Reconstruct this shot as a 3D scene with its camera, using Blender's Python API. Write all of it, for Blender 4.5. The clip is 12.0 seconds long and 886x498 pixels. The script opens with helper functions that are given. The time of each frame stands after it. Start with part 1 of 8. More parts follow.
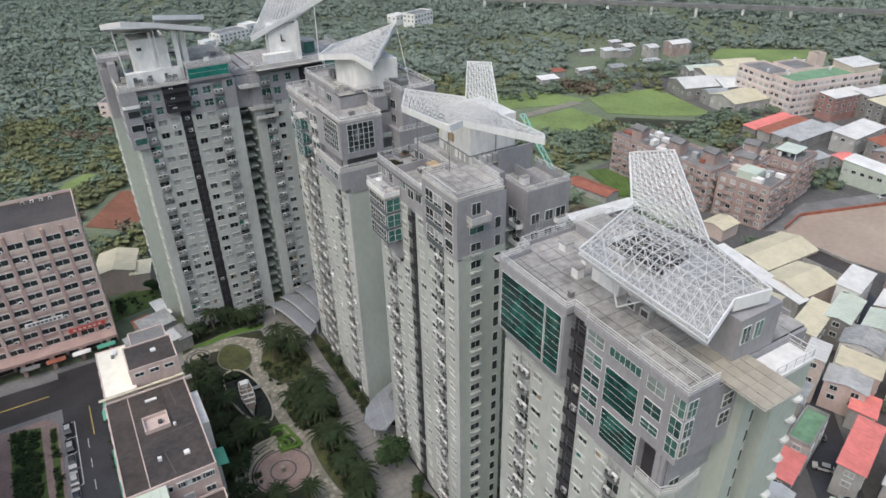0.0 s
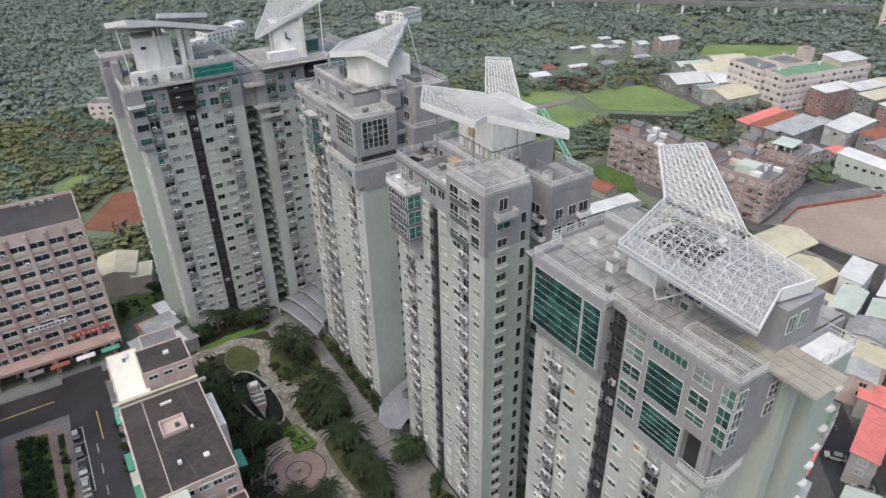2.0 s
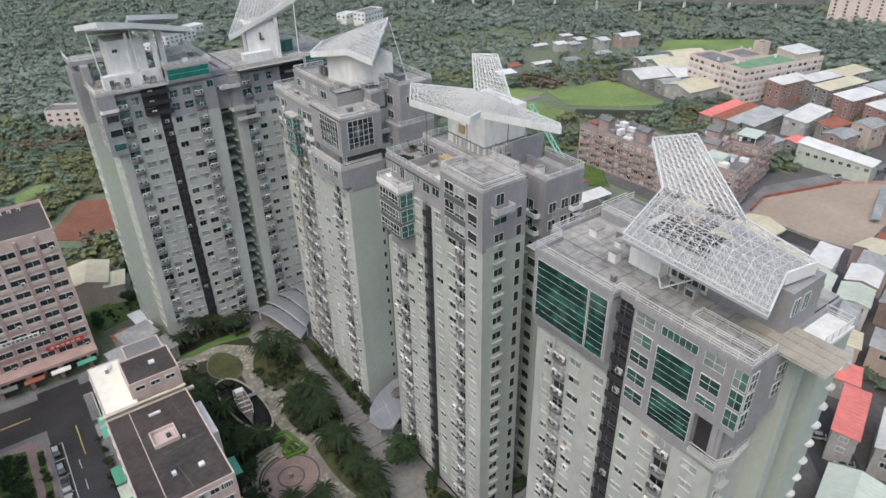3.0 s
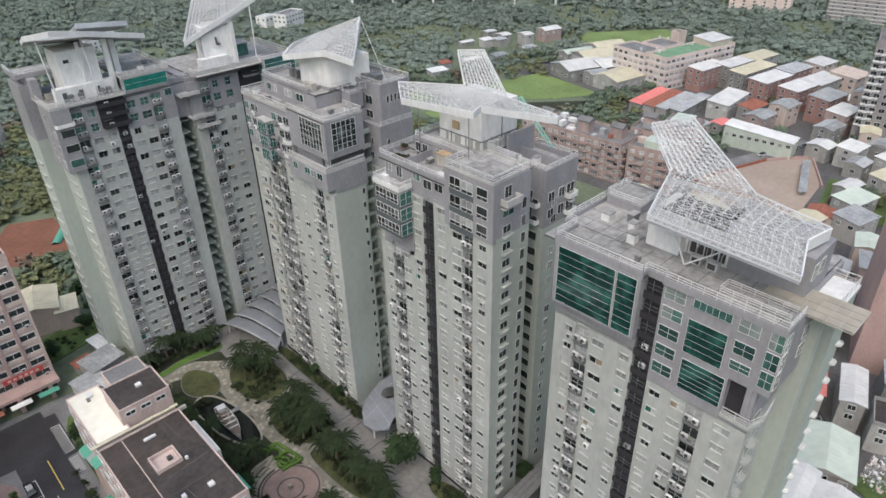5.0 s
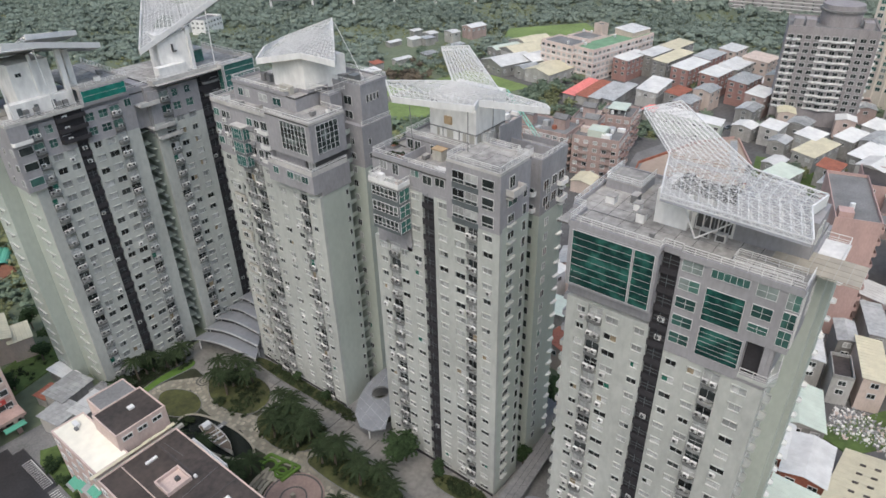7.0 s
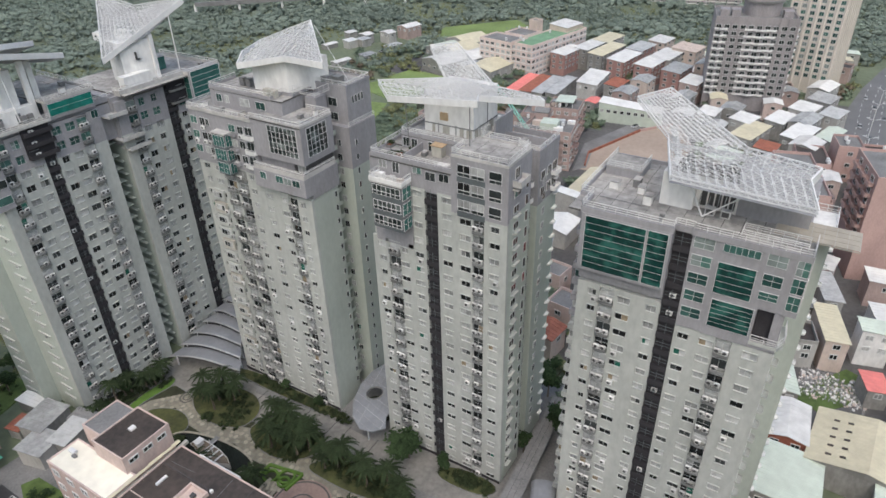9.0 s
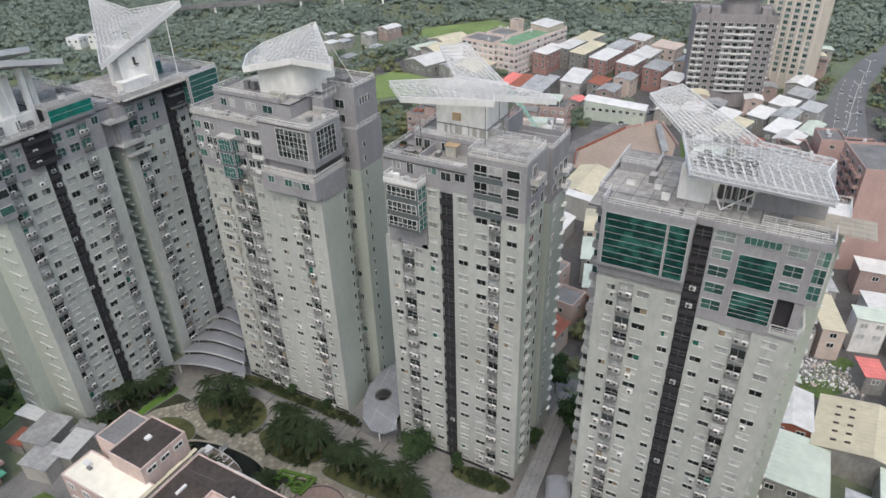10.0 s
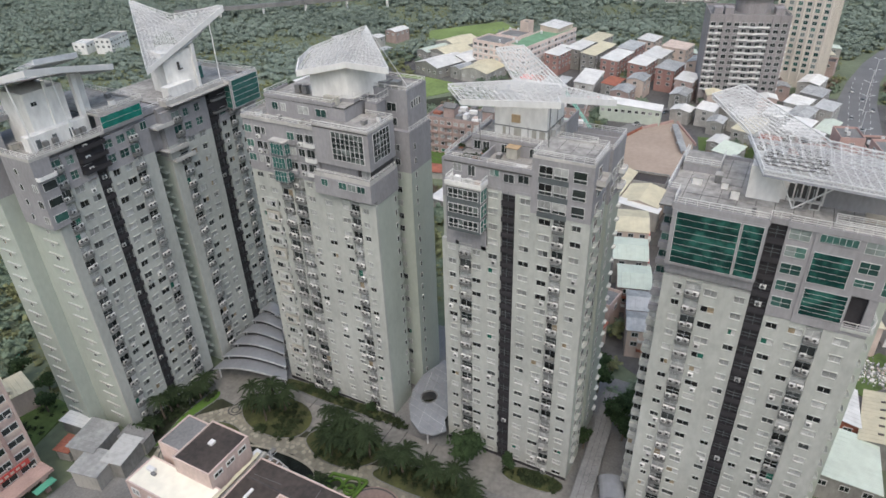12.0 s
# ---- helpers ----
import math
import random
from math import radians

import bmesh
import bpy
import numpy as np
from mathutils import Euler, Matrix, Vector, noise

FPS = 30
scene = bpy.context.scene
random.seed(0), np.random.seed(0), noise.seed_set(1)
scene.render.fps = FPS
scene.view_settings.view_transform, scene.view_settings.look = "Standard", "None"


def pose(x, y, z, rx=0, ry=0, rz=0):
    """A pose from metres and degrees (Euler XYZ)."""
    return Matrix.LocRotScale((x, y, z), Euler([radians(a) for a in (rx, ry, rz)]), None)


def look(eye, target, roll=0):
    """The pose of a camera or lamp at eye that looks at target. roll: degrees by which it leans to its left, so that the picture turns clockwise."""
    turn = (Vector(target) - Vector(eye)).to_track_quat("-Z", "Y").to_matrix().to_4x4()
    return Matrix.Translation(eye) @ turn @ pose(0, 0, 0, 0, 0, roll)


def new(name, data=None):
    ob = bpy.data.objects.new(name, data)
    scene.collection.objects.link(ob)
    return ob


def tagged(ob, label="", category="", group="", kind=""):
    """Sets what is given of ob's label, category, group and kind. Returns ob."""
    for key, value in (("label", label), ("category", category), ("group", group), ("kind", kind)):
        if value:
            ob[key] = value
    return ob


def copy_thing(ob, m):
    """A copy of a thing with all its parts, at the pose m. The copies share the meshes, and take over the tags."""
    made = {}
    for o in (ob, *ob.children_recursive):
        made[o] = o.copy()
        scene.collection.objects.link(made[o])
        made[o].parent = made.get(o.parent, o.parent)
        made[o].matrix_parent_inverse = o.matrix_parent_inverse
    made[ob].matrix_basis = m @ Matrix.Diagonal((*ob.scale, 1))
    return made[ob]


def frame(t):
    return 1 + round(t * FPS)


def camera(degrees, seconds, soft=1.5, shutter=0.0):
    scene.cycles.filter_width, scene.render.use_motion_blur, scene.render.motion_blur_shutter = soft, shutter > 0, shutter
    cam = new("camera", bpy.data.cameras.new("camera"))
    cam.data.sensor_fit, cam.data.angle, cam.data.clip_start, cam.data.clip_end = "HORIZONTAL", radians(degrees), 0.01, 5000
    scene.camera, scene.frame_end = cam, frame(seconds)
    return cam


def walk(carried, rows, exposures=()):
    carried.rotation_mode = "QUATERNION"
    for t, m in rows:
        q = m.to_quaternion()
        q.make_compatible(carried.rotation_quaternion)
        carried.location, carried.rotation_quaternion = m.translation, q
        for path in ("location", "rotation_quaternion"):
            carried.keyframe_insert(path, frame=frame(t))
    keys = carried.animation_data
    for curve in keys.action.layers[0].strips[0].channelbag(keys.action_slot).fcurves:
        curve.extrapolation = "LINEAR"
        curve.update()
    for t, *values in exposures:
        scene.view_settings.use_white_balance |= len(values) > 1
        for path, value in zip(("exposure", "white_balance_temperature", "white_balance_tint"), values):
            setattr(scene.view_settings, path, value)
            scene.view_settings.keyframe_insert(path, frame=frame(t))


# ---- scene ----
cam = camera(67.3, 12.0, 1.6)
METRES, EYE, TILT, LEAN, TURN = 72.0, 117.6, 0.0, 0.0, -29.95
ROWS = [
    (0.0, 0.0, 0.0, 0.0, -0.67, -30.66, 1.13),
    (0.5, -0.0123, 0.0014, -0.0003, -0.66, -30.69, 1.14),
    (1.0, -0.0326, 0.0025, -0.0011, -0.8, -30.73, 1.13),
    (1.5, -0.0589, 0.0037, -0.0033, -1.19, -30.76, 1.13),
    (2.0, -0.0906, 0.0045, -0.0057, -2.28, -30.79, 1.12),
    (2.5, -0.1273, 0.0053, -0.0079, -4.14, -30.84, 1.1),
    (3.0, -0.1655, 0.0068, -0.009, -6.01, -30.89, 1.09),
    (5.0, -0.3583, 0.0241, -0.006, -13.9, -31.11, 1.11),
    (5.5, -0.4075, 0.0307, -0.0049, -15.85, -31.15, 1.13),
    (6.0, -0.4551, 0.0383, -0.0048, -17.81, -31.19, 1.16),
    (6.5, -0.5015, 0.0462, -0.0037, -19.74, -31.23, 1.2),
    (7.0, -0.5464, 0.0549, -0.003, -21.71, -31.25, 1.23),
    (7.5, -0.5897, 0.0647, -0.0034, -23.6, -31.29, 1.25),
    (9.5, -0.7641, 0.1271, 0.0022, -30.07, -31.35, 1.34),
    (10.0, -0.8091, 0.1508, 0.0034, -31.22, -31.34, 1.4),
    (10.5, -0.8537, 0.1755, 0.0053, -31.86, -31.34, 1.46),
    (11.0, -0.8963, 0.1995, 0.0071, -31.81, -31.31, 1.56),
    (11.5, -0.9345, 0.221, 0.0095, -31.84, -31.29, 1.62),
    (12.0, -0.9557, 0.2342, 0.0119, -32.06, -31.22, 1.65),
]
walk(cam, [(t, pose(0, 0, EYE, TILT, LEAN, TURN) @ pose(METRES * x, METRES * y, METRES * z, 90 + pitch, roll, yaw)) for t, x, y, z, yaw, pitch, roll in ROWS], [(0.0, 0.18, 6060, 10), (12.0, 0.13, 6060, 10)])

# ---- world, sun ----
world = bpy.data.worlds.new("overcast_sky")
scene.world = world
world.use_nodes = True
wn, wl = world.node_tree.nodes, world.node_tree.links
sky = wn.new("ShaderNodeTexSky")
sky.sky_type, sky.sun_disc = "NISHITA", False
sky.sun_elevation, sky.sun_rotation = radians(58), radians(250)
sky.air_density, sky.dust_density, sky.ozone_density = 1.6, 6.0, 1.0
pale = wn.new("ShaderNodeHueSaturation")
pale.inputs["Saturation"].default_value = 1.0
wl.new(sky.outputs[0], pale.inputs["Color"])
wl.new(pale.outputs[0], wn["Background"].inputs["Color"])
wn["Background"].inputs["Strength"].default_value = 0.15
sun_data = bpy.data.lights.new("sun", "SUN")
sun_data.energy, sun_data.angle, sun_data.color = 0.7, radians(60), (0.97, 0.985, 1.0)
sun = new("sun", sun_data)
sun.matrix_world = look((-60, -70, 130), (0, 0, 0))
scene.view_settings.exposure = 0.0

# ---- materials ----
def material(name, colour, rough=0.8, vary=0.25, grain=3.0, stain=0.15, bump=0.1, metal=0.0, streak=False, spread=0.0, island=0.0, dark=None):
    """A procedural surface: colour with stains at one scale, grain at another, and a fine relief."""
    m = bpy.data.materials.new(name)
    m.use_nodes = True
    n, l = m.node_tree.nodes, m.node_tree.links
    bsdf = n["Principled BSDF"]
    bsdf.inputs["Roughness"].default_value, bsdf.inputs["Metallic"].default_value = rough, metal
    pos = n.new("ShaderNodeNewGeometry")
    place = n.new("ShaderNodeMapping")
    l.new(pos.outputs["Position"], place.inputs["Vector"])
    place.inputs["Scale"].default_value = (1, 1, 0.45) if streak else (1, 1, 1)
    big, small = n.new("ShaderNodeTexNoise"), n.new("ShaderNodeTexNoise")
    for node, scale, detail in ((big, stain, 5), (small, grain, 3)):
        node.inputs["Scale"].default_value, node.inputs["Detail"].default_value = scale, detail
        l.new(place.outputs[0], node.inputs["Vector"])
    both = n.new("ShaderNodeMath")
    both.operation = "MULTIPLY_ADD"
    both.inputs[1].default_value = 0.4
    l.new(small.outputs["Fac"], both.inputs[0])
    half = n.new("ShaderNodeMath")
    half.operation = "MULTIPLY"
    half.inputs[1].default_value = 0.6
    l.new(big.outputs["Fac"], half.inputs[0])
    l.new(half.outputs[0], both.inputs[2])
    last = both.outputs[0]
    for amount, node, socket in ((spread, "ShaderNodeObjectInfo", "Random"), (island, "ShaderNodeNewGeometry", "Random Per Island")):
        if amount:
            rnd, add = n.new(node), n.new("ShaderNodeMath")
            add.operation = "MULTIPLY_ADD"
            add.inputs[1].default_value = amount
            l.new(rnd.outputs[socket], add.inputs[0])
            sub = n.new("ShaderNodeMath")
            sub.operation = "SUBTRACT"
            sub.inputs[1].default_value = amount / 2
            l.new(last, sub.inputs[0])
            l.new(sub.outputs[0], add.inputs[2])
            last = add.outputs[0]
    ramp = n.new("ShaderNodeValToRGB")
    low = dark or tuple(c * (1 - vary) for c in colour)
    high = tuple(min(1, c * (1 + vary * 0.8)) for c in colour)
    ramp.color_ramp.elements[0].position, ramp.color_ramp.elements[1].position = 0.3, 0.7
    ramp.color_ramp.elements[0].color, ramp.color_ramp.elements[1].color = (*low, 1), (*high, 1)
    l.new(last, ramp.inputs[0])
    l.new(ramp.outputs[0], bsdf.inputs["Base Color"])
    if bump:
        b = n.new("ShaderNodeBump")
        b.inputs["Strength"].default_value, b.inputs["Distance"].default_value = bump, 0.05
        l.new(small.outputs["Fac"], b.inputs["Height"])
        l.new(b.outputs[0], bsdf.inputs["Normal"])
    return m


def leaves(name, colour, dark, stain=0.03, thin=0.4):
    """Foliage: a matt leaf surface that lets part of the light through."""
    m = material(name, colour, 0.9, 0.5, 0.6, stain, 0.0, island=0.3, dark=dark)
    n, l = m.node_tree.nodes, m.node_tree.links
    bsdf, out = n["Principled BSDF"], n["Material Output"]
    bsdf.inputs["Specular IOR Level"].default_value = 0.2
    glow, mix = n.new("ShaderNodeBsdfTranslucent"), n.new("ShaderNodeMixShader")
    l.new(bsdf.inputs["Base Color"].links[0].from_socket, glow.inputs["Color"])
    mix.inputs[0].default_value = thin
    shape, scaled, lifted, unit = n.new("ShaderNodeNewGeometry"), n.new("ShaderNodeVectorMath"), n.new("ShaderNodeVectorMath"), n.new("ShaderNodeVectorMath")
    scaled.operation, lifted.operation, unit.operation = "SCALE", "ADD", "NORMALIZE"
    scaled.inputs["Scale"].default_value = 0.42
    lifted.inputs[1].default_value = (0, 0, 0.75)
    l.new(shape.outputs["Normal"], scaled.inputs[0])
    l.new(scaled.outputs[0], lifted.inputs[0])
    l.new(lifted.outputs[0], unit.inputs[0])
    for shader in (bsdf, glow):
        l.new(unit.outputs[0], shader.inputs["Normal"])
    l.new(bsdf.outputs[0], mix.inputs[1])
    l.new(glow.outputs[0], mix.inputs[2])
    l.new(mix.outputs[0], out.inputs["Surface"])
    return m


def window_glass(name, shades, rough=0.08, painted_sheen=None):
    """Glass in front of rooms and curtains: each pane takes one of the shades by chance; blotches of painted reflection
    can go over it.
    """
    m = bpy.data.materials.new(name)
    m.use_nodes = True
    n, l = m.node_tree.nodes, m.node_tree.links
    bsdf = n["Principled BSDF"]
    bsdf.inputs["Roughness"].default_value = rough
    rnd, ramp = n.new("ShaderNodeObjectInfo"), n.new("ShaderNodeValToRGB")
    ramp.color_ramp.interpolation = "CONSTANT"
    while len(ramp.color_ramp.elements) < len(shades):
        ramp.color_ramp.elements.new(0.5)
    for e, (at, c) in zip(ramp.color_ramp.elements, shades):
        e.position, e.color = at, (*c, 1)
    wave, mix = n.new("ShaderNodeTexNoise"), n.new("ShaderNodeMixRGB")
    wave.inputs["Scale"].default_value = 0.9
    pos = n.new("ShaderNodeNewGeometry")
    l.new(pos.outputs["Position"], wave.inputs["Vector"])
    mix.blend_type, mix.inputs["Fac"].default_value = "MULTIPLY", 0.7
    leaf, part_of, wrap = n.new("ShaderNodeNewGeometry"), n.new("ShaderNodeMath"), n.new("ShaderNodeMath")
    part_of.operation, wrap.operation = "ADD", "FRACT"
    l.new(rnd.outputs["Random"], part_of.inputs[0])
    l.new(leaf.outputs["Random Per Island"], part_of.inputs[1])
    l.new(part_of.outputs[0], wrap.inputs[0])
    l.new(wrap.outputs[0], ramp.inputs[0])
    l.new(ramp.outputs[0], mix.inputs["Color1"])
    l.new(wave.outputs["Fac"], mix.inputs["Color2"])
    last = mix.outputs[0]
    # paler noise blotches painted over the glass as reflections and curtains
    if painted_sheen:
        blotch, show, over = n.new("ShaderNodeTexNoise"), n.new("ShaderNodeValToRGB"), n.new("ShaderNodeMixRGB")
        blotch.inputs["Scale"].default_value, blotch.inputs["Detail"].default_value = 0.45, 4
        l.new(pos.outputs["Position"], blotch.inputs["Vector"])
        l.new(blotch.outputs["Fac"], show.inputs[0])
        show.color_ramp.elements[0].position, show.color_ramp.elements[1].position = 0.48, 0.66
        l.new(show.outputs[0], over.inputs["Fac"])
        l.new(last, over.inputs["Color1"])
        over.inputs["Color2"].default_value = (*painted_sheen, 1)
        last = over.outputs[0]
    l.new(last, bsdf.inputs["Base Color"])
    return m


WALL = material("pale_green_grey_tile", (0.425, 0.44, 0.412), 0.75, 0.24, 1.2, 0.12, 0.08, streak=True)
SIDE = material("sage_render", (0.42, 0.46, 0.41), 0.8, 0.14, 1.5, 0.12, 0.06, streak=True)
GREY = material("mid_grey_tile", (0.30, 0.295, 0.305), 0.75, 0.2, 2.0, 0.25, 0.08, streak=True)
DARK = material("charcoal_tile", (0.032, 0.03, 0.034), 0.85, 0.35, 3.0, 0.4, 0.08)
SLATE = material("slate_blue_band", (0.10, 0.115, 0.12), 0.6, 0.25, 3.0, 0.4, 0.05)
ROOF = material("weathered_roof_slab", (0.38, 0.37, 0.35), 0.9, 0.4, 0.9, 0.16, 0.15, dark=(0.15, 0.145, 0.14))
GROUT = material("sandy_grout", (0.22, 0.21, 0.17), 0.9, 0.3)
JOINT = material("tarred_joint", (0.09, 0.088, 0.085), 0.9, 0.3)
PLASTER = material("stained_white_plaster", (0.74, 0.735, 0.715), 0.8, 0.18, 1.2, 0.3, 0.08, streak=True)
RAIL = material("white_painted_rail", (0.66, 0.66, 0.64), 0.5, 0.15, 4.0, 0.5, 0.0)
STEEL = material("white_painted_steel", (0.68, 0.685, 0.68), 0.5, 0.14, 2.0, 0.3, 0.0)
BOARD = material("white_painted_board", (0.70, 0.70, 0.69), 0.6, 0.14, 1.5, 0.25, 0.04, streak=True)
COPING = material("stained_pale_coping", (0.46, 0.45, 0.43), 0.85, 0.3, 1.5, 0.25, 0.1)
CLEARTEAL = window_glass("pale_teal_glass", ((0.0, (0.06, 0.19, 0.17)), (0.5, (0.08, 0.22, 0.19))), 0.05)
SHEET = material("grey_soffit_sheet", (0.36, 0.362, 0.365), 0.6, 0.2, 1.0, 0.2, 0.05)
FRAME = material("pale_window_frame", (0.60, 0.61, 0.60), 0.5, 0.15, 4.0, 0.5, 0.0)
ACWHITE = material("air_conditioner_casing", (0.64, 0.64, 0.62), 0.4, 0.3, 3.0, 0.5, 0.0, spread=0.5)
GRILLESHADE = material("dark_grille_and_gap_shade", (0.06, 0.06, 0.06), 0.6, 0.3)
LEDGE = material("dark_grey_balcony_front", (0.085, 0.087, 0.085), 0.7, 0.25, 2.0, 0.3, 0.05, spread=0.3)
TRAY = material("grey_metal_tray", (0.27, 0.275, 0.27), 0.45, 0.3, 2.0, 0.4, 0.03, metal=0.3, spread=0.5)
PANE = window_glass("window_pane", ((0.0, (0.022, 0.025, 0.026)), (0.24, (0.09, 0.10, 0.10)), (0.36, (0.42, 0.43, 0.42)), (0.56, (0.62, 0.635, 0.62)), (0.86, (0.80, 0.81, 0.79)), (0.965, (0.50, 0.41, 0.28)), (0.985, (0.05, 0.22, 0.16))), 0.2)
TEAL = window_glass("green_tinted_glass", ((0.0, (0.04, 0.10, 0.09)), (0.35, (0.075, 0.18, 0.155)), (0.65, (0.13, 0.26, 0.22)), (0.85, (0.34, 0.40, 0.38))), 0.06)
FIRGLASS = window_glass("dark_glass", ((0.0, (0.035, 0.045, 0.044)), (0.5, (0.06, 0.07, 0.07))), 0.08)
# last colour: reflected surroundings and curtains, painted into the glass
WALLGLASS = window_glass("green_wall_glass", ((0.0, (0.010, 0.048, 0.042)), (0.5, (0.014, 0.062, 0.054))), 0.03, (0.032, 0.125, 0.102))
BRIGHTTEAL = window_glass("bright_teal_glass", ((0.0, (0.03, 0.26, 0.21)), (0.5, (0.03, 0.22, 0.18))), 0.05)
OVAL = material("brownish_lawn", (0.068, 0.076, 0.025), 0.95, 0.5, 1.2, 0.25, 0.25, dark=(0.03, 0.032, 0.014))
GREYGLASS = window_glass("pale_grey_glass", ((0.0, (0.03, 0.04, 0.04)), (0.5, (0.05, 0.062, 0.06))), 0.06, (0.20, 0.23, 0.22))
GREENROOF = material("faded_green_roof_paint", (0.17, 0.30, 0.18), 0.8, 0.3, 0.8, 0.3, 0.05)
GREYROAD = material("pale_worn_asphalt", (0.15, 0.152, 0.155), 0.8, 0.25, 3.0, 0.08, 0.05)
PERGOLABAR = material("dull_beige_steel", (0.40, 0.38, 0.33), 0.5, 0.2, 2.0, 0.3, 0.0)
BROWNTAR = material("brown_stained_roof", (0.062, 0.048, 0.04), 0.75, 0.45, 0.9, 0.16, 0.1, dark=(0.024, 0.02, 0.018))
PERGOLA = material("beige_polycarbonate", (0.38, 0.345, 0.28), 0.5, 0.2, 1.0, 0.4, 0.03, spread=0.15)
MINT = material("mint_green_steel", (0.30, 0.62, 0.52), 0.5, 0.2, 2.0, 0.3, 0.0)
ASPHALT = material("damp_asphalt", (0.04, 0.04, 0.042), 0.4, 0.55, 2.0, 0.10, 0.1)
TARROOF = material("dark_tar_roof", (0.07, 0.056, 0.047), 0.5, 0.5, 1.2, 0.1, 0.1, dark=(0.014, 0.012, 0.011))
PINK = material("dusty_pink_tile", (0.55, 0.44, 0.395), 0.75, 0.22, 2.5, 0.3, 0.06, streak=True)
ROSE = material("dark_rose_tile", (0.42, 0.30, 0.27), 0.75, 0.22, 2.5, 0.3, 0.06, streak=True)
SALMON = material("salmon_tile", (0.45, 0.315, 0.285), 0.75, 0.2, 2.5, 0.2, 0.06, streak=True)
BROWN = material("brown_pink_brick_tile", (0.38, 0.295, 0.27), 0.8, 0.3, 2.5, 0.3, 0.06, streak=True)
CREAM = material("cream_wall_tile", (0.56, 0.47, 0.41), 0.8, 0.2, 2.5, 0.3, 0.06, streak=True)
REDBRICK = material("red_brown_brick_tile", (0.34, 0.20, 0.175), 0.8, 0.25, 2.5, 0.3, 0.06, streak=True)
PALEPINK = material("pale_pink_wall", (0.66, 0.55, 0.50), 0.8, 0.16, 2.5, 0.3, 0.06, streak=True)
SAND = material("pale_sand_tile", (0.62, 0.58, 0.52), 0.75, 0.16, 2.0, 0.25, 0.06, streak=True)
BEIGE = material("stained_beige_tile", (0.42, 0.405, 0.355), 0.8, 0.3, 1.5, 0.2, 0.08, streak=True)
# paler than the tile itself: distance haze is mixed into this colour
TAUPE = material("haze_paled_taupe_tile", (0.29, 0.272, 0.275), 0.75, 0.22, 2.0, 0.25, 0.06, streak=True)
CONCRETE = material("grey_concrete", (0.19, 0.19, 0.188), 0.9, 0.4, 2.0, 0.15, 0.12)
WETPAVE = material("wet_concrete_drive", (0.22, 0.213, 0.20), 0.45, 0.45, 1.0, 0.1, 0.08)
STONE = material("pale_flagstone", (0.29, 0.27, 0.215), 0.8, 0.4, 0.8, 0.3, 0.2, spread=0.4)
ROSEPAVE = material("rose_paving", (0.27, 0.20, 0.175), 0.8, 0.3, 2.0, 0.3, 0.1)
WHITEROOF = material("white_sheet_roof", (0.62, 0.62, 0.60), 0.5, 0.2, 0.6, 0.2, 0.05, spread=0.3)
YELLOWROOF = material("pale_yellow_sheet_roof", (0.55, 0.51, 0.37), 0.5, 0.18, 0.6, 0.2, 0.05, spread=0.15)
REDROOF = material("coral_red_sheet_roof", (0.66, 0.20, 0.175), 0.5, 0.2, 0.8, 0.2, 0.05, spread=0.3)
TINROOF = material("weathered_grey_tin", (0.36, 0.37, 0.37), 0.5, 0.35, 0.8, 0.2, 0.08, spread=0.35)
MINTROOF = material("pale_green_sheet_roof", (0.52, 0.58, 0.50), 0.5, 0.15, 0.6, 0.2, 0.05, spread=0.2)
RUST = material("rust_red_tile_roof", (0.30, 0.11, 0.07), 0.8, 0.3, 1.5, 0.4, 0.1)
GROUND = material("scrubby_ground", (0.135, 0.16, 0.10), 0.95, 0.4, 0.4, 0.03, 0.2, dark=(0.09, 0.11, 0.07))
DIRT = material("dry_dirt_lot", (0.36, 0.29, 0.235), 0.95, 0.2, 0.5, 0.05, 0.1)
SOIL = material("red_soil", (0.20, 0.085, 0.05), 0.95, 0.3, 0.6, 0.1, 0.15)
TOWN = material("worn_town_ground", (0.105, 0.102, 0.10), 0.9, 0.45, 0.6, 0.06, 0.15)
FIELD = material("rice_field_green", (0.17, 0.235, 0.075), 0.95, 0.35, 0.5, 0.05, 0.15)
LAWN = material("mown_lawn", (0.085, 0.13, 0.035), 0.95, 0.4, 1.0, 0.2, 0.2)
BRIGHTLAWN = material("bright_lawn", (0.085, 0.16, 0.025), 0.95, 0.35, 1.0, 0.2, 0.2)
BEDS = material("planting_bed", (0.032, 0.036, 0.018), 0.95, 0.5, 1.0, 0.3, 0.3)
# woodland greens lifted, the far ones blued: aerial haze painted into leaf colour
LEAF = leaves("haze_paled_broad_leaves", (0.165, 0.21, 0.145), (0.10, 0.135, 0.095), thin=0.12)
HAZYWOODS = leaves("haze_tinted_far_leaves", (0.18, 0.22, 0.18), (0.125, 0.155, 0.125), 0.016, 0.12)
TREELEAF = leaves("glossy_tree_leaves", (0.055, 0.088, 0.038), (0.022, 0.038, 0.018), 0.2)
SHRUB = leaves("dark_shrub_leaves", (0.042, 0.058, 0.026), (0.02, 0.027, 0.014), 0.1, 0.3)
PALMLEAF = leaves("palm_fronds", (0.036, 0.053, 0.024), (0.018, 0.028, 0.013), 0.3, 0.2)
OLIVE = leaves("olive_leaves", (0.19, 0.205, 0.10), (0.11, 0.12, 0.06), thin=0.12)
RUSSET = leaves("dry_brown_leaves", (0.17, 0.14, 0.10), (0.095, 0.08, 0.06), thin=0.12)
BARK = material("grey_bark", (0.16, 0.13, 0.10), 0.9, 0.3)
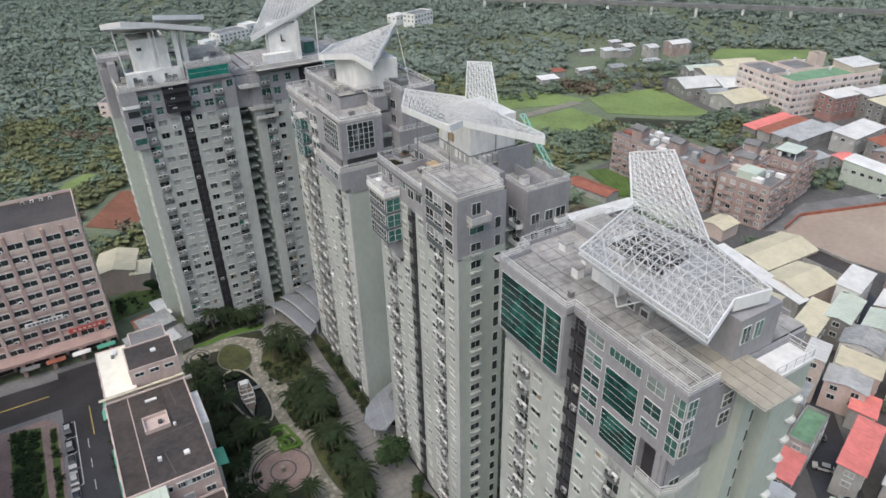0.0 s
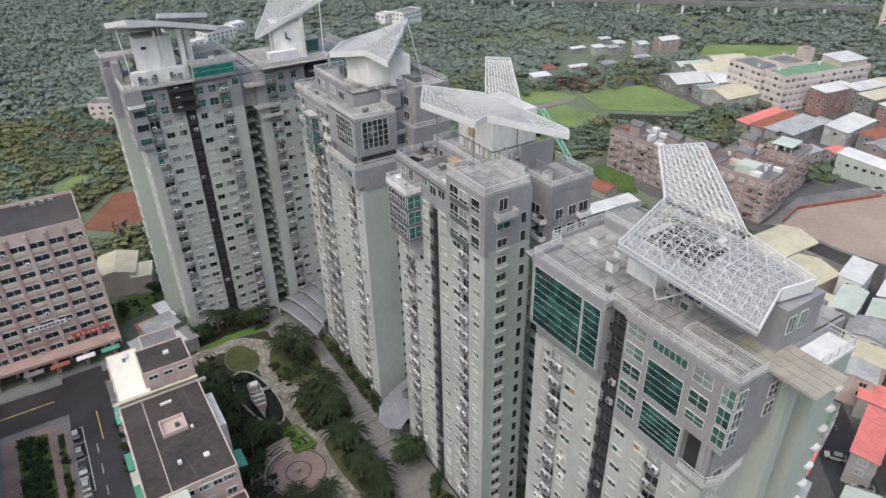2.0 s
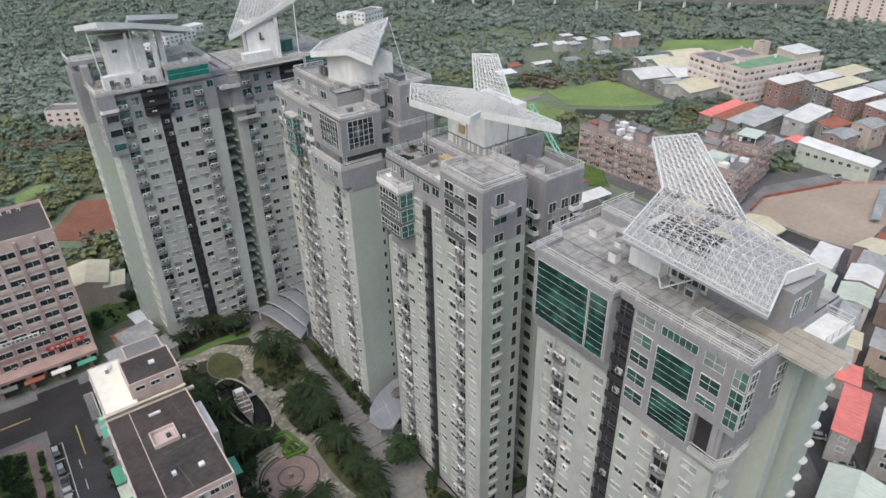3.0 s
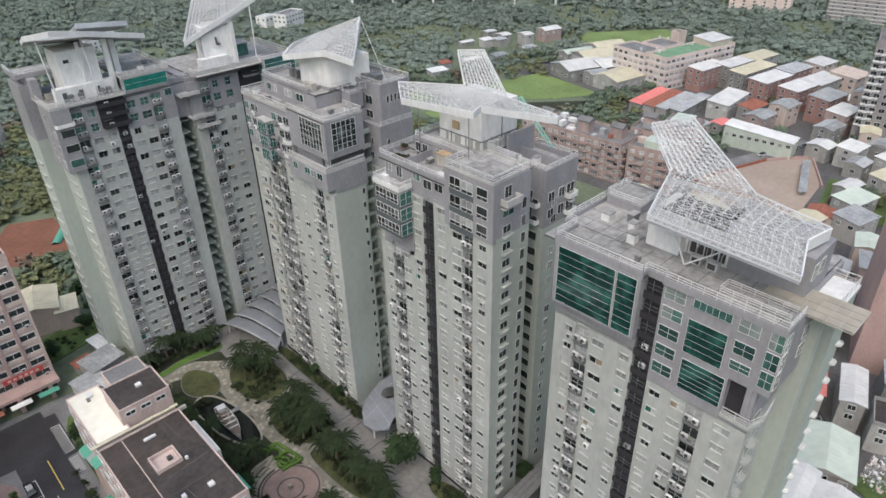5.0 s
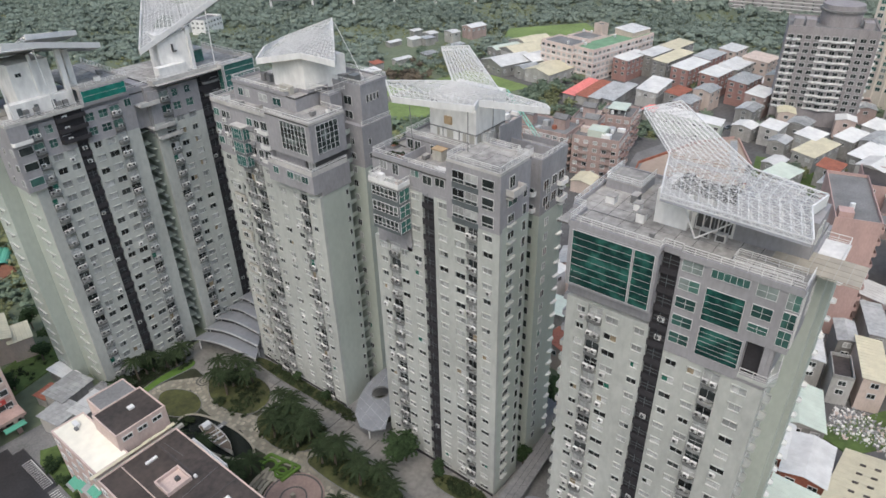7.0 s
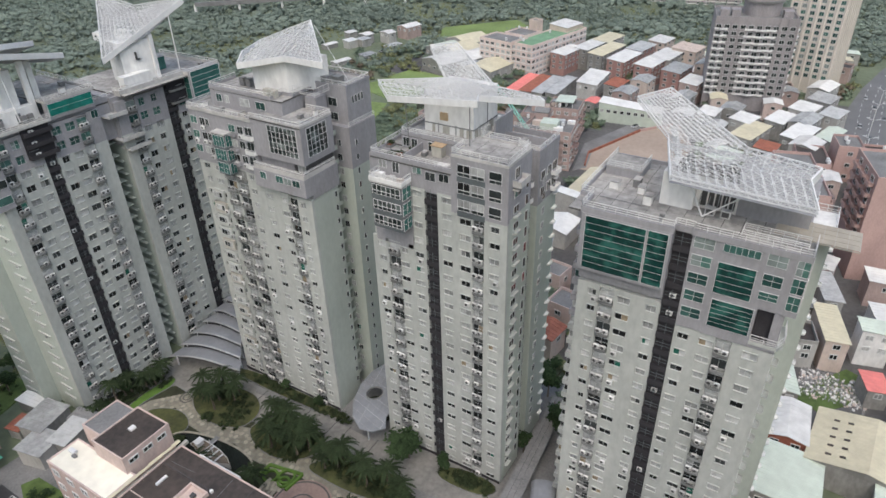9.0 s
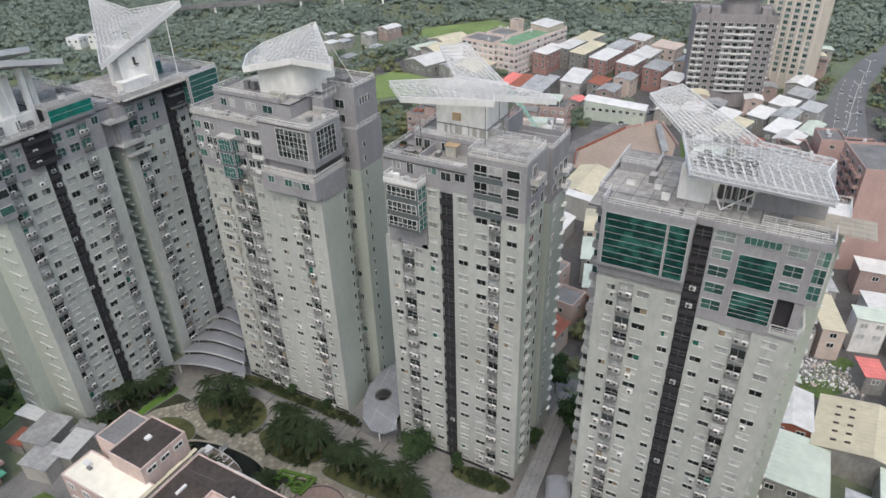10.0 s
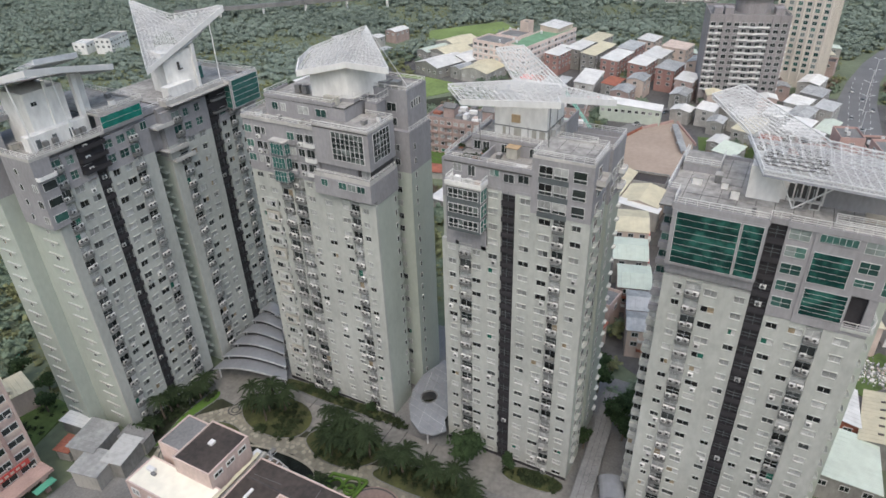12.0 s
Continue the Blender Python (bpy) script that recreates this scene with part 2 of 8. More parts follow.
WATER = material("dark_pond_water", (0.012, 0.015, 0.013), 0.08, 0.3, 1.0, 0.3, 0.02)
LINE = material("white_road_paint", (0.68, 0.68, 0.66), 0.7, 0.2)
YLINE = material("yellow_road_paint", (0.60, 0.44, 0.12), 0.7, 0.2)
CARPAINT = window_glass("car_paint", ((0.0, (0.72, 0.72, 0.72)), (0.4, (0.5, 0.51, 0.52)), (0.65, (0.06, 0.06, 0.07)), (0.85, (0.25, 0.26, 0.28))), 0.2)
TYRE = material("tyre_rubber", (0.02, 0.02, 0.02), 0.8, 0.2)
CANOPY = material("blue_grey_canopy_roof", (0.23, 0.24, 0.26), 0.45, 0.2, 1.0, 0.2, 0.04)
GREENCLOTH = material("green_netting", (0.10, 0.34, 0.24), 0.7, 0.25)
CREAMROOF = material("cream_painted_roof", (0.78, 0.75, 0.64), 0.6, 0.16, 0.7, 0.15, 0.05)
OLDRENDER = material("weathered_house_render", (0.34, 0.335, 0.315), 0.85, 0.35, 1.5, 0.25, 0.08, streak=True, spread=0.4)
STAIN = material("rust_stained_plaster", (0.42, 0.31, 0.19), 0.85, 0.4, 1.5, 0.5, 0.08)
SIGN = material("red_sign_board", (0.45, 0.07, 0.06), 0.6, 0.2)


# ---- mesh helpers ----
class Geo:
    """Collects boxes, prisms, bars and plates, each with its material, for one mesh."""
    def __init__(self):
        self.v, self.f, self.m, self.mats = [], [], [], []

    def slot(self, mat):
        if mat not in self.mats:
            self.mats.append(mat)
        return self.mats.index(mat)

    def add(self, verts, faces, mat):
        k, s = len(self.v), self.slot(mat)
        self.v += [tuple(p) for p in verts]
        self.f += [tuple(k + i for i in face) for face in faces]
        self.m += [s] * len(faces)
        return self

    def box(self, x0, x1, y0, y1, z0, z1, mat):
        x0, x1, y0, y1 = min(x0, x1), max(x0, x1), min(y0, y1), max(y0, y1)
        return self.add([(x0, y0, z0), (x1, y0, z0), (x1, y1, z0), (x0, y1, z0), (x0, y0, z1), (x1, y0, z1), (x1, y1, z1), (x0, y1, z1)],
                        [(0, 3, 2, 1), (4, 5, 6, 7), (0, 1, 5, 4), (1, 2, 6, 5), (2, 3, 7, 6), (3, 0, 4, 7)], mat)

    def prism(self, poly, z0, z1, mat, top=None):
        """A plan polygon (counter-clockwise), raised from z0 to z1."""
        area = sum(a[0] * b[1] - b[0] * a[1] for a, b in zip(poly, poly[1:] + poly[:1]))
        poly = poly if area > 0 else poly[::-1]
        n = len(poly)
        self.add([(*p[:2], z0) for p in poly] + [(*p[:2], z1) for p in poly],
                 [tuple(range(n - 1, -1, -1))] + [(i, (i + 1) % n, n + (i + 1) % n, n + i) for i in range(n)], mat)
        return self.add([(*p[:2], z1) for p in poly], [tuple(range(n))], top or mat)

    def bar(self, p, q, r, mat, sides=4):
        p, q = Vector(p), Vector(q)
        d = (q - p).normalized()
        a = d.orthogonal().normalized() if abs(d.z) > 0.95 else d.cross(Vector((0, 0, 1))).normalized()
        b = d.cross(a)
        ring = [(math.cos(t) * a + math.sin(t) * b) * r for t in [2 * math.pi * (i + 0.5) / sides for i in range(sides)]]
        return self.add([p + o for o in ring] + [q + o for o in ring],
                        [(i, (i + 1) % sides, sides + (i + 1) % sides, sides + i) for i in range(sides)] + [tuple(range(sides - 1, -1, -1)), tuple(range(sides, 2 * sides))], mat)

    def plate(self, pts, thick, mat):
        """A flat or folded polygon with a thickness downwards."""
        n = len(pts)
        return self.add([tuple(p) for p in pts] + [(p[0], p[1], p[2] - thick) for p in pts],
                        [tuple(range(n)), tuple(range(2 * n - 1, n - 1, -1))] + [(i, n + i, n + (i + 1) % n, (i + 1) % n) for i in range(n)], mat)

    def grid(self, xs, zs, y0, y1, mat):
        """A frame of bars as one closed piece: every other strip between the xs and the zs is bar, the rest open."""
        nx, nz = len(xs), len(zs)
        solid = lambda i, j: 0 <= i < nx - 1 and 0 <= j < nz - 1 and (i % 2 == 0 or j % 2 == 0)
        at = lambda i, j, b: (b * nx + i) * nz + j
        faces = []
        for i in range(nx - 1):
            for j in range(nz - 1):
                if not solid(i, j):
                    continue
                faces += [(at(i, j, 0), at(i + 1, j, 0), at(i + 1, j + 1, 0), at(i, j + 1, 0)), (at(i, j + 1, 1), at(i + 1, j + 1, 1), at(i + 1, j, 1), at(i, j, 1))]
                for di, dj, p, q in ((-1, 0, (i, j + 1), (i, j)), (1, 0, (i + 1, j), (i + 1, j + 1)), (0, -1, (i, j), (i + 1, j)), (0, 1, (i + 1, j + 1), (i, j + 1))):
                    if not solid(i + di, j + dj):
                        faces.append((at(*q, 0), at(*p, 0), at(*p, 1), at(*q, 1)))
        return self.add([(x, y, z) for y in (y0, y1) for x in xs for z in zs], faces, mat)

    def ribbed(self, a, b, c, d, n, mat, thick=0.12, rib=0.07):
        """A sheet roof over the quad a b c d (eave a b, ridge d c) with raised ribs, closed below."""
        a, b, c, d = Vector(a), Vector(b), Vector(c), Vector(d)
        prof = []
        for i in range(n):
            prof += [(i / n, 0), ((i + 0.06) / n, rib), ((i + 0.16) / n, rib), ((i + 0.22) / n, 0)]
        prof.append((1, 0))
        m = len(prof)
        up = lambda p, h: (p.x, p.y, p.z + h)
        v = [up(a.lerp(b, u), h) for u, h in prof] + [up(d.lerp(c, u), h) for u, h in prof] + [up(p, -thick) for p in (a, b, c, d)]
        e = 2 * m
        f = [(i, i + 1, m + i + 1, m + i) for i in range(m - 1)]
        f += [tuple([e] + [i for i in range(m - 1, -1, -1)][::-1] + [e + 1])[::-1], tuple([e + 3] + list(range(m, 2 * m)) + [e + 2]), (e, e + 3, e + 2, e + 1), (0, m, e + 3, e), (m - 1, e + 1, e + 2, 2 * m - 1)]
        return self.add(v, f, mat)

    def mesh(self, name, smooth=False):
        me = bpy.data.meshes.new(name)
        me.from_pydata(self.v, [], self.f)
        for mat in self.mats:
            me.materials.append(mat)
        me.polygons.foreach_set("material_index", self.m)
        if smooth:
            me.polygons.foreach_set("use_smooth", [True] * len(self.f))
        me.update()
        return me


def thing(name, label, category, at=(0, 0, 0), turn=0, group="", kind=""):
    ob = new(name)
    ob.empty_display_size = 0.5
    ob.matrix_basis = pose(*at, 0, 0, turn)
    return tagged(ob, label, category, group, kind)


def part(name, geo, parent, label="", at=None, local=False):
    """One mesh object under a thing or a part. World coordinates, unless local."""
    ob = new(name, geo if isinstance(geo, bpy.types.Mesh) else geo.mesh(name))
    ob.parent = parent
    if not local:
        ob.matrix_parent_inverse = parent.matrix_basis.inverted()
    if at is not None:
        ob.matrix_basis = at
    return tagged(ob, label)


def setting(name, geo, label, category):
    return tagged(new(name, geo.mesh(name)), label, category, "", "structure")

# ---- tower parts ----
PITCH = 3.185
def level(k):
    return 1.65 + PITCH * k


class Face:
    """A facade: facing '-x' at x = plane, or '-y' at y = plane. u runs along it, out away from it."""
    def __init__(self, facing, plane):
        self.facing, self.plane = facing, plane

    def box(self, geo, u0, u1, o0, o1, z0, z1, mat):
        if self.facing == "-x":
            geo.box(self.plane - o1, self.plane - o0, u0, u1, z0, z1, mat)
        else:
            geo.box(u0, u1, self.plane - o1, self.plane - o0, z0, z1, mat)

    def place(self, u, out, z):
        if self.facing == "-x":
            return pose(self.plane - out, u, z, 0, 0, -90)
        return pose(u, self.plane - out, z)


MESHES = {}
def window_mesh(w, h, glass, across=2, down=1):
    """The frame with its mullions and sill, and the pane; the outside is towards -y, the origin at the opening's centre."""
    key = (round(w, 2), round(h, 2), glass.name, across, down)
    if key not in MESHES:
        f, p, t = Geo(), Geo(), 0.045
        def strips(size, n, edge):
            cuts = [-size / 2]
            for k in range(n):
                cuts += [-size / 2 + size * k / n + (edge if k == 0 else edge * 0.45), -size / 2 + size * (k + 1) / n - (edge if k == n - 1 else edge * 0.45)]
            return cuts + [size / 2]
        f.grid(strips(w, across, t), strips(h, down, t), -0.06, 0.06, FRAME)
        for k in range(across):
            p.box(-w / 2 + 0.02 + (w - 0.04) * k / across, -w / 2 + 0.02 + (w - 0.04) * (k + 1) / across - 0.004, -0.02, 0.015, -h / 2 + 0.02, h / 2 - 0.02, glass)
        MESHES[key] = f.mesh("window"), p.mesh("pane")
    return MESHES[key]


def window(owner, face, u, z, w, h, out=-0.22, glass=None, across=2, down=1, name="window"):
    fm, pm = window_mesh(w, h, glass or PANE, across, down)
    fr = part(name, fm, owner, at=face.place(u, out, z))
    part("pane", pm, fr, local=True)
    return fr


def unit_mesh():
    if "unit" not in MESHES:
        g = Geo()
        g.box(-0.47, 0.47, -0.19, 0.17, 0.05, 0.78, ACWHITE)
        g.box(-0.36, -0.28, -0.15, 0.15, 0, 0.05, GRILLESHADE)
        g.box(0.28, 0.36, -0.15, 0.15, 0, 0.05, GRILLESHADE)
        c = [(-0.08 + 0.29 * math.cos(a), -0.205, 0.4 + 0.29 * math.sin(a)) for a in [math.pi * i / 5 for i in range(10)]]
        g.add(c + [(p[0], -0.16, p[2]) for p in c], [tuple(range(10))] + [(i, 10 + i, 10 + (i + 1) % 10, (i + 1) % 10) for i in range(10)], GRILLESHADE)
        MESHES["unit"] = g.mesh("air_conditioner")
    return MESHES["unit"]


def ledge_mesh(w, deep, high, mat):
    key = ("ledge", round(w, 2), deep, high, mat.name)
    if key not in MESHES:
        g = Geo()
        c = min(0.3, w / 4)
        outer = [(-w / 2, 0), (-w / 2, -deep + c), (-w / 2 + c, -deep), (w / 2 - c, -deep), (w / 2, -deep + c), (w / 2, 0)]
        g.prism(outer, 0, 0.12, mat)
        for a, b in zip(outer, outer[1:]):
            g.prism([a, b, (b[0] * 0.94, b[1] * 0.9 + 0.0), (a[0] * 0.94, a[1] * 0.9)], 0.12, high, mat)
        MESHES[key] = g.mesh("balcony")
    return MESHES[key]


def cage_mesh(w):
    """A rounded grey metal tray on the wall with a thin dark rail, for air conditioners."""
    key = ("cage", round(w, 2))
    if key not in MESHES:
        g, n = Geo(), 6
        rim = [(-w / 2, 0)] + [(-w / 2 * math.cos(math.pi * i / n) * (1 - 0.04 * math.sin(math.pi * i / n)), -0.3 - 0.42 * math.sin(math.pi * i / n) ** 0.6) for i in range(n + 1)] + [(w / 2, 0)]
        g.prism(rim, 0.0, 0.1, LEDGE)
        parapet(g, rim, 0.1, 0.62, TRAY, 0.06)
        parapet(g, rim, 0.9, 0.95, LEDGE, 0.05)
        for x, y in rim[1:-1:2]:
            g.box(x - 0.02, x + 0.02, y - 0.02, y + 0.02, 0.62, 0.9, LEDGE)
        MESHES[key] = g.mesh("balcony")
    return MESHES[key]


def facade(owner, face, cols, first, last, split, light, grey, rng, glass_up=None, hood=0.2):
    """Columns of one facade from storey first to last: W pier, w windows, b recessed bay with balcony and air conditioners, d dark service shaft.
    Openings lie between piers and spandrels; what is above split goes into the grey mesh."""
    z0, z1 = level(first) - 1.5, level(last) + 1.68
    if first <= 1:
        z0 = 0.0
    for col in cols:
        kind, u0, u1 = col[:3]
        cut = col[3] if len(col) > 3 else split
        uc, w = (u0 + u1) / 2, abs(u1 - u0)
        def both(a, b, o0, o1, zz0, zz1):
            if zz0 < cut:
                face.box(light, a, b, o0, o1, zz0, min(zz1, cut), WALL)
            if zz1 > cut:
                face.box(grey, a, b, o0, o1, max(zz0, cut), zz1, GREY)
        if first == 0 and kind != "d":
            face.box(light, u0, u1, 0.0, 0.06, 0.0, 1.0, DARK)
        if kind == "W":
            both(u0, u1, -0.7, 0.0, z0, z1)
            continue
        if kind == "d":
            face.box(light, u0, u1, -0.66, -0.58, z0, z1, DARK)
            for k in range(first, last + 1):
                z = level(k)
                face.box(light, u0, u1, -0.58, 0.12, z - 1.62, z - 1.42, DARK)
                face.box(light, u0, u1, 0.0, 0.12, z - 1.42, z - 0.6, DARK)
                face.box(light, u0, u1, 0.1, 0.15, z - 0.5, z - 0.44, DARK)
                face.box(light, u0 + 0.1, u1 - 0.1, 0.03, 0.08, z + 0.75, z + 0.8, SLATE)
                face.box(light, u0 + 0.1, u1 - 0.1, 0.03, 0.08, z + 0.15, z + 0.2, SLATE)
                face.box(light, (u0 + u1) / 2 - 0.04, (u0 + u1) / 2 + 0.04, 0.02, 0.09, z - 0.6, z + 1.4, SLATE)
                if rng.random() < 0.22:
                    part("air_conditioner", unit_mesh(), owner, at=face.place(u0 + 0.7 + rng.random() * (w - 1.4), -0.36, z - 0.42 + 0.2 * rng.random()))
            continue
        tall = 1.75 if kind == "b" else (1.32 if w > 2.1 else 1.22) + (0.2 if hood > 0.25 else 0)
        deep = -0.38 if kind == "b" else -0.2
        usual, zt = tall, z0
        for k in range(first, last + 1):
            z = level(k)
            upper = glass_up and z > cut and kind == "w"
            tall = 1.85 if upper else usual
            both(u0, u1, -0.7, -0.02 if kind == "w" else -0.45, zt, z - tall / 2)
            zt = z + tall / 2
            glass = glass_up if glass_up and z > cut else FIRGLASS if kind == "b" and rng.random() < 0.12 else PANE
            side = 0.0 if kind == "b" else rng.choice((0.02, 0.05, 0.12, 0.25))
            if side:
                both(u0, u0 + side, -0.7, -0.02, z - tall / 2, z + tall / 2)
                both(u1 - side, u1, -0.7, -0.02, z - tall / 2, z + tall / 2)
            window(owner, face, uc, z, w - 0.06 - 2 * side, tall, deep, glass, 2, 2 if upper or tall > 1.6 and rng.random() < 0.5 else 1)
            if kind == "w":
                both(u0 + 0.1, u1 - 0.1, -0.12, hood, z + tall / 2 + 0.02, z + tall / 2 + 0.1)
                both(u0 + 0.2, u1 - 0.2, -0.12, 0.05, z - tall / 2 - 0.10, z - tall / 2 - 0.02)
                if rng.random() < 0.10:
                    part("air_conditioner", unit_mesh(), owner, at=face.place(uc + rng.choice((-0.4, 0.4)), 0.2, z - tall / 2 - 0.95))
            else:
                both(u0 - 0.1, u1 + 0.1, -0.45, 0.05, z + 1.3, z + 1.42)
                part("balcony", cage_mesh(w - 0.1), owner, at=face.place(uc, 0.0, z - 1.45))
                for s in ((-0.56, 0.56) if rng.random() < 0.75 else (rng.choice((-0.4, 0.1, 0.4)),)):
                    part("air_conditioner", unit_mesh(), owner, at=face.place(uc + s * min(1, w / 2.2), 0.3, z - 1.05 + 0.2 * rng.random()))
        both(u0, u1, -0.7, -0.02 if kind == "w" else -0.45, zt, z1)


def railing(owner, pts, z, high=1.0, name="railing"):
    g = Geo()
    for a, b in zip(pts, pts[1:]):
        length = math.dist(a, b)
        for h in (0.28, 0.62, high):
            g.bar((*a, z + h), (*b, z + h), 0.045 if h < high else 0.06, RAIL)
        n = max(1, round(length / 1.6))
        for i in range(n + 1):
            p = (a[0] + (b[0] - a[0]) * i / n, a[1] + (b[1] - a[1]) * i / n)
            g.bar((*p, z), (*p, z + high), 0.05, RAIL)
    return part(name, g, owner)


def parapet(geo, pts, z0, z1, mat, thick=0.3):
    """A low wall along a line, mitred at its corners, in one closed piece."""
    left, right = [], []
    for i, p in enumerate(pts):
        ways = [(Vector(b) - Vector(a)).normalized() for a, b in zip(pts[max(0, i - 1):i + 2], pts[max(0, i - 1) + 1:i + 2])]
        n = sum((Vector((-w.y, w.x)) for w in ways), Vector((0, 0)))
        n = n / max(0.2, n.length_squared) * len(ways) * thick / 2
        left.append((p[0] + n.x, p[1] + n.y)), right.append((p[0] - n.x, p[1] - n.y))
    k = len(pts)
    v = [(*q, z) for z in (z0, z1) for side in (left, right) for q in side]
    f = []
    for i in range(k - 1):
        a, b, c, d = i, i + 1, k + i + 1, k + i
        f += [(a, b, c, d)[::1], (2 * k + d, 2 * k + c, 2 * k + b, 2 * k + a), (a, 2 * k + a, 2 * k + b, b), (c, 2 * k + c, 2 * k + d, d)]
    f += [(0, k, 3 * k, 2 * k), (k - 1, 3 * k - 1, 4 * k - 1, 2 * k - 1)]
    geo.add(v, f, mat)


def roof_slabs(owner, x0, x1, y0, y1, z, step=2.6, name="roof_slab"):
    """A roof deck cast in bays: slabs with dark joints sunk between them."""
    base, g = Geo(), Geo()
    base.box(x0, x1, y0, y1, z - 0.25, z, JOINT)
    deck = part("roof_deck", base, owner, "weathered concrete roof deck cast in square bays")
    nx, ny = max(1, round((x1 - x0) / step)), max(1, round((y1 - y0) / step))
    sx, sy = (x1 - x0) / nx, (y1 - y0) / ny
    for i in range(nx):
        for j in range(ny):
            lift = 0.03 + 0.02 * random.random()
            g.box(x0 + i * sx + 0.05, x0 + (i + 1) * sx - 0.05, y0 + j * sy + 0.05, y0 + (j + 1) * sy - 0.05, z, z + lift, ROOF)
    slabs = part(name, g, deck, "worn square roof slabs")
    slabs["kind"] = "stuff"


def glazing(owner, face, u0, u1, z0, z1, across, down, glass, out=0.1, name="glass_wall", label="green-tinted glass wall with thin white bars", bars=None, thick=0.024):
    """A large glazed field set a little proud of its wall."""
    w, h = u1 - u0, z1 - z0
    f, p = Geo(), Geo()
    def strips(size, n, t):
        cuts = [-size / 2 - t]
        for k in range(n):
            cuts += [-size / 2 + size * k / n + t, -size / 2 + size * (k + 1) / n - t]
        return cuts + [size / 2 + t]
    f.grid(strips(w, across, thick), strips(h, down, thick * 0.65), -0.05, 0.03, bars or STEEL)
    p.box(-w / 2, w / 2, -0.03, 0.0, -h / 2, h / 2, glass)
    fr = part(name, f, owner, label, at=face.place((u0 + u1) / 2, out, (z0 + z1) / 2))
    part("pane", p, fr, local=True)


def lattice(owner, a, b, c, d, nu, nv, deep=0.9, hole=None, sheet=False, label="white steel space-frame canopy"):
    """A space frame over the quad a b c d: stout ribs across, thinner chords along, crossed diagonals, and a lower layer carried on webs."""
    a, b, c, d = Vector(a), Vector(b), Vector(c), Vector(d)
    down = (b - a).cross(d - a).normalized()
    down = -down if down.z > 0 else down
    def at(u, v, low=0.0):
        return (a * (1 - u) + b * u) * (1 - v) + (d * (1 - u) + c * u) * v + down * low
    g = Geo()
    top = [[at(i / nu, j / nv) for j in range(nv + 1)] for i in range(nu + 1)]
    low = [[at((i + 0.5) / nu, (j + 0.5) / nv, deep) for j in range(nv)] for i in range(nu)]
    def rod(p, q, r):
        if (p - q).length > 0.05:
            g.bar(p, q, r, STEEL, 3)
    for i in range(nu + 1):
        for j in range(nv + 1):
            if i < nu:
                rod(top[i][j], top[i + 1][j], 0.05)
            if j < nv:
                rod(top[i][j], top[i][j + 1], 0.058)
            if i < nu and j < nv:
                rod(top[i + (i + j) % 2][j], top[i + 1 - (i + j) % 2][j + 1], 0.04)
                for p in (top[i][j], top[i + 1][j], top[i + 1][j + 1], top[i][j + 1]):
                    rod(low[i][j], p, 0.032)
                if i + 1 < nu:
                    rod(low[i][j], low[i + 1][j], 0.044)
                if j + 1 < nv:
                    rod(low[i][j], low[i][j + 1], 0.044)
    frame_part = part("space_frame", g, owner, label)
    frame_part["kind"] = "stuff"
    if sheet:
        s = Geo()
        for i in range(nu):
            for j in range(nv):
                u, v = (i + 0.5) / nu, (j + 0.5) / nv
                if hole and ((u - hole[0]) / hole[2]) ** 2 + ((v - hole[1]) / hole[3]) ** 2 < 1:
                    continue
                q = [at(i / nu, j / nv, deep + 0.1), at((i + 1) / nu, j / nv, deep + 0.1), at((i + 1) / nu, (j + 1) / nv, deep + 0.1), at(i / nu, (j + 1) / nv, deep + 0.1)]
                s.plate(q, 0.06, SHEET)
        part("soffit", s, frame_part, "grey sheet soffit under the frame")
    return frame_part


def fascia(owner, pts, high=0.9, up=0.1, solid=False):
    """The edge of a canopy: a braced edge beam, or a closed white board."""
    for p, q in zip(pts, pts[1:]):
        g = Geo()
        p, q = Vector(p), Vector(q)
        d = (q - p).normalized()
        n = Vector((-d.y, d.x, 0)).normalized() * 0.12
        t, z = Vector((0, 0, up)), Vector((0, 0, -high))
        if solid:
            v = [p + n + t, p - n + t, q - n + t, q + n + t, p + n + z, p - n + z, q - n + z, q + n + z]
            g.add(v, [(0, 1, 2, 3), (7, 6, 5, 4), (0, 4, 5, 1), (1, 5, 6, 2), (2, 6, 7, 3), (3, 7, 4, 0)], BOARD)
        else:
            g.bar(p + t, q + t, 0.11, STEEL, 4)
            g.bar(p + z, q + z, 0.09, STEEL, 4)
            k = max(2, round((q - p).length / 1.1))
            for i in range(k):
                a, b = p.lerp(q, i / k), p.lerp(q, (i + 1) / k)
                g.bar(a + (z if i % 2 else t), b + (t if i % 2 else z), 0.05, STEEL, 3)
                g.bar(b + t, b + z, 0.04, STEEL, 3)
        part("fascia", g, owner, "white fascia board" if solid else "white braced edge beam")


def strip(front, back, thick, mat):
    """One closed sheet between two lines of points."""
    n = len(front)
    down = Vector((0, 0, -thick))
    rows = [list(front), list(back), [p + down for p in back], [p + down for p in front]]
    faces = [((r % 4) * n + i, (r % 4) * n + i + 1, ((r + 1) % 4) * n + i + 1, ((r + 1) % 4) * n + i) for r in range(4) for i in range(n - 1)]
    faces += [(0, n, 2 * n, 3 * n), (n - 1, 4 * n - 1, 3 * n - 1, 2 * n - 1)]
    return Geo().add([p for row in rows for p in row], faces, mat)


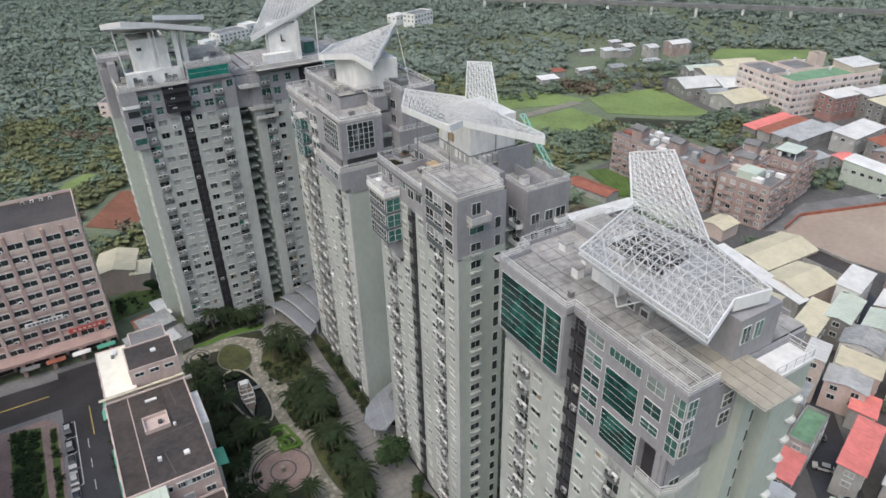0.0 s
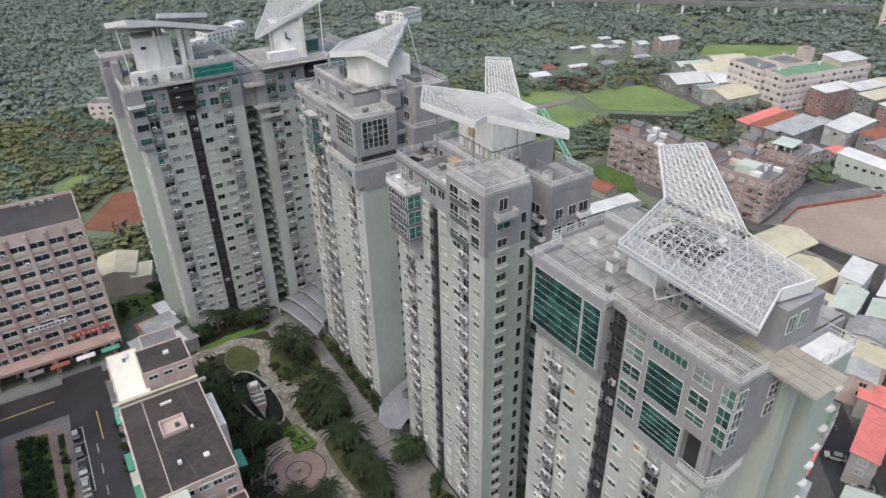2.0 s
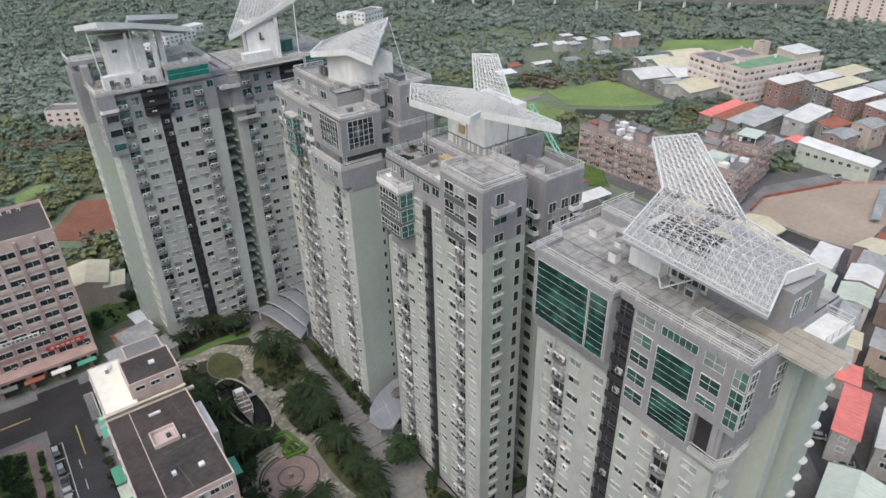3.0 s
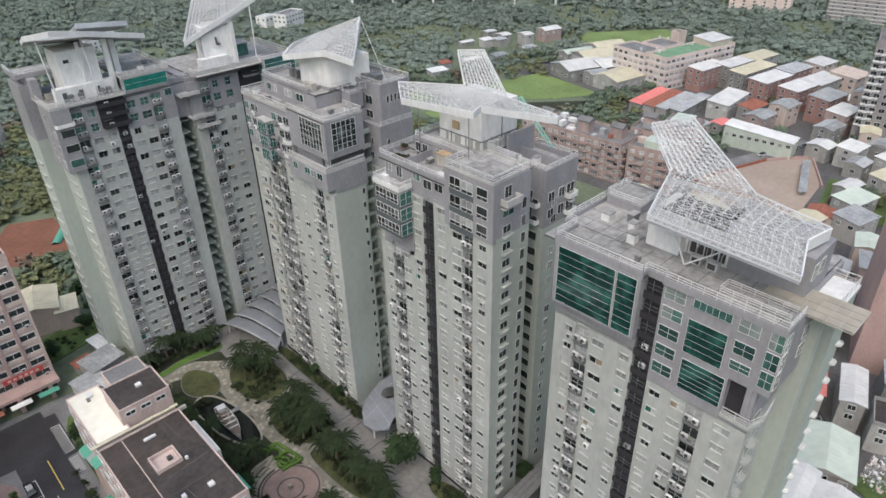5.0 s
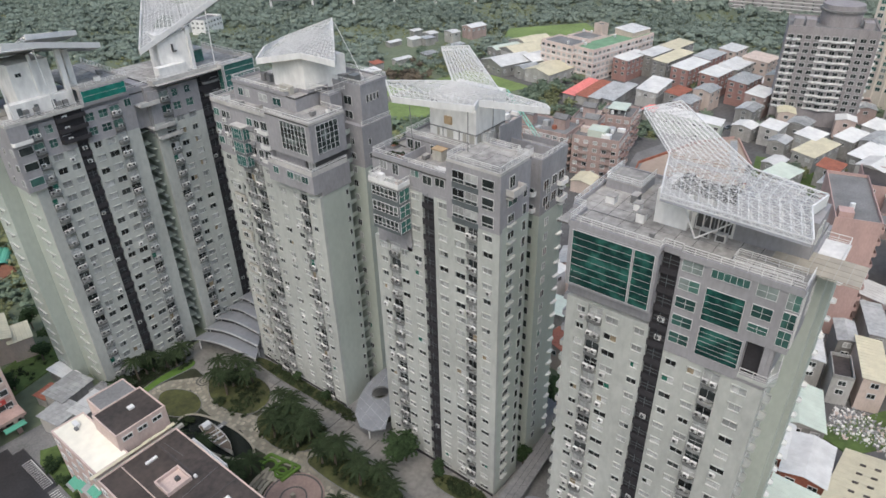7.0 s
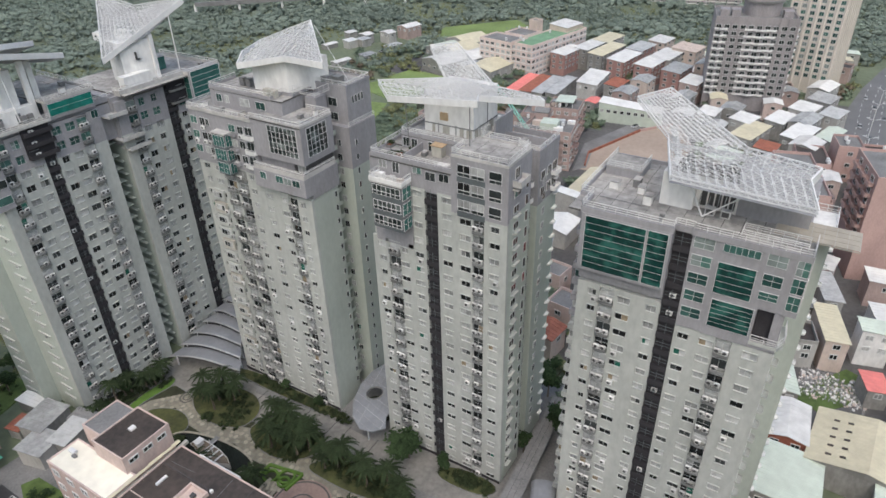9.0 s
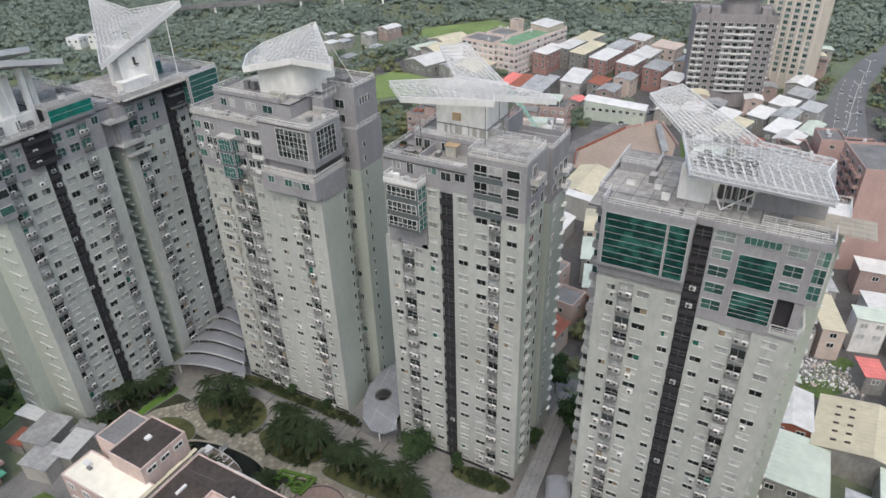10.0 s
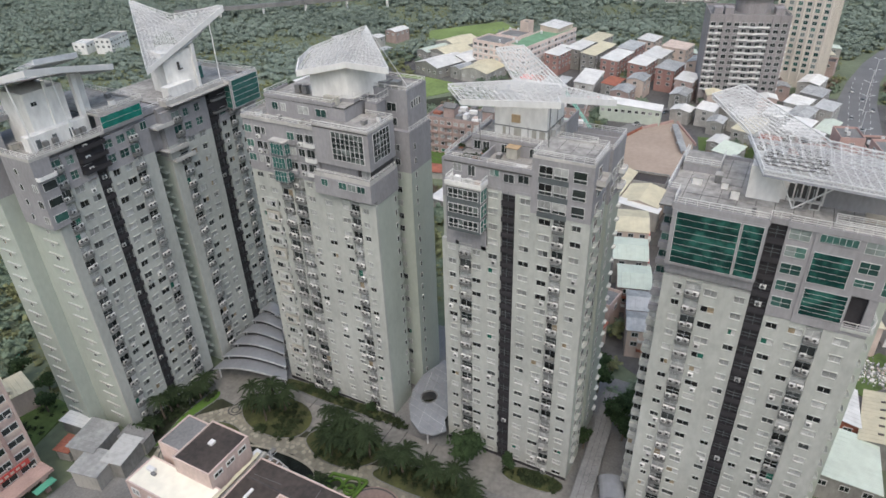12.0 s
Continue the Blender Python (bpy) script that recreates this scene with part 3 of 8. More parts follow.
def ribs(owner, face, u0, u1, first, last, mat, out=0.32):
    """Sloping white sunshades, one a storey."""
    for k in range(first, last + 1):
        g = Geo()
        z = level(k)
        face.box(g, u0, u1, -0.02, out, z - 0.12, z + 0.04, mat)
        face.box(g, u0, u1, out - 0.08, out, z - 0.34, z - 0.12, mat)
        part("sunshade", g, owner)
        window(owner, face, (u0 + u1) / 2, z - 1.0, 0.9, 0.9, 0.04)


def corner_balconies(owner, face, u0, u1, first, last, out=0.75):
    for k in range(first, last + 1):
        z = level(k)
        part("balcony", ledge_mesh(u1 - u0 - 0.5, out, 0.4, WALL), owner, at=face.place((u0 + u1) / 2, 0.0, z - 1.35))
        window(owner, face, (u0 + u1) / 2, z, u1 - u0 - 0.8, 1.4, 0.03, FIRGLASS)

# ---- the five towers ----
SOUTH = "tall sage-grey apartment tower, {}"

def tower_a():
    rng = random.Random(11)
    t = thing("apartment_tower", SOUTH.format("big green glass walls, white lattice"), "tower", (55, 45, 0), group="apartment towers")
    light, grey = Geo(), Geo()
    f = Face("-x", 45.4)
    light.box(46.1, 66, 31.6, 61.3, 0, 56, WALL)
    grey.box(46.1, 66, 31.6, 61.3, 56, 70.2, GREY)
    grey.box(46.05, 53.2, 30.3, 31.6, 61.2, 70.2, GREY)
    facade(t, f, [("W", 59.7, 61.4), ("w", 58.1, 59.7), ("W", 57.7, 58.1), ("b", 55.3, 57.7), ("w", 52.6, 54.9), ("W", 54.9, 55.3), ("W", 50.3, 52.6), ("w", 48.6, 50.3), ("W", 48.1, 48.6)], 0, 17, 90, light, grey, rng)
    facade(t, f, [("d", 45.5, 48.1)], 0, 21, 90, light, grey, rng)
    facade(t, f, [("W", 45.1, 45.5, 54.6), ("w", 43.2, 45.1, 54.6), ("W", 41.8, 43.2, 54.6)], 0, 16, 54.6, light, grey, rng, TEAL)
    facade(t, f, [("w", 39.7, 41.8), ("W", 39.5, 39.7), ("b", 37.2, 39.5), ("W", 35.6, 37.2), ("w", 33.4, 35.6), ("W", 31.6, 33.4)], 0, 16, 90, light, grey, rng)
    # upper walls carried by the slabs
    f.box(grey, 48.1, 61.4, -0.7, 0.0, 58.1, 60.4, GREY)
    f.box(grey, 48.0, 61.4, -0.7, 1.3, 60.4, 70.2, GREY)
    f.box(grey, 41.8, 45.5, -0.7, 0.05, 54.4, 70.2, GREY)
    for z in (57.3, 60.3, 63.3, 66.3, 69.2):
        window(t, f, 43.75, z, 2.8, 1.8, 0.1, TEAL, 2, 2)
    f.box(grey, 35.2, 41.8, -0.7, 0.25, 54.4, 70.2, GREY)
    f.box(grey, 30.3, 35.2, -0.7, 0.25, 61.2, 70.2, GREY)
    f.box(grey, 31.6, 35.2, -0.7, 0.0, 54.2, 55.4, GREY)
    f.box(grey, 31.7, 35.1, -0.69, -0.62, 55.4, 61.2, DARK)
    f.box(light, 31.7, 32.3, -0.6, -0.1, 55.4, 61.2, GREY)
    f.box(grey, 32.2, 32.9, -0.5, 0.1, 55.4, 61.2, GREY)
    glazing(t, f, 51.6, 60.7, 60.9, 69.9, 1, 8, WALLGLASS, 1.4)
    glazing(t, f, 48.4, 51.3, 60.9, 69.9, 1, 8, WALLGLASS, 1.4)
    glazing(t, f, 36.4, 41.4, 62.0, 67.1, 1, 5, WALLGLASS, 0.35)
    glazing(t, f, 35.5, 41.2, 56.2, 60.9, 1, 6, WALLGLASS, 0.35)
    glazing(t, f, 36.4, 41.2, 68.9, 70.1, 6, 1, TEAL, 0.35, "strip_window", "row of small green-tinted windows")
    for z, h in ((69.3, 1.9), (66.1, 1.9), (63.5, 1.3)):
        window(t, f, 34.3, z, 2.5, h, 0.3, TEAL, 2, 2)
    for z, g in ((69.0, TEAL), (66.2, TEAL), (63.4, TEAL)):
        window(t, f, 31.15, z, 1.6, 2.4, 0.3, g, 2, 2, "corner_window")
        window(t, Face("-y", 30.3), 46.0, z, 1.4, 2.4, 0.06, g, 2, 2, "corner_window")
    s = Face("-y", 31.6)
    for k in range(1, 18):
        part("balcony", ledge_mesh(2.0, 0.9, 0.4, WALL), t, at=s.place(47.6, 0, level(k) - 1.5))
        window(t, s, 47.6, level(k), 1.7, 1.4, 0.03)
    part("terrace", Geo().prism([(45.2, 35.2), (45.2, 31.4), (47.4, 30.6), (51.4, 31.0), (51.4, 31.58), (45.4, 31.58), (45.4, 35.2)], 54.9, 55.45, WALL), t, "pale corner terrace under the overhang")
    railing(t, [(45.3, 35.1), (45.3, 31.5), (47.4, 30.7), (51.3, 31.1)], 55.45, 1.1)
    for z in (67.6, 64.9):
        window(t, Face("-y", 30.3), 51.7, z, 1.7, 1.9, 0.06, FIRGLASS, 2, 2)
    # south side: sage fins, dark windows between them, white angled balconies behind
    part("side_wall", Geo().box(53.2, 55.0, 29.2, 32.0, 0, 70.0, SIDE), t, "smooth sage green side wall")
    part("side_wall", Geo().box(57.8, 63.0, 28.6, 32.0, 0, 69.0, SIDE), t, "smooth sage green side wall")
    part("side_wall", Geo().box(55.0, 57.8, 30.4, 32.0, 0, 69.0, SIDE), t, "smooth sage green side wall")
    for k in range(1, 21):
        window(t, Face("-y", 30.4), 56.6, level(k), 2.0, 2.0, 0.03, FIRGLASS, 1, 1)
        part("balcony", ledge_mesh(1.3, 0.7, 0.35, PLASTER), t, at=Face("-y", 28.6).place(62.0, 0, level(k) - 1.5))
    # north end of the front: stacked corner balconies
    n = Face("-x", 48.2)
    for k in range(1, 22):
        g = Geo()
        n.box(g, 61.4, 63.4, -3.5, 0, level(k) - 1.6, level(k) - 0.5, GREY if k > 14 else WALL)
        part("corner_balcony", g, t)
        window(t, Face("-x", 49.2), 62.4, level(k), 1.7, 1.5, 0.02, TEAL if k > 16 else PANE)
    light.box(49.2, 62, 61.3, 63.2, 0, 70.2, WALL)
    part("wall", light, t, "pale green-grey tiled wall with piers and spandrels")
    part("upper_wall", grey, t, "mid-grey tiled wall of the upper storeys")
    roof_slabs(t, 44.3, 66, 47.8, 63.6, 70.45)
    roof_slabs(t, 45.4, 66, 32.0, 47.8, 70.45)
    roof_slabs(t, 45.4, 53.0, 30.4, 31.98, 70.45, 1.6)
    p = Geo()
    edge = [(66, 63.4), (49, 63.4), (49, 61.5), (44.3, 61.5), (44.3, 48.0), (45.5, 48.0), (45.5, 45.4), (45.15, 45.4), (45.15, 30.4), (49.6, 30.4)]
    parapet(p, edge, 70.2, 71.15, GREY)
    parapet(p, [(66, 63.4), (66, 34.0)], 70.2, 71.1, GREY)
    part("parapet", p, t)
    railing(t, edge, 71.15)
    railing(t, [(49.9, 31.2), (49.9, 39.6), (47.8, 39.6), (47.8, 31.2)], 70.5, 0.9)
    # machine rooms under the lattice
    part("machine_room", Geo().box(51.9, 58.5, 47.4, 52.2, 70.4, 75.8, PLASTER), t, "white plaster machine room with louvres")
    part("machine_room", Geo().box(53.4, 58.5, 41.5, 47.4, 70.4, 75.8, PLASTER), t, "white plaster machine room with louvres")
    part("machine_room", Geo().box(53.4, 60.0, 31.9, 41.5, 70.4, 76.0, GREY), t, "white plaster machine room with louvres")
    # dark sheet stands in for the shaded shaft below the frame's opening
    part("room_roof", Geo().box(52.6, 58.2, 41.8, 51.0, 75.8, 75.9, TARROOF), t, "dark sheet for the shaded shaft under the frame opening")
    for x, y in ((53.6, 44.0), (54.8, 46.5), (53.8, 49.2), (56.2, 43.4), (56.6, 49.6)):
        part("roof_fan", Geo().box(x - 0.6, x + 0.6, y - 0.6, y + 0.6, 75.9, 76.8, GRILLESHADE), t, "dark extractor housing")
    for k, y in enumerate((42.2, 43.2, 44.2, 45.2, 46.2)):
        part("louvre", Geo().box(53.28, 53.4, y - 0.38, y + 0.38, 71.0, 73.4 + 0.3 * (k % 2), GRILLESHADE), t, "dark louvre in the machine room wall")
    for k, y in enumerate((42.0, 43.1, 44.0, 45.3, 46.6)):
        g = Geo()
        g.bar((52.6 - 0.2 * (k % 2), y, 70.5), (52.6 - 0.2 * (k % 2), y, 72.4 + 0.4 * (k % 3)), 0.07, TINROOF, 6)
        g.bar((52.6 - 0.2 * (k % 2), y, 72.3 + 0.4 * (k % 3)), (53.3, y, 72.6 + 0.4 * (k % 3)), 0.07, TINROOF, 6)
        part("pipe", g, t, "grey riser pipe")
    for y in (42.6, 44.8):
        g = Geo()
        g.box(51.4, 52.3, y - 0.7, y + 0.7, 70.5, 71.7, ACWHITE)
        g.box(51.36, 51.4, y - 0.5, y + 0.5, 70.7, 71.5, GRILLESHADE)
        part("condenser", g, t, "white roof condenser")
    for x in (54.6, 56.6):
        window(t, Face("-y", 31.9), x, 73.8, 1.3, 2.2, 0.05, TEAL)
    for box in ((53.4, 54.6, 55.0, 56.0, 1.1), (53.2, 54.6, 59.0, 60.4, 1.2), (58.2, 63.5, 57, 62.8, 1.4), (50.2, 51.3, 53.0, 54.2, 1.5)):
        g = Geo()
        g.box(*box[:4], 70.45, 70.45 + box[4], PLASTER if box[1] - box[0] < 2 else GREY)
        g.box(box[0] - 0.1, box[1] + 0.1, box[2] - 0.1, box[3] + 0.1, 70.45 + box[4], 70.6 + box[4], ROOF)
        part("vent_housing", g, t)
    railing(t, [(63.5, 62.8), (58.2, 62.8), (58.2, 57.0), (63.5, 57.0)], 72.0)
    m = Geo()
    m.bar((50.3, 48.0, 75.4), (49.9, 45.5, 70.9), 0.12, STEEL)
    m.bar((49.9, 45.5, 70.9), (50.8, 40.4, 75.0), 0.12, STEEL)
    part("strut", m, t, "white V-shaped steel strut")
    # roof terrace on the south end
    g = Geo()
    g.box(56.4, 63.0, 28.4, 31.85, 69.05, 69.5, PLASTER)
    part("terrace", g, t, "white painted roof terrace")
    railing(t, [(56.5, 28.6), (62.8, 28.6), (62.8, 31.8)], 69.5, 1.2)
    per = Geo()
    for i in range(7):
        for j in range(4):
            q = Geo()
            x, y = 50.3 + j * 1.42, 25.4 + i * 1.49
            q.box(x + 0.05, x + 1.37, y + 0.05, y + 1.44, 70.62, 70.68, PERGOLA)
            part("pergola_panel", q, t, "beige translucent pergola panel")
    xs, ys = [], []
    for j in range(5):
        xs += [50.25 + j * 1.42, 50.36 + j * 1.42]
    for i in range(8):
        ys += [25.35 + i * 1.49, 25.46 + i * 1.49]
    nx, ny = len(xs), len(ys)
    for x0, x1 in zip(xs[::2], xs[1::2]):
        per.box(x0, x1, ys[0], ys[-1], 70.42, 70.52, PERGOLABAR)
    for y0, y1 in zip(ys[::2], ys[1::2]):
        per.box(xs[0], xs[-1], y0, y1, 70.52, 70.62, PERGOLABAR)
    for x in (50.4, 55.8):
        per.bar((x, 30.5, 69.0), (x, 30.5, 70.5), 0.08, STEEL)
        per.bar((x, 35.6, 70.4), (x, 35.6, 70.5), 0.08, STEEL)
    part("pergola_frame", per, t, "pale steel pergola frame")
    # lattice canopy
    A1, A2, A3, A8 = (65.3, 61.1, 81.6), (69.1, 56.8, 82.6), (59.4, 54.0, 78.3), (60.4, 42.5, 78.1)
    A4, A5, A6, A7, AM, AN = (47.5, 50.3, 77.2), (47.7, 31.4, 76.5), (53.5, 33.3, 77.9), (58.0, 32.4, 78.0), (53.6, 52.3, 77.7), (53.6, 42.0, 77.8)
    lattice(t, A4, A5, A6, AM, 15, 5, sheet=True, hole=(0.30, 0.95, 0.26, 0.5))
    lattice(t, AM, AN, A8, A3, 8, 5, sheet=True, hole=(0.52, 0.25, 0.5, 0.62))
    lattice(t, AN, A6, A7, A8, 7, 4, sheet=True)
    lattice(t, A3, A8, A2, A1, 11, 15, 0.7)
    fascia(t, [A4, A5, A6], 0.55)
    fascia(t, [A3, A4], 0.7)
    fascia(t, [A6, A7], 1.5, solid=True)
    fascia(t, [A7, A8], 0.6)
    fascia(t, [A3, A1, A2, A8], 0.5)


def tower_b():
    rng = random.Random(12)
    t = thing("apartment_tower", SOUTH.format("glazed bay, roof terrace, white lattice"), "tower", (56, 88, 0), group="apartment towers")
    light, grey = Geo(), Geo()
    f = Face("-x", 45.4)
    light.box(46.1, 66.5, 80.0, 102.5, 0, 63, WALL)
    grey.box(46.1, 66.5, 80.0, 102.5, 63, 70.6, GREY)
    light.box(46.1, 54.2, 74.3, 80.0, 0, 64.2, SIDE)
    grey.box(46.1, 54.2, 74.3, 84.7, 64.2, 73.9, GREY)
    grey.box(51.6, 66.5, 84.7, 99.0, 70.6, 72.9, GREY)
    facade(t, f, [("W", 101.5, 102.6, 90), ("w", 99.6, 101.5, 90), ("W", 99.0, 99.6, 90), ("b", 96.4, 99.0, 90), ("w", 94.4, 96.4, 90), ("W", 93.1, 94.4, 90)], 0, 16, 90, light, grey, rng)
    facade(t, f, [("w", 91.0, 93.1, 66.5), ("W", 90.4, 91.0, 66.5), ("d", 87.8, 90.4), ("W", 87.0, 87.8, 66.5), ("w", 84.9, 87.0, 66.5)], 0, 20, 66.5, light, grey, rng)
    facade(t, f, [("W", 83.5, 84.9, 64.2), ("w", 81.1, 83.5, 64.2), ("W", 80.8, 81.1, 64.2), ("b", 78.6, 80.8, 64.2), ("W", 77.6, 78.6, 64.2), ("w", 75.5, 77.6, 64.2), ("W", 74.2, 75.5, 64.2)], 0, 19, 64.2, light, grey, rng)
    # upper right block: broad windows over slate bands
    f.box(grey, 74.2, 84.9, -0.7, 0.12, 63.6, 73.9, GREY)
    for z in (65.4, 68.6, 71.8):
        f.box(grey, 78.4, 83.7, 0.12, 0.22, z - 2.2, z - 1.15, SLATE)
        for u, wide, n in ((82.4, 2.4, 2), (79.75, 2.4, 2), (76.5, 2.3, 1)):
            window(t, f, u, z + 0.35, wide, 1.4, 0.2, PANE if n > 1 else FIRGLASS, n)
            window(t, f, u, z - 0.72, wide, 0.66, 0.2, FIRGLASS, 2)
    f.box(grey, 84.9, 93.3, -0.7, -0.1, 66.0, 71.4, GREY)
    f.box(grey, 93.3, 101.6, -0.7, 0.0, 53.5, 71.4, GREY)
    window(t, f, 91.8, 69.8, 1.8, 1.3, 0.0, TEAL)
    window(t, f, 89.1, 69.2, 2.0, 1.6, 0.0, FIRGLASS)
    window(t, f, 86.4, 69.5, 2.0, 1.5, 0.0, FIRGLASS)
    window(t, f, 99.0, 69.6, 1.6, 1.5, 0.06, PANE)
    window(t, f, 96.2, 69.4, 1.4, 2.0, 0.06, PANE)
    # three-storey glazed bay
    b = Geo()
    b.box(42.6, 45.4, 93.3, 99.8, 58.2, 67.2, SLATE)
    b.box(42.3, 45.4, 93.0, 100.0, 67.2, 67.5, COPING)
    parapet(b, [(45.3, 93.1), (42.4, 93.1), (42.4, 99.9), (45.3, 99.9)], 67.5, 68.3, PLASTER, 0.25)
    part("bay", b, t, "slate-grey projecting bay with a white terrace parapet")
    bf, bs = Face("-x", 42.6), Face("-y", 93.3)
    for z in (59.8, 62.8, 65.8):
        glazing(t, bf, 93.6, 99.5, z - 0.1, z + 1.0, 6, 1, GREYGLASS, 0.08, "bay_window", "white-framed bay window", thick=0.05)
        glazing(t, bf, 93.6, 99.5, z - 0.8, z - 0.15, 6, 1, FIRGLASS, 0.08, "bay_window", "white-framed bay window", thick=0.05)
        glazing(t, bs, 42.7, 45.3, z - 1.2, z + 1.1, 2, 2, CLEARTEAL, 0.08, "bay_window", "green-glazed bay window", thick=0.04)
    railing(t, [(45.3, 93.1), (42.4, 93.1), (42.4, 99.9), (45.3, 99.9)], 68.3, 0.8)
    for k, y in enumerate((94.2, 96.0, 98.2)):
        part("roof_box", Geo().box(43.4, 44.2, y - 0.5, y + 0.5, 67.5, 68.3 + 0.2 * k, (CREAM, ACWHITE, PLASTER)[k]), t)
    # south side
    s = Face("-y", 74.3)
    corner_balconies(t, s, 47.3, 50.0, 1, 20)
    g = Geo()
    s.box(g, 47.0, 50.6, 0, 1.5, level(22) - 1.7, level(22) - 1.45, COPING)
    s.box(g, 47.0, 50.6, 1.35, 1.5, level(22) - 1.45, level(22) - 0.55, COPING)
    for x in (47.0, 50.45):
        s.box(g, x, x + 0.15, 0, 1.35, level(22) - 1.45, level(22) - 0.55, COPING)
    part("terrace", g, t, "stained pale parapet balcony")
    window(t, s, 48.7, level(22) + 0.2, 1.6, 2.0, 0.04, FIRGLASS)
    g = Geo()
    s.box(g, 47.0, 50.4, 0, 1.0, level(21) + 0.85, level(21) + 1.0, COPING)
    part("sunshade", g, t, "thin pale hood over a window")
    window(t, s, 48.7, level(21), 2.6, 1.5, 0.2, TEAL, 2)
    for k in range(1, 22):
        window(t, s, 52.7, level(k), 1.1, 1.9, 0.03, FIRGLASS, 1)
    # recess and the rear wing
    light.box(54.2, 59.0, 79.0, 80.0, 0, 63, SIDE)
    light.box(58.6, 67.3, 74.8, 80.0, 0, 61, SIDE)
    grey.box(58.6, 67.3, 74.8, 80.0, 61, 70.6, GREY)
    w = Face("-x", 58.6)
    for k in range(1, 21):
        window(t, w, 77.0, level(k), 1.9, 1.6, 0.03, FIRGLASS, 1)
        g = Geo()
        g.box(54.3, 58.5, 77.8, 79.0, level(k) - 1.6, level(k) - 1.4, SIDE)
        part("slab", g, t)
    r = Face("-y", 74.8)
    for k in range(1, 21):
        window(t, r, 61.3, level(k), 1.3, 1.5, 0.03, PANE)
        part("balcony", ledge_mesh(1.6, 0.7, 0.35, PLASTER), t, at=r.place(66.0, 0, level(k) - 1.5))
    for z in (63.4, 66.6):
        for x in (60.4, 63.2):
            window(t, r, x, z, 1.6, 1.8, 0.05, FIRGLASS)
        part("terrace", ledge_mesh(2.6, 1.1, 0.9, PLASTER), t, at=r.place(65.6, 0, z - 1.6))
        window(t, r, 65.6, z, 2.0, 1.8, 0.05, FIRGLASS)
        window(t, w, 78.4, z, 2.4, 1.9, 0.05, FIRGLASS)
        part("terrace", ledge_mesh(2.8, 1.0, 0.9, PLASTER), t, at=w.place(77.0, 0, z - 1.7))
    part("wall", light, t, "pale green-grey tiled wall with piers and spandrels")
    part("upper_wall", grey, t, "mid-grey tiled wall of the upper storeys")
    roof_slabs(t, 45.3, 54.2, 74.3, 84.7, 74.1, 2.4)
    roof_slabs(t, 45.3, 51.6, 84.7, 101.6, 70.6, 2.1)
    roof_slabs(t, 58.6, 67.3, 74.8, 84.0, 70.8, 2.4)
    roof_slabs(t, 51.6, 66.5, 84.7, 99.0, 73.0, 2.4)
    roof_slabs(t, 51.6, 66.5, 99.0, 102.5, 70.8, 2.4)
    p = Geo()
    e1 = [(49.5, 84.7), (45.4, 84.7), (45.4, 74.4), (53.6, 74.4), (53.6, 76.6), (54.4, 76.6), (54.4, 84)]
    e2 = [(45.5, 84.9), (45.5, 101.5), (56.0, 101.5)]
    e3 = [(58.7, 84), (58.7, 74.9), (67.2, 74.9), (67.2, 84)]
    e4 = [(51.7, 84.8), (51.7, 98.9), (60, 98.9)]
    parapet(p, e1, 73.9, 74.4, COPING)
    parapet(p, e2, 70.6, 71.3, GREY)
    parapet(p, e3, 70.6, 71.8, GREY)
    parapet(p, e4, 72.9, 73.5, GREY)
    parapet(p, [(62.5, 75.0), (62.5, 83.5)], 70.8, 72.6, GREY)
    part("parapet", p, t)
    for e, z in ((e1, 74.5), (e2, 71.3), (e3, 71.8), (e4, 73.5)):
        railing(t, e, z, 0.9)
    part("machine_room", Geo().box(55.2, 64.2, 86.1, 96.2, 73.0, 80.6, PLASTER), t, "stained white plaster machine room")
    skirt = Geo()
    skirt.box(55.12, 64.28, 86.02, 96.28, 74.55, 74.75, CONCRETE)
    for y0, y1 in ((86.4, 87.5), (88.1, 88.9), (91.0, 92.4), (94.0, 94.6)):
        skirt.box(55.14, 55.2, y0, y1, 73.0, 74.5, BEIGE)
    for x0, x1 in ((55.6, 56.8), (58.4, 59.2), (61.0, 62.6)):
        skirt.box(x0, x1, 86.04, 86.1, 73.1, 74.5, BEIGE)
    part("pipe_band", skirt, t, "grey pipe band with damp patches round the machine room")
    part("stain", Geo().box(54.9, 55.2, 91.2, 92.8, 75.6, 77.0, STAIN), t, "rust-brown stained box on the machine room")
    for x, y in ((55.05, 89.6), (55.05, 93.2), (57.6, 86.0), (60.2, 86.0)):
        part("drain_pipe", Geo().bar((x, y, 73.1), (x, y, 80.2 if x > 60 else 75.0), 0.07, CONCRETE, 6), t, "thin grey drain pipe")
    # terrace partitions, bench and stained hut below the upper deck
    low = Geo()
    low.box(45.7, 51.6, 94.4, 94.65, 70.7, 72.2, GREY)
    low.box(48.3, 48.5, 94.65, 101.2, 70.7, 71.2, GREY)
    part("terrace_wall", low, t, "low grey terrace partition wall")
    hut = Geo()
    hut.box(50.0, 51.6, 89.6, 91.6, 70.7, 72.7, BEIGE)
    hut.box(49.8, 51.6, 89.4, 91.8, 72.7, 72.85, STAIN)
    part("terrace_hut", hut, t, "stained tan hut against the deck wall")
    bench = Geo()
    bench.box(46.6, 48.0, 86.6, 88.6, 70.9, 71.05, PLASTER)
    for x, y in ((46.8, 86.8), (47.8, 86.8), (46.8, 88.4), (47.8, 88.4)):
        bench.bar((x, y, 70.65), (x, y, 70.9), 0.06, CONCRETE)
    part("terrace_table", bench, t, "pale low table on the terrace")
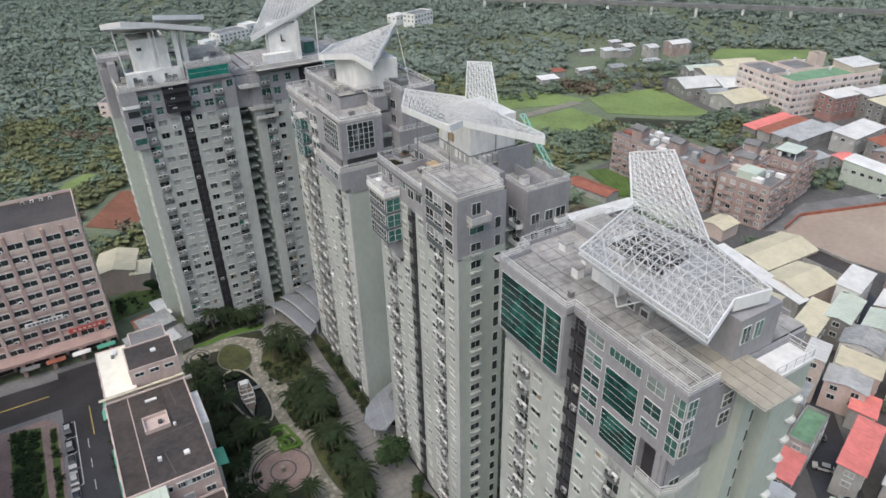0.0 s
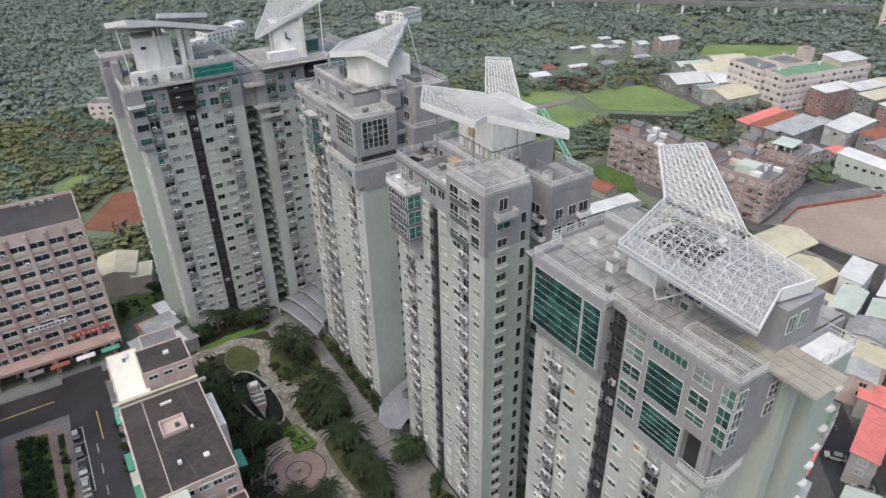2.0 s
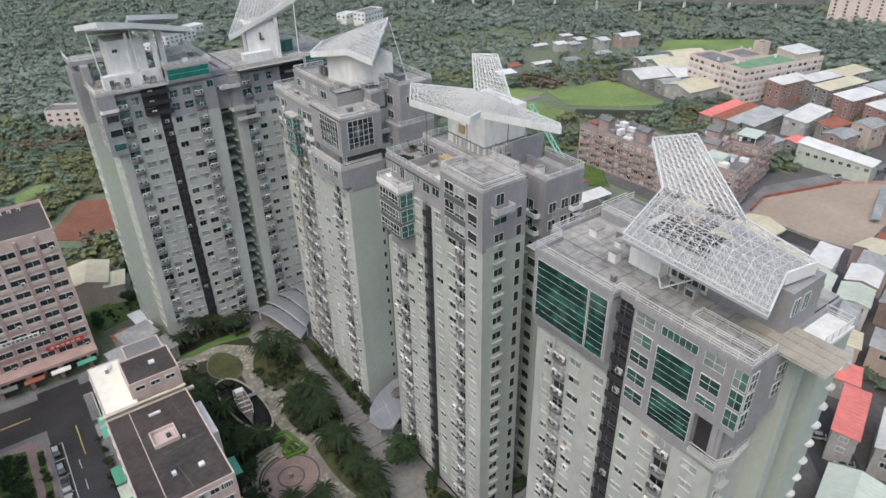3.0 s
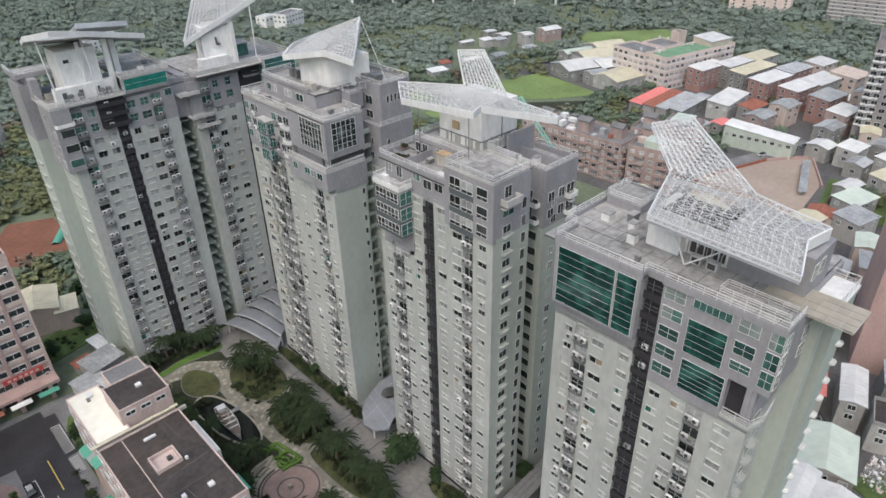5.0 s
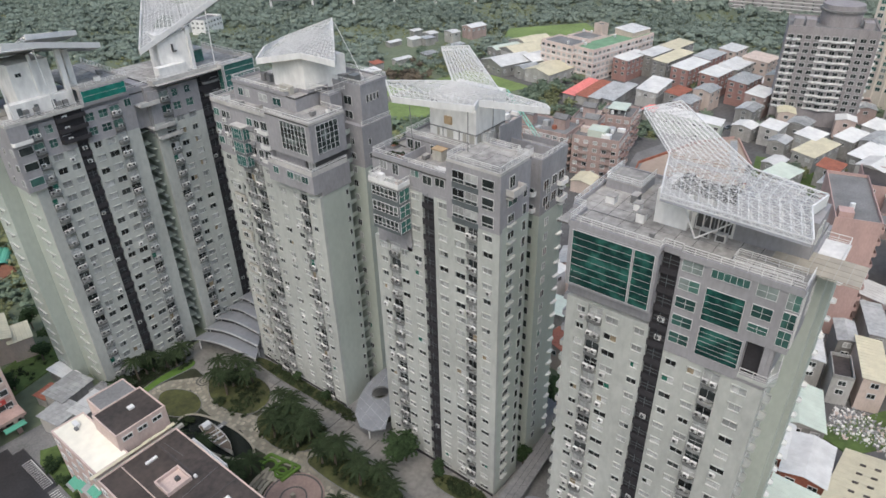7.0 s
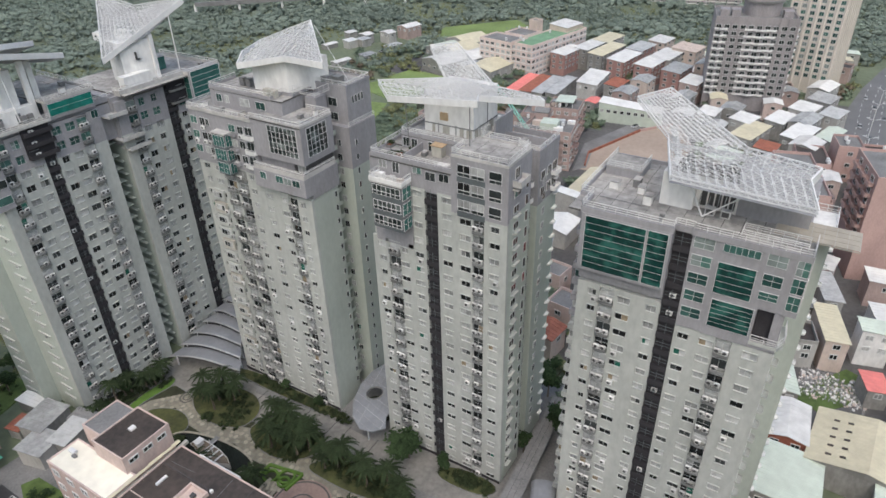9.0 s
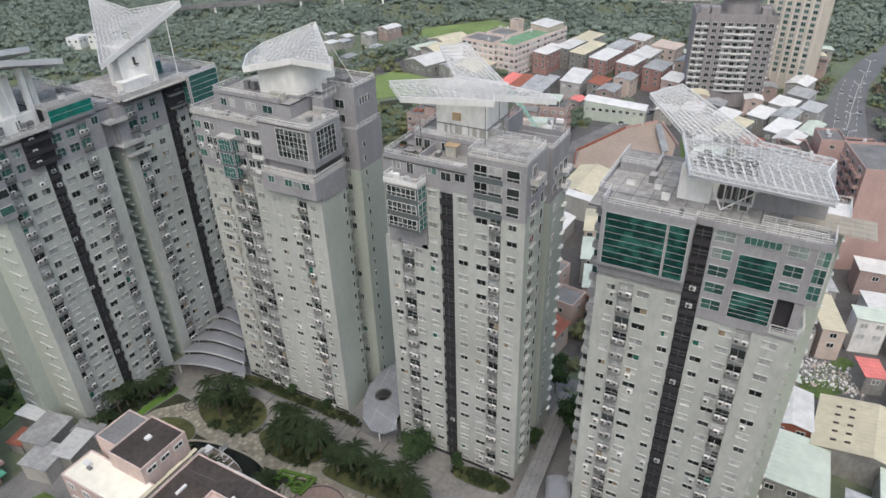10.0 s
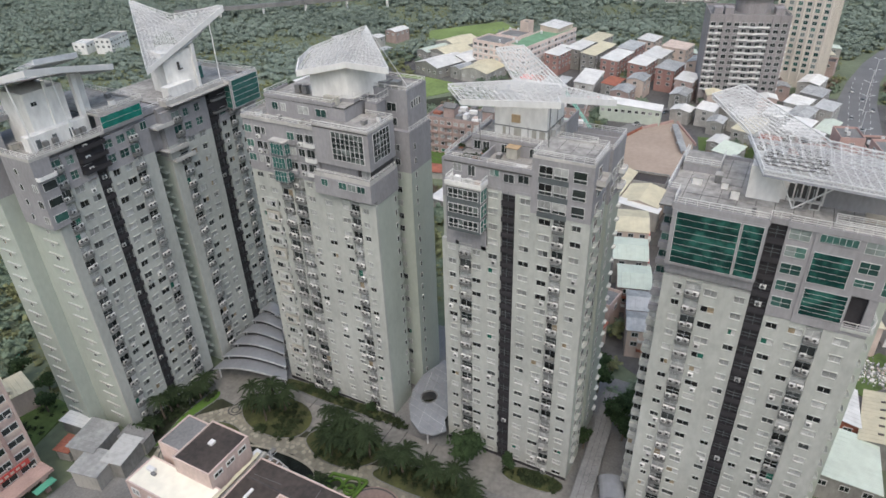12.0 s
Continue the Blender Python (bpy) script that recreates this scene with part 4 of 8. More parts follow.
    for y in (87.2, 92.6, 96.2, 98.0):
        window(t, Face("-x", 51.6), y, 71.7, 1.3, 1.7, 0.04, FIRGLASS, 2)
    part("machine_room", Geo().box(54.6, 58.4, 80.6, 84.4, 70.8, 73.2, GREY), t, "stained white plaster machine room")
    part("roof_wall", Geo().box(59.4, 66.4, 83.9, 84.2, 70.8, 75.4, GREY), t, "grey screen wall on the rear wing")
    for y in (92.6, 93.6):
        g = Geo()
        g.box(55.05, 55.2, y + 1.65, y + 2.35, 78.4, 79.4, GRILLESHADE)
        part("louvre", g, t)
    for x in (55.5, 56.6, 57.7):
        g = Geo()
        g.box(x + 1.65, x + 2.35, 85.2, 85.95, 73.05, 74.4, ACWHITE)
        part("condenser", g, t)
    m = Geo()
    for o in (0.0, 0.9):
        m.bar((67.1 - o, 87.6, 79.3), (69.9 - o, 81.7, 70.2), 0.12, MINT)
    for i in range(8):
        q = i / 7
        a, c = (Vector((67.1, 87.6, 79.3)).lerp(Vector((69.9, 81.7, 70.2)), w) for w in (q, min(1, q + 1 / 7)))
        m.bar(a, a - Vector((0.9, 0, 0)), 0.07, MINT)
        m.bar(a, c - Vector((0.9, 0, 0)), 0.07, MINT)
    part("crane_jib", m, t, "mint green steel lattice jib on the roof")
    for lo, hi in (((49.8, 83.8, 74.2), (49.8, 83.8, 81.4)), ((51.2, 97.0, 70.8), (52.0, 98.2, 79.6))):
        part("prop", Geo().bar(lo, hi, 0.09, CONCRETE), t, "thin white steel prop")
    P3, P8, P1, P2 = (59.4, 94.1, 81.7), (59.6, 84.3, 81.6), (63.3, 99.7, 86.0), (65.2, 95.1, 86.5)
    P4, P4b, P5, P5i, P7, P7b = (53.3, 104.7, 81.5), (50.4, 100.7, 80.1), (48.7, 81.8, 82.6), (52.1, 83.5, 82.3), (62.5, 76.2, 79.4), (63.2, 77.2, 79.6)
    lattice(t, P4b, P5, P5i, P4, 16, 4)
    lattice(t, P4, P5i, P8, P3, 13, 7)
    lattice(t, P5i, P7, P7b, P8, 9, 5)
    lattice(t, P3, P8, P2, P1, 10, 10, 0.7)
    fascia(t, [P4b, P5, P5i, P7, P7b], 1.0, solid=True)
    fascia(t, [P7b, P8], 0.6)
    fascia(t, [P3, P4, P4b], 0.7)
    fascia(t, [P3, P1, P2, P8], 0.5)


def tower_c():
    rng = random.Random(13)
    t = thing("apartment_tower", SOUTH.format("gridded corner windows, tent-like white lattice"), "tower", (55, 133, 0), group="apartment towers")
    light, grey = Geo(), Geo()
    f = Face("-x", 45.4)
    light.box(46.1, 66, 121.5, 148.9, 0, 60, SIDE)
    grey.box(46.1, 66, 121.5, 148.9, 60, 71.6, GREY)
    light.box(46.1, 53.8, 117.6, 121.6, 0, 57.5, SIDE)
    grey.box(48.6, 66, 125.0, 145.0, 71.6, 75.5, GREY)
    facade(t, f, [("W", 148.0, 149.0), ("w", 146.0, 148.0), ("W", 144.6, 146.0), ("w", 142.6, 144.6), ("W", 141.4, 142.6), ("b", 138.6, 141.4), ("W", 138.0, 138.6), ("b", 135.0, 138.0), ("w", 132.6, 134.4), ("W", 134.4, 135.0), ("W", 130.2, 132.6),
                   ("w", 128.2, 130.2), ("W", 126.0, 128.2)], 0, 18, 60, light, grey, rng, TEAL)
    facade(t, f, [("w", 124.0, 126.0), ("W", 123.7, 124.0), ("b", 121.4, 123.7), ("W", 120.8, 121.4), ("w", 119.2, 120.8), ("W", 117.5, 119.2)], 0, 17, 57.5, light, grey, rng)
    # upper storeys: balcony band, glass box with white grid, side bay
    f.box(grey, 130.4, 149.0, -0.7, 0.1, 60.4, 71.6, GREY)
    f.box(grey, 117.4, 131.0, -0.698, 1.3, 58.5, 62.4, GREY)
    grey.box(46.1, 54.2, 117.4, 121.5, 57.5, 62.4, GREY)
    grey.box(46.3, 54.2, 118.2, 130.6, 62.4, 65.0, GRILLESHADE)
    grey.box(45.0, 54.2, 117.6, 130.6, 65.0, 72.6, GREY)
    gf, gs = Face("-x", 45.0), Face("-y", 117.6)
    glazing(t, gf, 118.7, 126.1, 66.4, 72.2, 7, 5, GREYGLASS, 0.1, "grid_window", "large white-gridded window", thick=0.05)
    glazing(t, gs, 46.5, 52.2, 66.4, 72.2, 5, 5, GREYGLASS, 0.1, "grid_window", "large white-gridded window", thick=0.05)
    g = Geo()
    parapet(g, [(53.8, 117.6), (44.3, 117.6), (44.3, 130.8)], 62.4, 63.3, COPING, 0.25)
    part("terrace_wall", g, t, "low grey terrace wall")
    railing(t, [(53.8, 117.6), (44.3, 117.6), (44.3, 130.8)], 63.3, 0.4)
    for u in (119.6, 123.0, 126.4):
        window(t, Face("-x", 46.3), u, 63.7, 2.0, 1.8, 0.04, PANE, 2)
    for u in (119.6, 121.8, 124.0):
        window(t, Face("-x", 44.1), u, 61.3, 1.9, 1.5, 0.08, TEAL, 2, 1)
    window(t, Face("-x", 44.1), 128.4, 61.3, 1.6, 1.5, 0.08, TEAL, 2, 1)
    for z in (62.2, 65.4, 68.6):
        for u, wide in ((147.8, 1.9), (145.2, 1.5), (143.7, 1.0), (136.6, 1.8), (134.2, 1.6)):
            window(t, f, u, z + 0.8, wide, 1.6, 0.16, rng.choice((TEAL, FIRGLASS, FIRGLASS, PANE)))
            if rng.random() < 0.5:
                part("air_conditioner", unit_mesh(), t, at=f.place(u, 0.35, z - 0.95))
        part("balcony", ledge_mesh(2.2, 0.7, 0.6, GREY), t, at=f.place(136.6, 0.1, z - 0.8))
        window(t, f, 131.9, z + 0.9, 2.0, 1.7, 0.16, FIRGLASS)
        part("balcony", ledge_mesh(2.8, 0.9, 0.9, RAIL), t, at=f.place(131.8, 0.1, z - 0.7))
    bay = Geo()
    bay.box(43.6, 45.3, 137.4, 141.0, 59.2, 68.2, SLATE)
    bay.box(43.4, 45.3, 137.2, 141.2, 68.2, 68.5, COPING)
    part("bay", bay, t, "slate-grey projecting bay")
    for i, z in enumerate((60.8, 63.8, 66.8)):
        glazing(t, Face("-x", 43.6), 137.6, 140.8, z - 1.2, z + 1.1, 4, 2, CLEARTEAL, 0.08, "bay_window", "green-glazed bay window")
        glazing(t, Face("-y", 137.4), 43.7, 45.2, z - 1.2, z + 1.1, 2, 2, CLEARTEAL, 0.08, "bay_window", "green-glazed bay window")
    for k in range(1, 17):
        z = level(k)
        g = Geo()
        f.box(g, 143.0, 146.6, 0, 0.55, z - 1.35, z + 1.2, WALL if k % 3 else BEIGE)
        part("oriel", g, t, "stained beige projecting oriel")
        window(t, Face("-x", 44.85), 144.8, z, 2.6, 1.3, 0.03, PANE, 3)
        if k % 4:
            part("air_conditioner", unit_mesh(), t, at=Face("-x", 44.85).place(142.7, 0.1, z - 1.0))
    # roof levels
    roof_slabs(t, 45.2, 66, 130.6, 148.9, 71.8, 2.6)
    roof_slabs(t, 44.9, 54.2, 117.6, 130.6, 72.75, 2.4)
    roof_slabs(t, 48.6, 66, 125.0, 145.0, 75.6, 2.6)
    p = Geo()
    e1 = [(54, 149.0), (45.2, 149.0), (45.2, 130.7)]
    e2 = [(54.1, 124), (54.1, 117.7), (45.1, 117.7), (45.1, 130.7)]
    e3 = [(56, 145.0), (48.7, 145.0), (48.7, 128.0), (52.2, 128.0), (52.2, 125.2), (58.6, 125.2)]
    parapet(p, e1, 71.6, 72.4, COPING)
    parapet(p, e2, 72.6, 73.1, COPING)
    parapet(p, e3, 75.5, 76.2, GREY)
    part("parapet", p, t)
    railing(t, e1, 72.4, 0.7)
    railing(t, e2, 73.1, 0.7)
    railing(t, e3, 76.2, 0.7)
    for u, w, g in ((142.5, 1.6, TEAL), (140.3, 1.2, PANE), (135.2, 2.6, PANE), (130.8, 2.6, TEAL)):
        window(t, Face("-x", 48.6), u, 73.9, w, 1.6, 0.05, g, 2)
    # south side
    s = Face("-y", 117.6)
    for k in range(1, 18):
        window(t, s, 52.9, level(k), 0.7, 1.3, 0.03, FIRGLASS, 1)
    light.box(53.8, 57.0, 124.0, 124.6, 0, 70, SIDE)
    for k in range(1, 22):
        g = Geo()
        g.box(53.8, 57.2, 119.6, 124.0, level(k) - 1.6, level(k) - 1.4, SIDE)
        g.box(53.8, 57.2, 119.5, 119.7, level(k) - 1.4, level(k) - 0.5, SIDE)
        part("balcony", g, t, "recessed dark balcony")
    light.box(57.2, 66.0, 116.0, 125, 0, 60, SIDE)
    grey.box(57.2, 66.0, 116.0, 125, 60, 69.0, GREY)
    grey.box(58.4, 66.2, 116.8, 125.2, 69.0, 76.6, GREY)
    ws = Face("-y", 116.0)
    for k in range(1, 21):
        window(t, ws, 59.2, level(k), 0.7, 1.3, 0.03, FIRGLASS, 1)
        window(t, Face("-x", 57.2), 119.0, level(k), 1.2, 1.4, 0.03, PANE)
    for x in (60.2, 61.2, 62.2, 63.2):
        window(t, Face("-y", 116.8), x, 74.0, 0.6, 1.5, 0.05, FIRGLASS, 1)
    window(t, Face("-x", 58.4), 120.5, 73.5, 2.2, 1.8, 0.05, FIRGLASS, 2)
    window(t, Face("-x", 58.4), 120.5, 70.5, 2.2, 1.6, 0.05, FIRGLASS, 2)
    roof_slabs(t, 58.4, 66.2, 116.8, 125.2, 76.8, 2.6)
    q = Geo()
    e4 = [(58.5, 125.2), (58.5, 116.9), (66.1, 116.9), (66.1, 135)]
    parapet(q, e4, 76.6, 77.2, GREY)
    part("parapet", q, t)
    railing(t, e4, 77.2, 0.8)
    railing(t, [(57.4, 116.1), (65.9, 116.1)], 69.0, 1.0)
    part("wall", light, t, "pale green-grey tiled wall with piers and spandrels")
    part("upper_wall", grey, t, "mid-grey tiled wall of the upper storeys")
    part("machine_room", Geo().prism([(53.6, 127.4), (61, 123.0), (62, 136), (52.4, 135.6)], 75.6, 82.0, PLASTER), t, "white plaster machine room with slanting walls")
    part("machine_room", Geo().box(49.6, 50.6, 127.4, 130.6, 75.7, 77.2, BEIGE), t, "white plaster machine room with slanting walls")
    g = Geo()
    g.box(54.4, 57.6, 121.4, 124.2, 72.2, 75.2, GREY)
    part("stair_hut", g, t, "grey stair hut below the canopy")
    g = Geo()
    g.box(59.8, 61.6, 119.6, 121.4, 76.85, 78.2, TRAY)
    part("water_tank", g, t, "pale steel roof tank")
    g = Geo()
    g.box(59.4, 62.6, 122.4, 124.6, 76.85, 78.0, CONCRETE)
    part("roof_box", g, t)
    railing(t, [(53.8, 126.6), (53.8, 121.0), (58.2, 121.0)], 75.7, 1.6)
    for y in (137.6, 139.4):
        m = Geo()
        m.box(52.4, 53.4, y - 0.6, y + 0.6, 75.8, 77.4, CONCRETE)
        part("roof_box", m, t)
    C1, C4, C4u, C4v, C5, C6 = (64.2, 129.1, 87.5), (49.1, 136.0, 81.6), (53.1, 138.4, 82.7), (61.0, 141.1, 82.9), (52.6, 126.5, 83.4), (52.8, 117.0, 83.2)
    lattice(t, C4, C5, C1, C4v, 9, 13, 0.7, sheet=True)
    lattice(t, C4, C4v, C4v, C4u, 5, 3, 0.5, sheet=True)
    lattice(t, C5, C6, C1, C1, 8, 13, 0.7, sheet=True)
    part("prop", Geo().bar((61.4, 118.2, 77.0), (63.8, 128.2, 87.0), 0.055, STEEL), t, "thin white steel prop")
    fascia(t, [C4u, C4, C5, C6], 1.1, solid=True)
    fascia(t, [C6, C1, C4v, C4u], 0.5)


def tower_d():
    rng = random.Random(14)
    t = thing("apartment_tower", SOUTH.format("flat white wing-like roof canopy"), "tower", (25, 180, 0), group="apartment towers")
    light, grey = Geo(), Geo()
    f = Face("-y", 170.0)
    light.box(13.0, 38.4, 170.7, 190, 0, 62, SIDE)
    grey.box(13.0, 38.4, 170.7, 190, 62, 71.2, GREY)
    facade(t, f, [("W", 13.0, 15.3, 57), ("b", 15.3, 17.7), ("w", 18.4, 20.6), ("W", 17.7, 18.4), ("W", 20.6, 21.4), ("w", 21.4, 23.5), ("W", 23.5, 24.0)], 0, 21, 63.0, light, grey, rng, TEAL, 0.3)
    facade(t, f, [("d", 24.0, 26.5)], 0, 21, 90, light, grey, rng)
    facade(t, f, [("W", 26.5, 27.2), ("w", 27.2, 29.3), ("W", 29.3, 30.2), ("w", 30.2, 32.5), ("b", 32.9, 35.3), ("W", 32.5, 32.9), ("W", 35.3, 38.4)], 0, 21, 63.0, light, grey, rng, TEAL, 0.3)
    # upper corner bays
    f.box(grey, 11.4, 15.2, -8.0, 0.9, 57.0, 71.2, GREY)
    for z, g in ((59.0, TEAL), (62.4, FIRGLASS), (65.8, FIRGLASS)):
        window(t, Face("-y", 169.1), 13.6, z, 2.8, 1.7, 0.06, g, 1)
        window(t, Face("-x", 11.4), 170.2, z, 1.4, 1.5, 0.06, PANE, 2)
    part("balcony", ledge_mesh(4.0, 0.9, 0.8, PLASTER), t, at=Face("-y", 169.1).place(13.4, 0, 67.4))
    part("dark_panel", Geo().box(21.0, 26.9, 169.86, 169.98, 64.6, 71.1, DARK), t, "charcoal panel behind the upper balconies")
    for z in (64.6, 67.0, 69.4):
        g = Geo()
        f.box(g, 21.2, 27.2, 0.16, 1.0, z, z + 0.25, DARK)
        f.box(g, 21.2, 27.2, 0.9, 1.0, z + 0.25, z + 0.9, DARK)
        f.box(g, 21.2, 21.3, 0, 0.9, z + 0.25, z + 0.9, DARK)
        f.box(g, 27.1, 27.2, 0, 0.9, z + 0.25, z + 0.9, DARK)
        part("balcony", g, t, "dark balcony with a solid front")
        part("air_conditioner", unit_mesh(), t, at=f.place(23.0, 0.4, z + 0.3))
    f.box(grey, 27.4, 37.6, -0.7, 0.6, 71.2, 74.6, GREY)
    glazing(t, f, 27.6, 37.4, 71.9, 74.4, 1, 2, BRIGHTTEAL, 0.7)
    window(t, f, 38.0 - 0.9, 69.4, 1.6, 1.7, 0.15, TEAL)
    # west side: sunshades on both leaves, shadow gap between
    w = Face("-x", 13.0)
    ribs(t, w, 172.4, 177.0, 1, 17, WALL)
    light.box(9.6, 14.0, 181.0, 189.5, 0, 62, SIDE)
    grey.box(9.6, 14.0, 181.0, 189.5, 62, 74.5, GREY)
    grey.box(11.4, 13.0, 178.0, 189.0, 71.2, 76.0, GREY)
    ribs(t, Face("-x", 9.6), 183.0, 187.6, 1, 17, WALL)
    for k in range(18, 22):
        window(t, Face("-x", 11.4), 174.5, level(k), 0.8, 1.2, 0.05, FIRGLASS, 1)
        window(t, w, 180.0, level(k), 0.9, 1.3, 0.03, FIRGLASS, 1)
    # east side towards the gap
    for k in range(1, 20):
        g = Geo()
        g.box(38.4, 41.6, 172.5, 178.6, level(k) - 1.6, level(k) - 1.4, SIDE)
        part("slab", g, t)
    light.box(38.4, 42.0, 178.6, 179.2, 0, 70, SIDE)
    part("wall", light, t, "pale green-grey tiled wall with piers and spandrels")
    part("upper_wall", grey, t, "mid-grey tiled wall of the upper storeys")
    roof_slabs(t, 11.6, 27.4, 169.4, 181.0, 71.4, 3.0)
    roof_slabs(t, 27.4, 38.4, 169.6, 190, 74.8, 3.0)
    roof_slabs(t, 9.8, 27.4, 181.0, 190, 76.2, 3.0)
    p = Geo()
    e1 = [(27.4, 169.2), (11.5, 169.2), (11.5, 181.0)]
    e2 = [(27.5, 175), (27.5, 169.5), (38.3, 169.5), (38.3, 190)]
    e3 = [(20, 181.0), (9.7, 181.0), (9.7, 190)]
    parapet(p, e1, 71.2, 71.8, COPING)
    parapet(p, e2, 74.6, 75.1, COPING)
    parapet(p, e3, 76.0, 76.9, GREY)
    part("parapet", p, t)
    railing(t, e1, 71.8, 1.0)
    railing(t, e2, 75.1, 0.9)
    railing(t, e3, 76.9, 0.8)
    part("machine_room", Geo().box(17.0, 25.0, 174.0, 181.5, 71.4, 81.6, PLASTER), t, "stained white plaster machine room")
    part("machine_room", Geo().box(21.2, 21.8, 173.6, 174.0, 71.4, 83.0, PLASTER), t, "stained white plaster machine room")
    part("machine_room", Geo().box(14.2, 26.6, 172.2, 174.2, 71.4, 74.4, PLASTER), t, "stained white plaster machine room")
    part("machine_room", Geo().box(28.2, 29.4, 173.8, 175.2, 74.8, 82.4, PLASTER), t, "stained white plaster machine room")
    part("machine_room", Geo().box(26.4, 27.4, 172.6, 173.6, 71.4, 83, PLASTER), t, "stained white plaster machine room")
    for x, z, w, h in ((18.6, 79.4, 1.2, 0.8),):
        window(t, Face("-y", 174.0), x, z, w, h, 0.05, FIRGLASS, 2)
    for x in (16.0, 19.4, 23.0):
        part("door", Geo().box(x - 0.45, x + 0.45, 172.12, 172.2, 71.5, 73.5, SLATE), t, "grey steel roof door")
    for x in (17.0, 19.0, 23.6, 25.0):
        g = Geo()
        g.box(x - 0.5, x + 0.5, 171.3, 172.1, 71.5, 73.0, CONCRETE)
        part("roof_box", g, t)
    for lo, hi in (((14.2, 170.6, 72.0), (13.4, 171.4, 85.6)), ((22.6, 171.4, 72.0), (22.2, 172.0, 84.2))):
        part("prop", Geo().bar(lo, hi, 0.14, STEEL), t, "thin white steel prop")
    D1, DM, D2, D3, D5 = (11.6, 171.6, 86.2), (19.0, 169.4, 86.0), (35.6, 172.0, 82.6), (37.0, 184.6, 83.4), (14.0, 186.0, 87.4)
    lattice(t, D1, (23, 169.6, 85.6), (25, 185, 81.6), (14, 186, 82.6), 8, 8, sheet=True)
    lattice(t, (23, 169.6, 85.6), D2, (36.4, 180, 80.6), (25, 180, 83.0), 7, 4, sheet=True)
    lattice(t, (24, 179.0, 85.6), (36.8, 184.4, 83.4), (36.0, 190, 81.6), (25, 188, 82.6), 7, 4, sheet=True)
    fascia(t, [(14, 186, 82.6), D1, (15.6, 168.4, 87.0), (23, 169.6, 85.6), D2, (36.4, 180, 80.6)], 1.0, solid=True)
    fascia(t, [(24, 179.0, 85.6), (36.8, 184.4, 83.4), (36.0, 190, 81.6)], 0.9, solid=True)


def tower_e():
    rng = random.Random(15)
    t = thing("apartment_tower", SOUTH.format("glass corner, upswept white roof lattice"), "tower", (56, 182, 0), group="apartment towers")
    light, grey = Geo(), Geo()
    f = Face("-y", 170.0)
    light.box(42.4, 71, 170.7, 190, 0, 60, SIDE)
    grey.box(42.0, 71, 170.7, 190, 60, 71.2, GREY)
    facade(t, f, [("W", 42.2, 44.9), ("b", 44.9, 47.4), ("w", 48.0, 50.0), ("W", 47.4, 48.0), ("W", 50.0, 51.4), ("w", 51.4, 53.4), ("W", 53.4, 55.4)], 0, 21, 62.5, light, grey, rng, TEAL, 0.3)
    facade(t, f, [("d", 55.4, 58.2)], 0, 21, 90, light, grey, rng)
    facade(t, f, [("W", 58.2, 58.8), ("w", 58.8, 60.8), ("W", 60.8, 61.6), ("b", 61.6, 64.0), ("W", 64.0, 65.0), ("w", 65.0, 67.0), ("W", 67.0, 71.0)], 0, 21, 62.5, light, grey, rng, TEAL, 0.3)
    f.box(grey, 61.6, 71.0, -0.7, 2.2, 65.2, 72.3, GREY)
    glazing(t, Face("-y", 167.8), 61.9, 70.8, 65.6, 72.2, 1, 5, CLEARTEAL, 0.1, thick=0.05)
    glazing(t, Face("-x", 61.6), 168.0, 169.8, 65.6, 72.2, 1, 5, CLEARTEAL, 0.1)
    part("dark_panel", Geo().box(56.3, 61.5, 169.86, 169.98, 65.0, 71.1, DARK), t, "charcoal panel behind the upper balconies")
    for z in (65.4, 68.4):
        part("balcony", cage_mesh(4.6), t, at=f.place(58.9, 0.14, z))
    for z, u0, u1 in ((59.0, 42.2, 48.0), (61.6, 41.0, 46.6), (67.6, 39.2, 44.0)):
        g = Geo()
        g.box(u0, u1, 168.4, 172.0, z, z + 0.3, COPING)
        g.box(u0, u1, 168.4, 168.6, z + 0.3, z + 0.9, COPING)
        part("balcony", g, t, "white projecting terrace")
    grey.box(38.4, 44.0, 171.6, 190, 62.0, 70.2, GREY)
    w = Face("-x", 42.4)
    for k in range(1, 18):
        g = Geo()
        w.box(g, 172.2, 177.6, 0, 0.9, level(k) - 0.1, level(k) + 0.06, SIDE)
        part("sunshade", g, t)
    for z in (64.2, 67.2):
        for u in (175.0, 177.0):
            window(t, Face("-x", 38.4), u, z, 1.0, 1.3, 0.05, FIRGLASS, 1)
    part("wall", light, t, "pale green-grey tiled wall with piers and spandrels")
    part("upper_wall", grey, t, "mid-grey tiled wall of the upper storeys")
    roof_slabs(t, 44.0, 71, 168, 190, 71.5, 3.0)
    roof_slabs(t, 38.4, 44.0, 171.6, 190, 70.4, 3.0)
    p = Geo()
    e1 = [(44.0, 172), (44.0, 169.6), (61.5, 169.6), (61.5, 167.9), (71, 167.9), (71, 190)]
    e2 = [(44.0, 171.8), (38.5, 171.8), (38.5, 190)]
    parapet(p, e1, 71.2, 72.4, COPING)
    parapet(p, e2, 70.2, 71.6, GREY)
    part("parapet", p, t)
    railing(t, e1, 72.3, 0.7)
    railing(t, e2, 71.6, 0.7)
    part("machine_room", Geo().prism([(50.0, 175.0), (57.0, 173.4), (57.5, 181), (51, 181)], 71.5, 80.8, PLASTER), t, "stained white plaster machine room")
    part("machine_room", Geo().box(47.6, 55.0, 172.4, 174.6, 71.5, 74.0, PLASTER), t, "stained white plaster machine room")
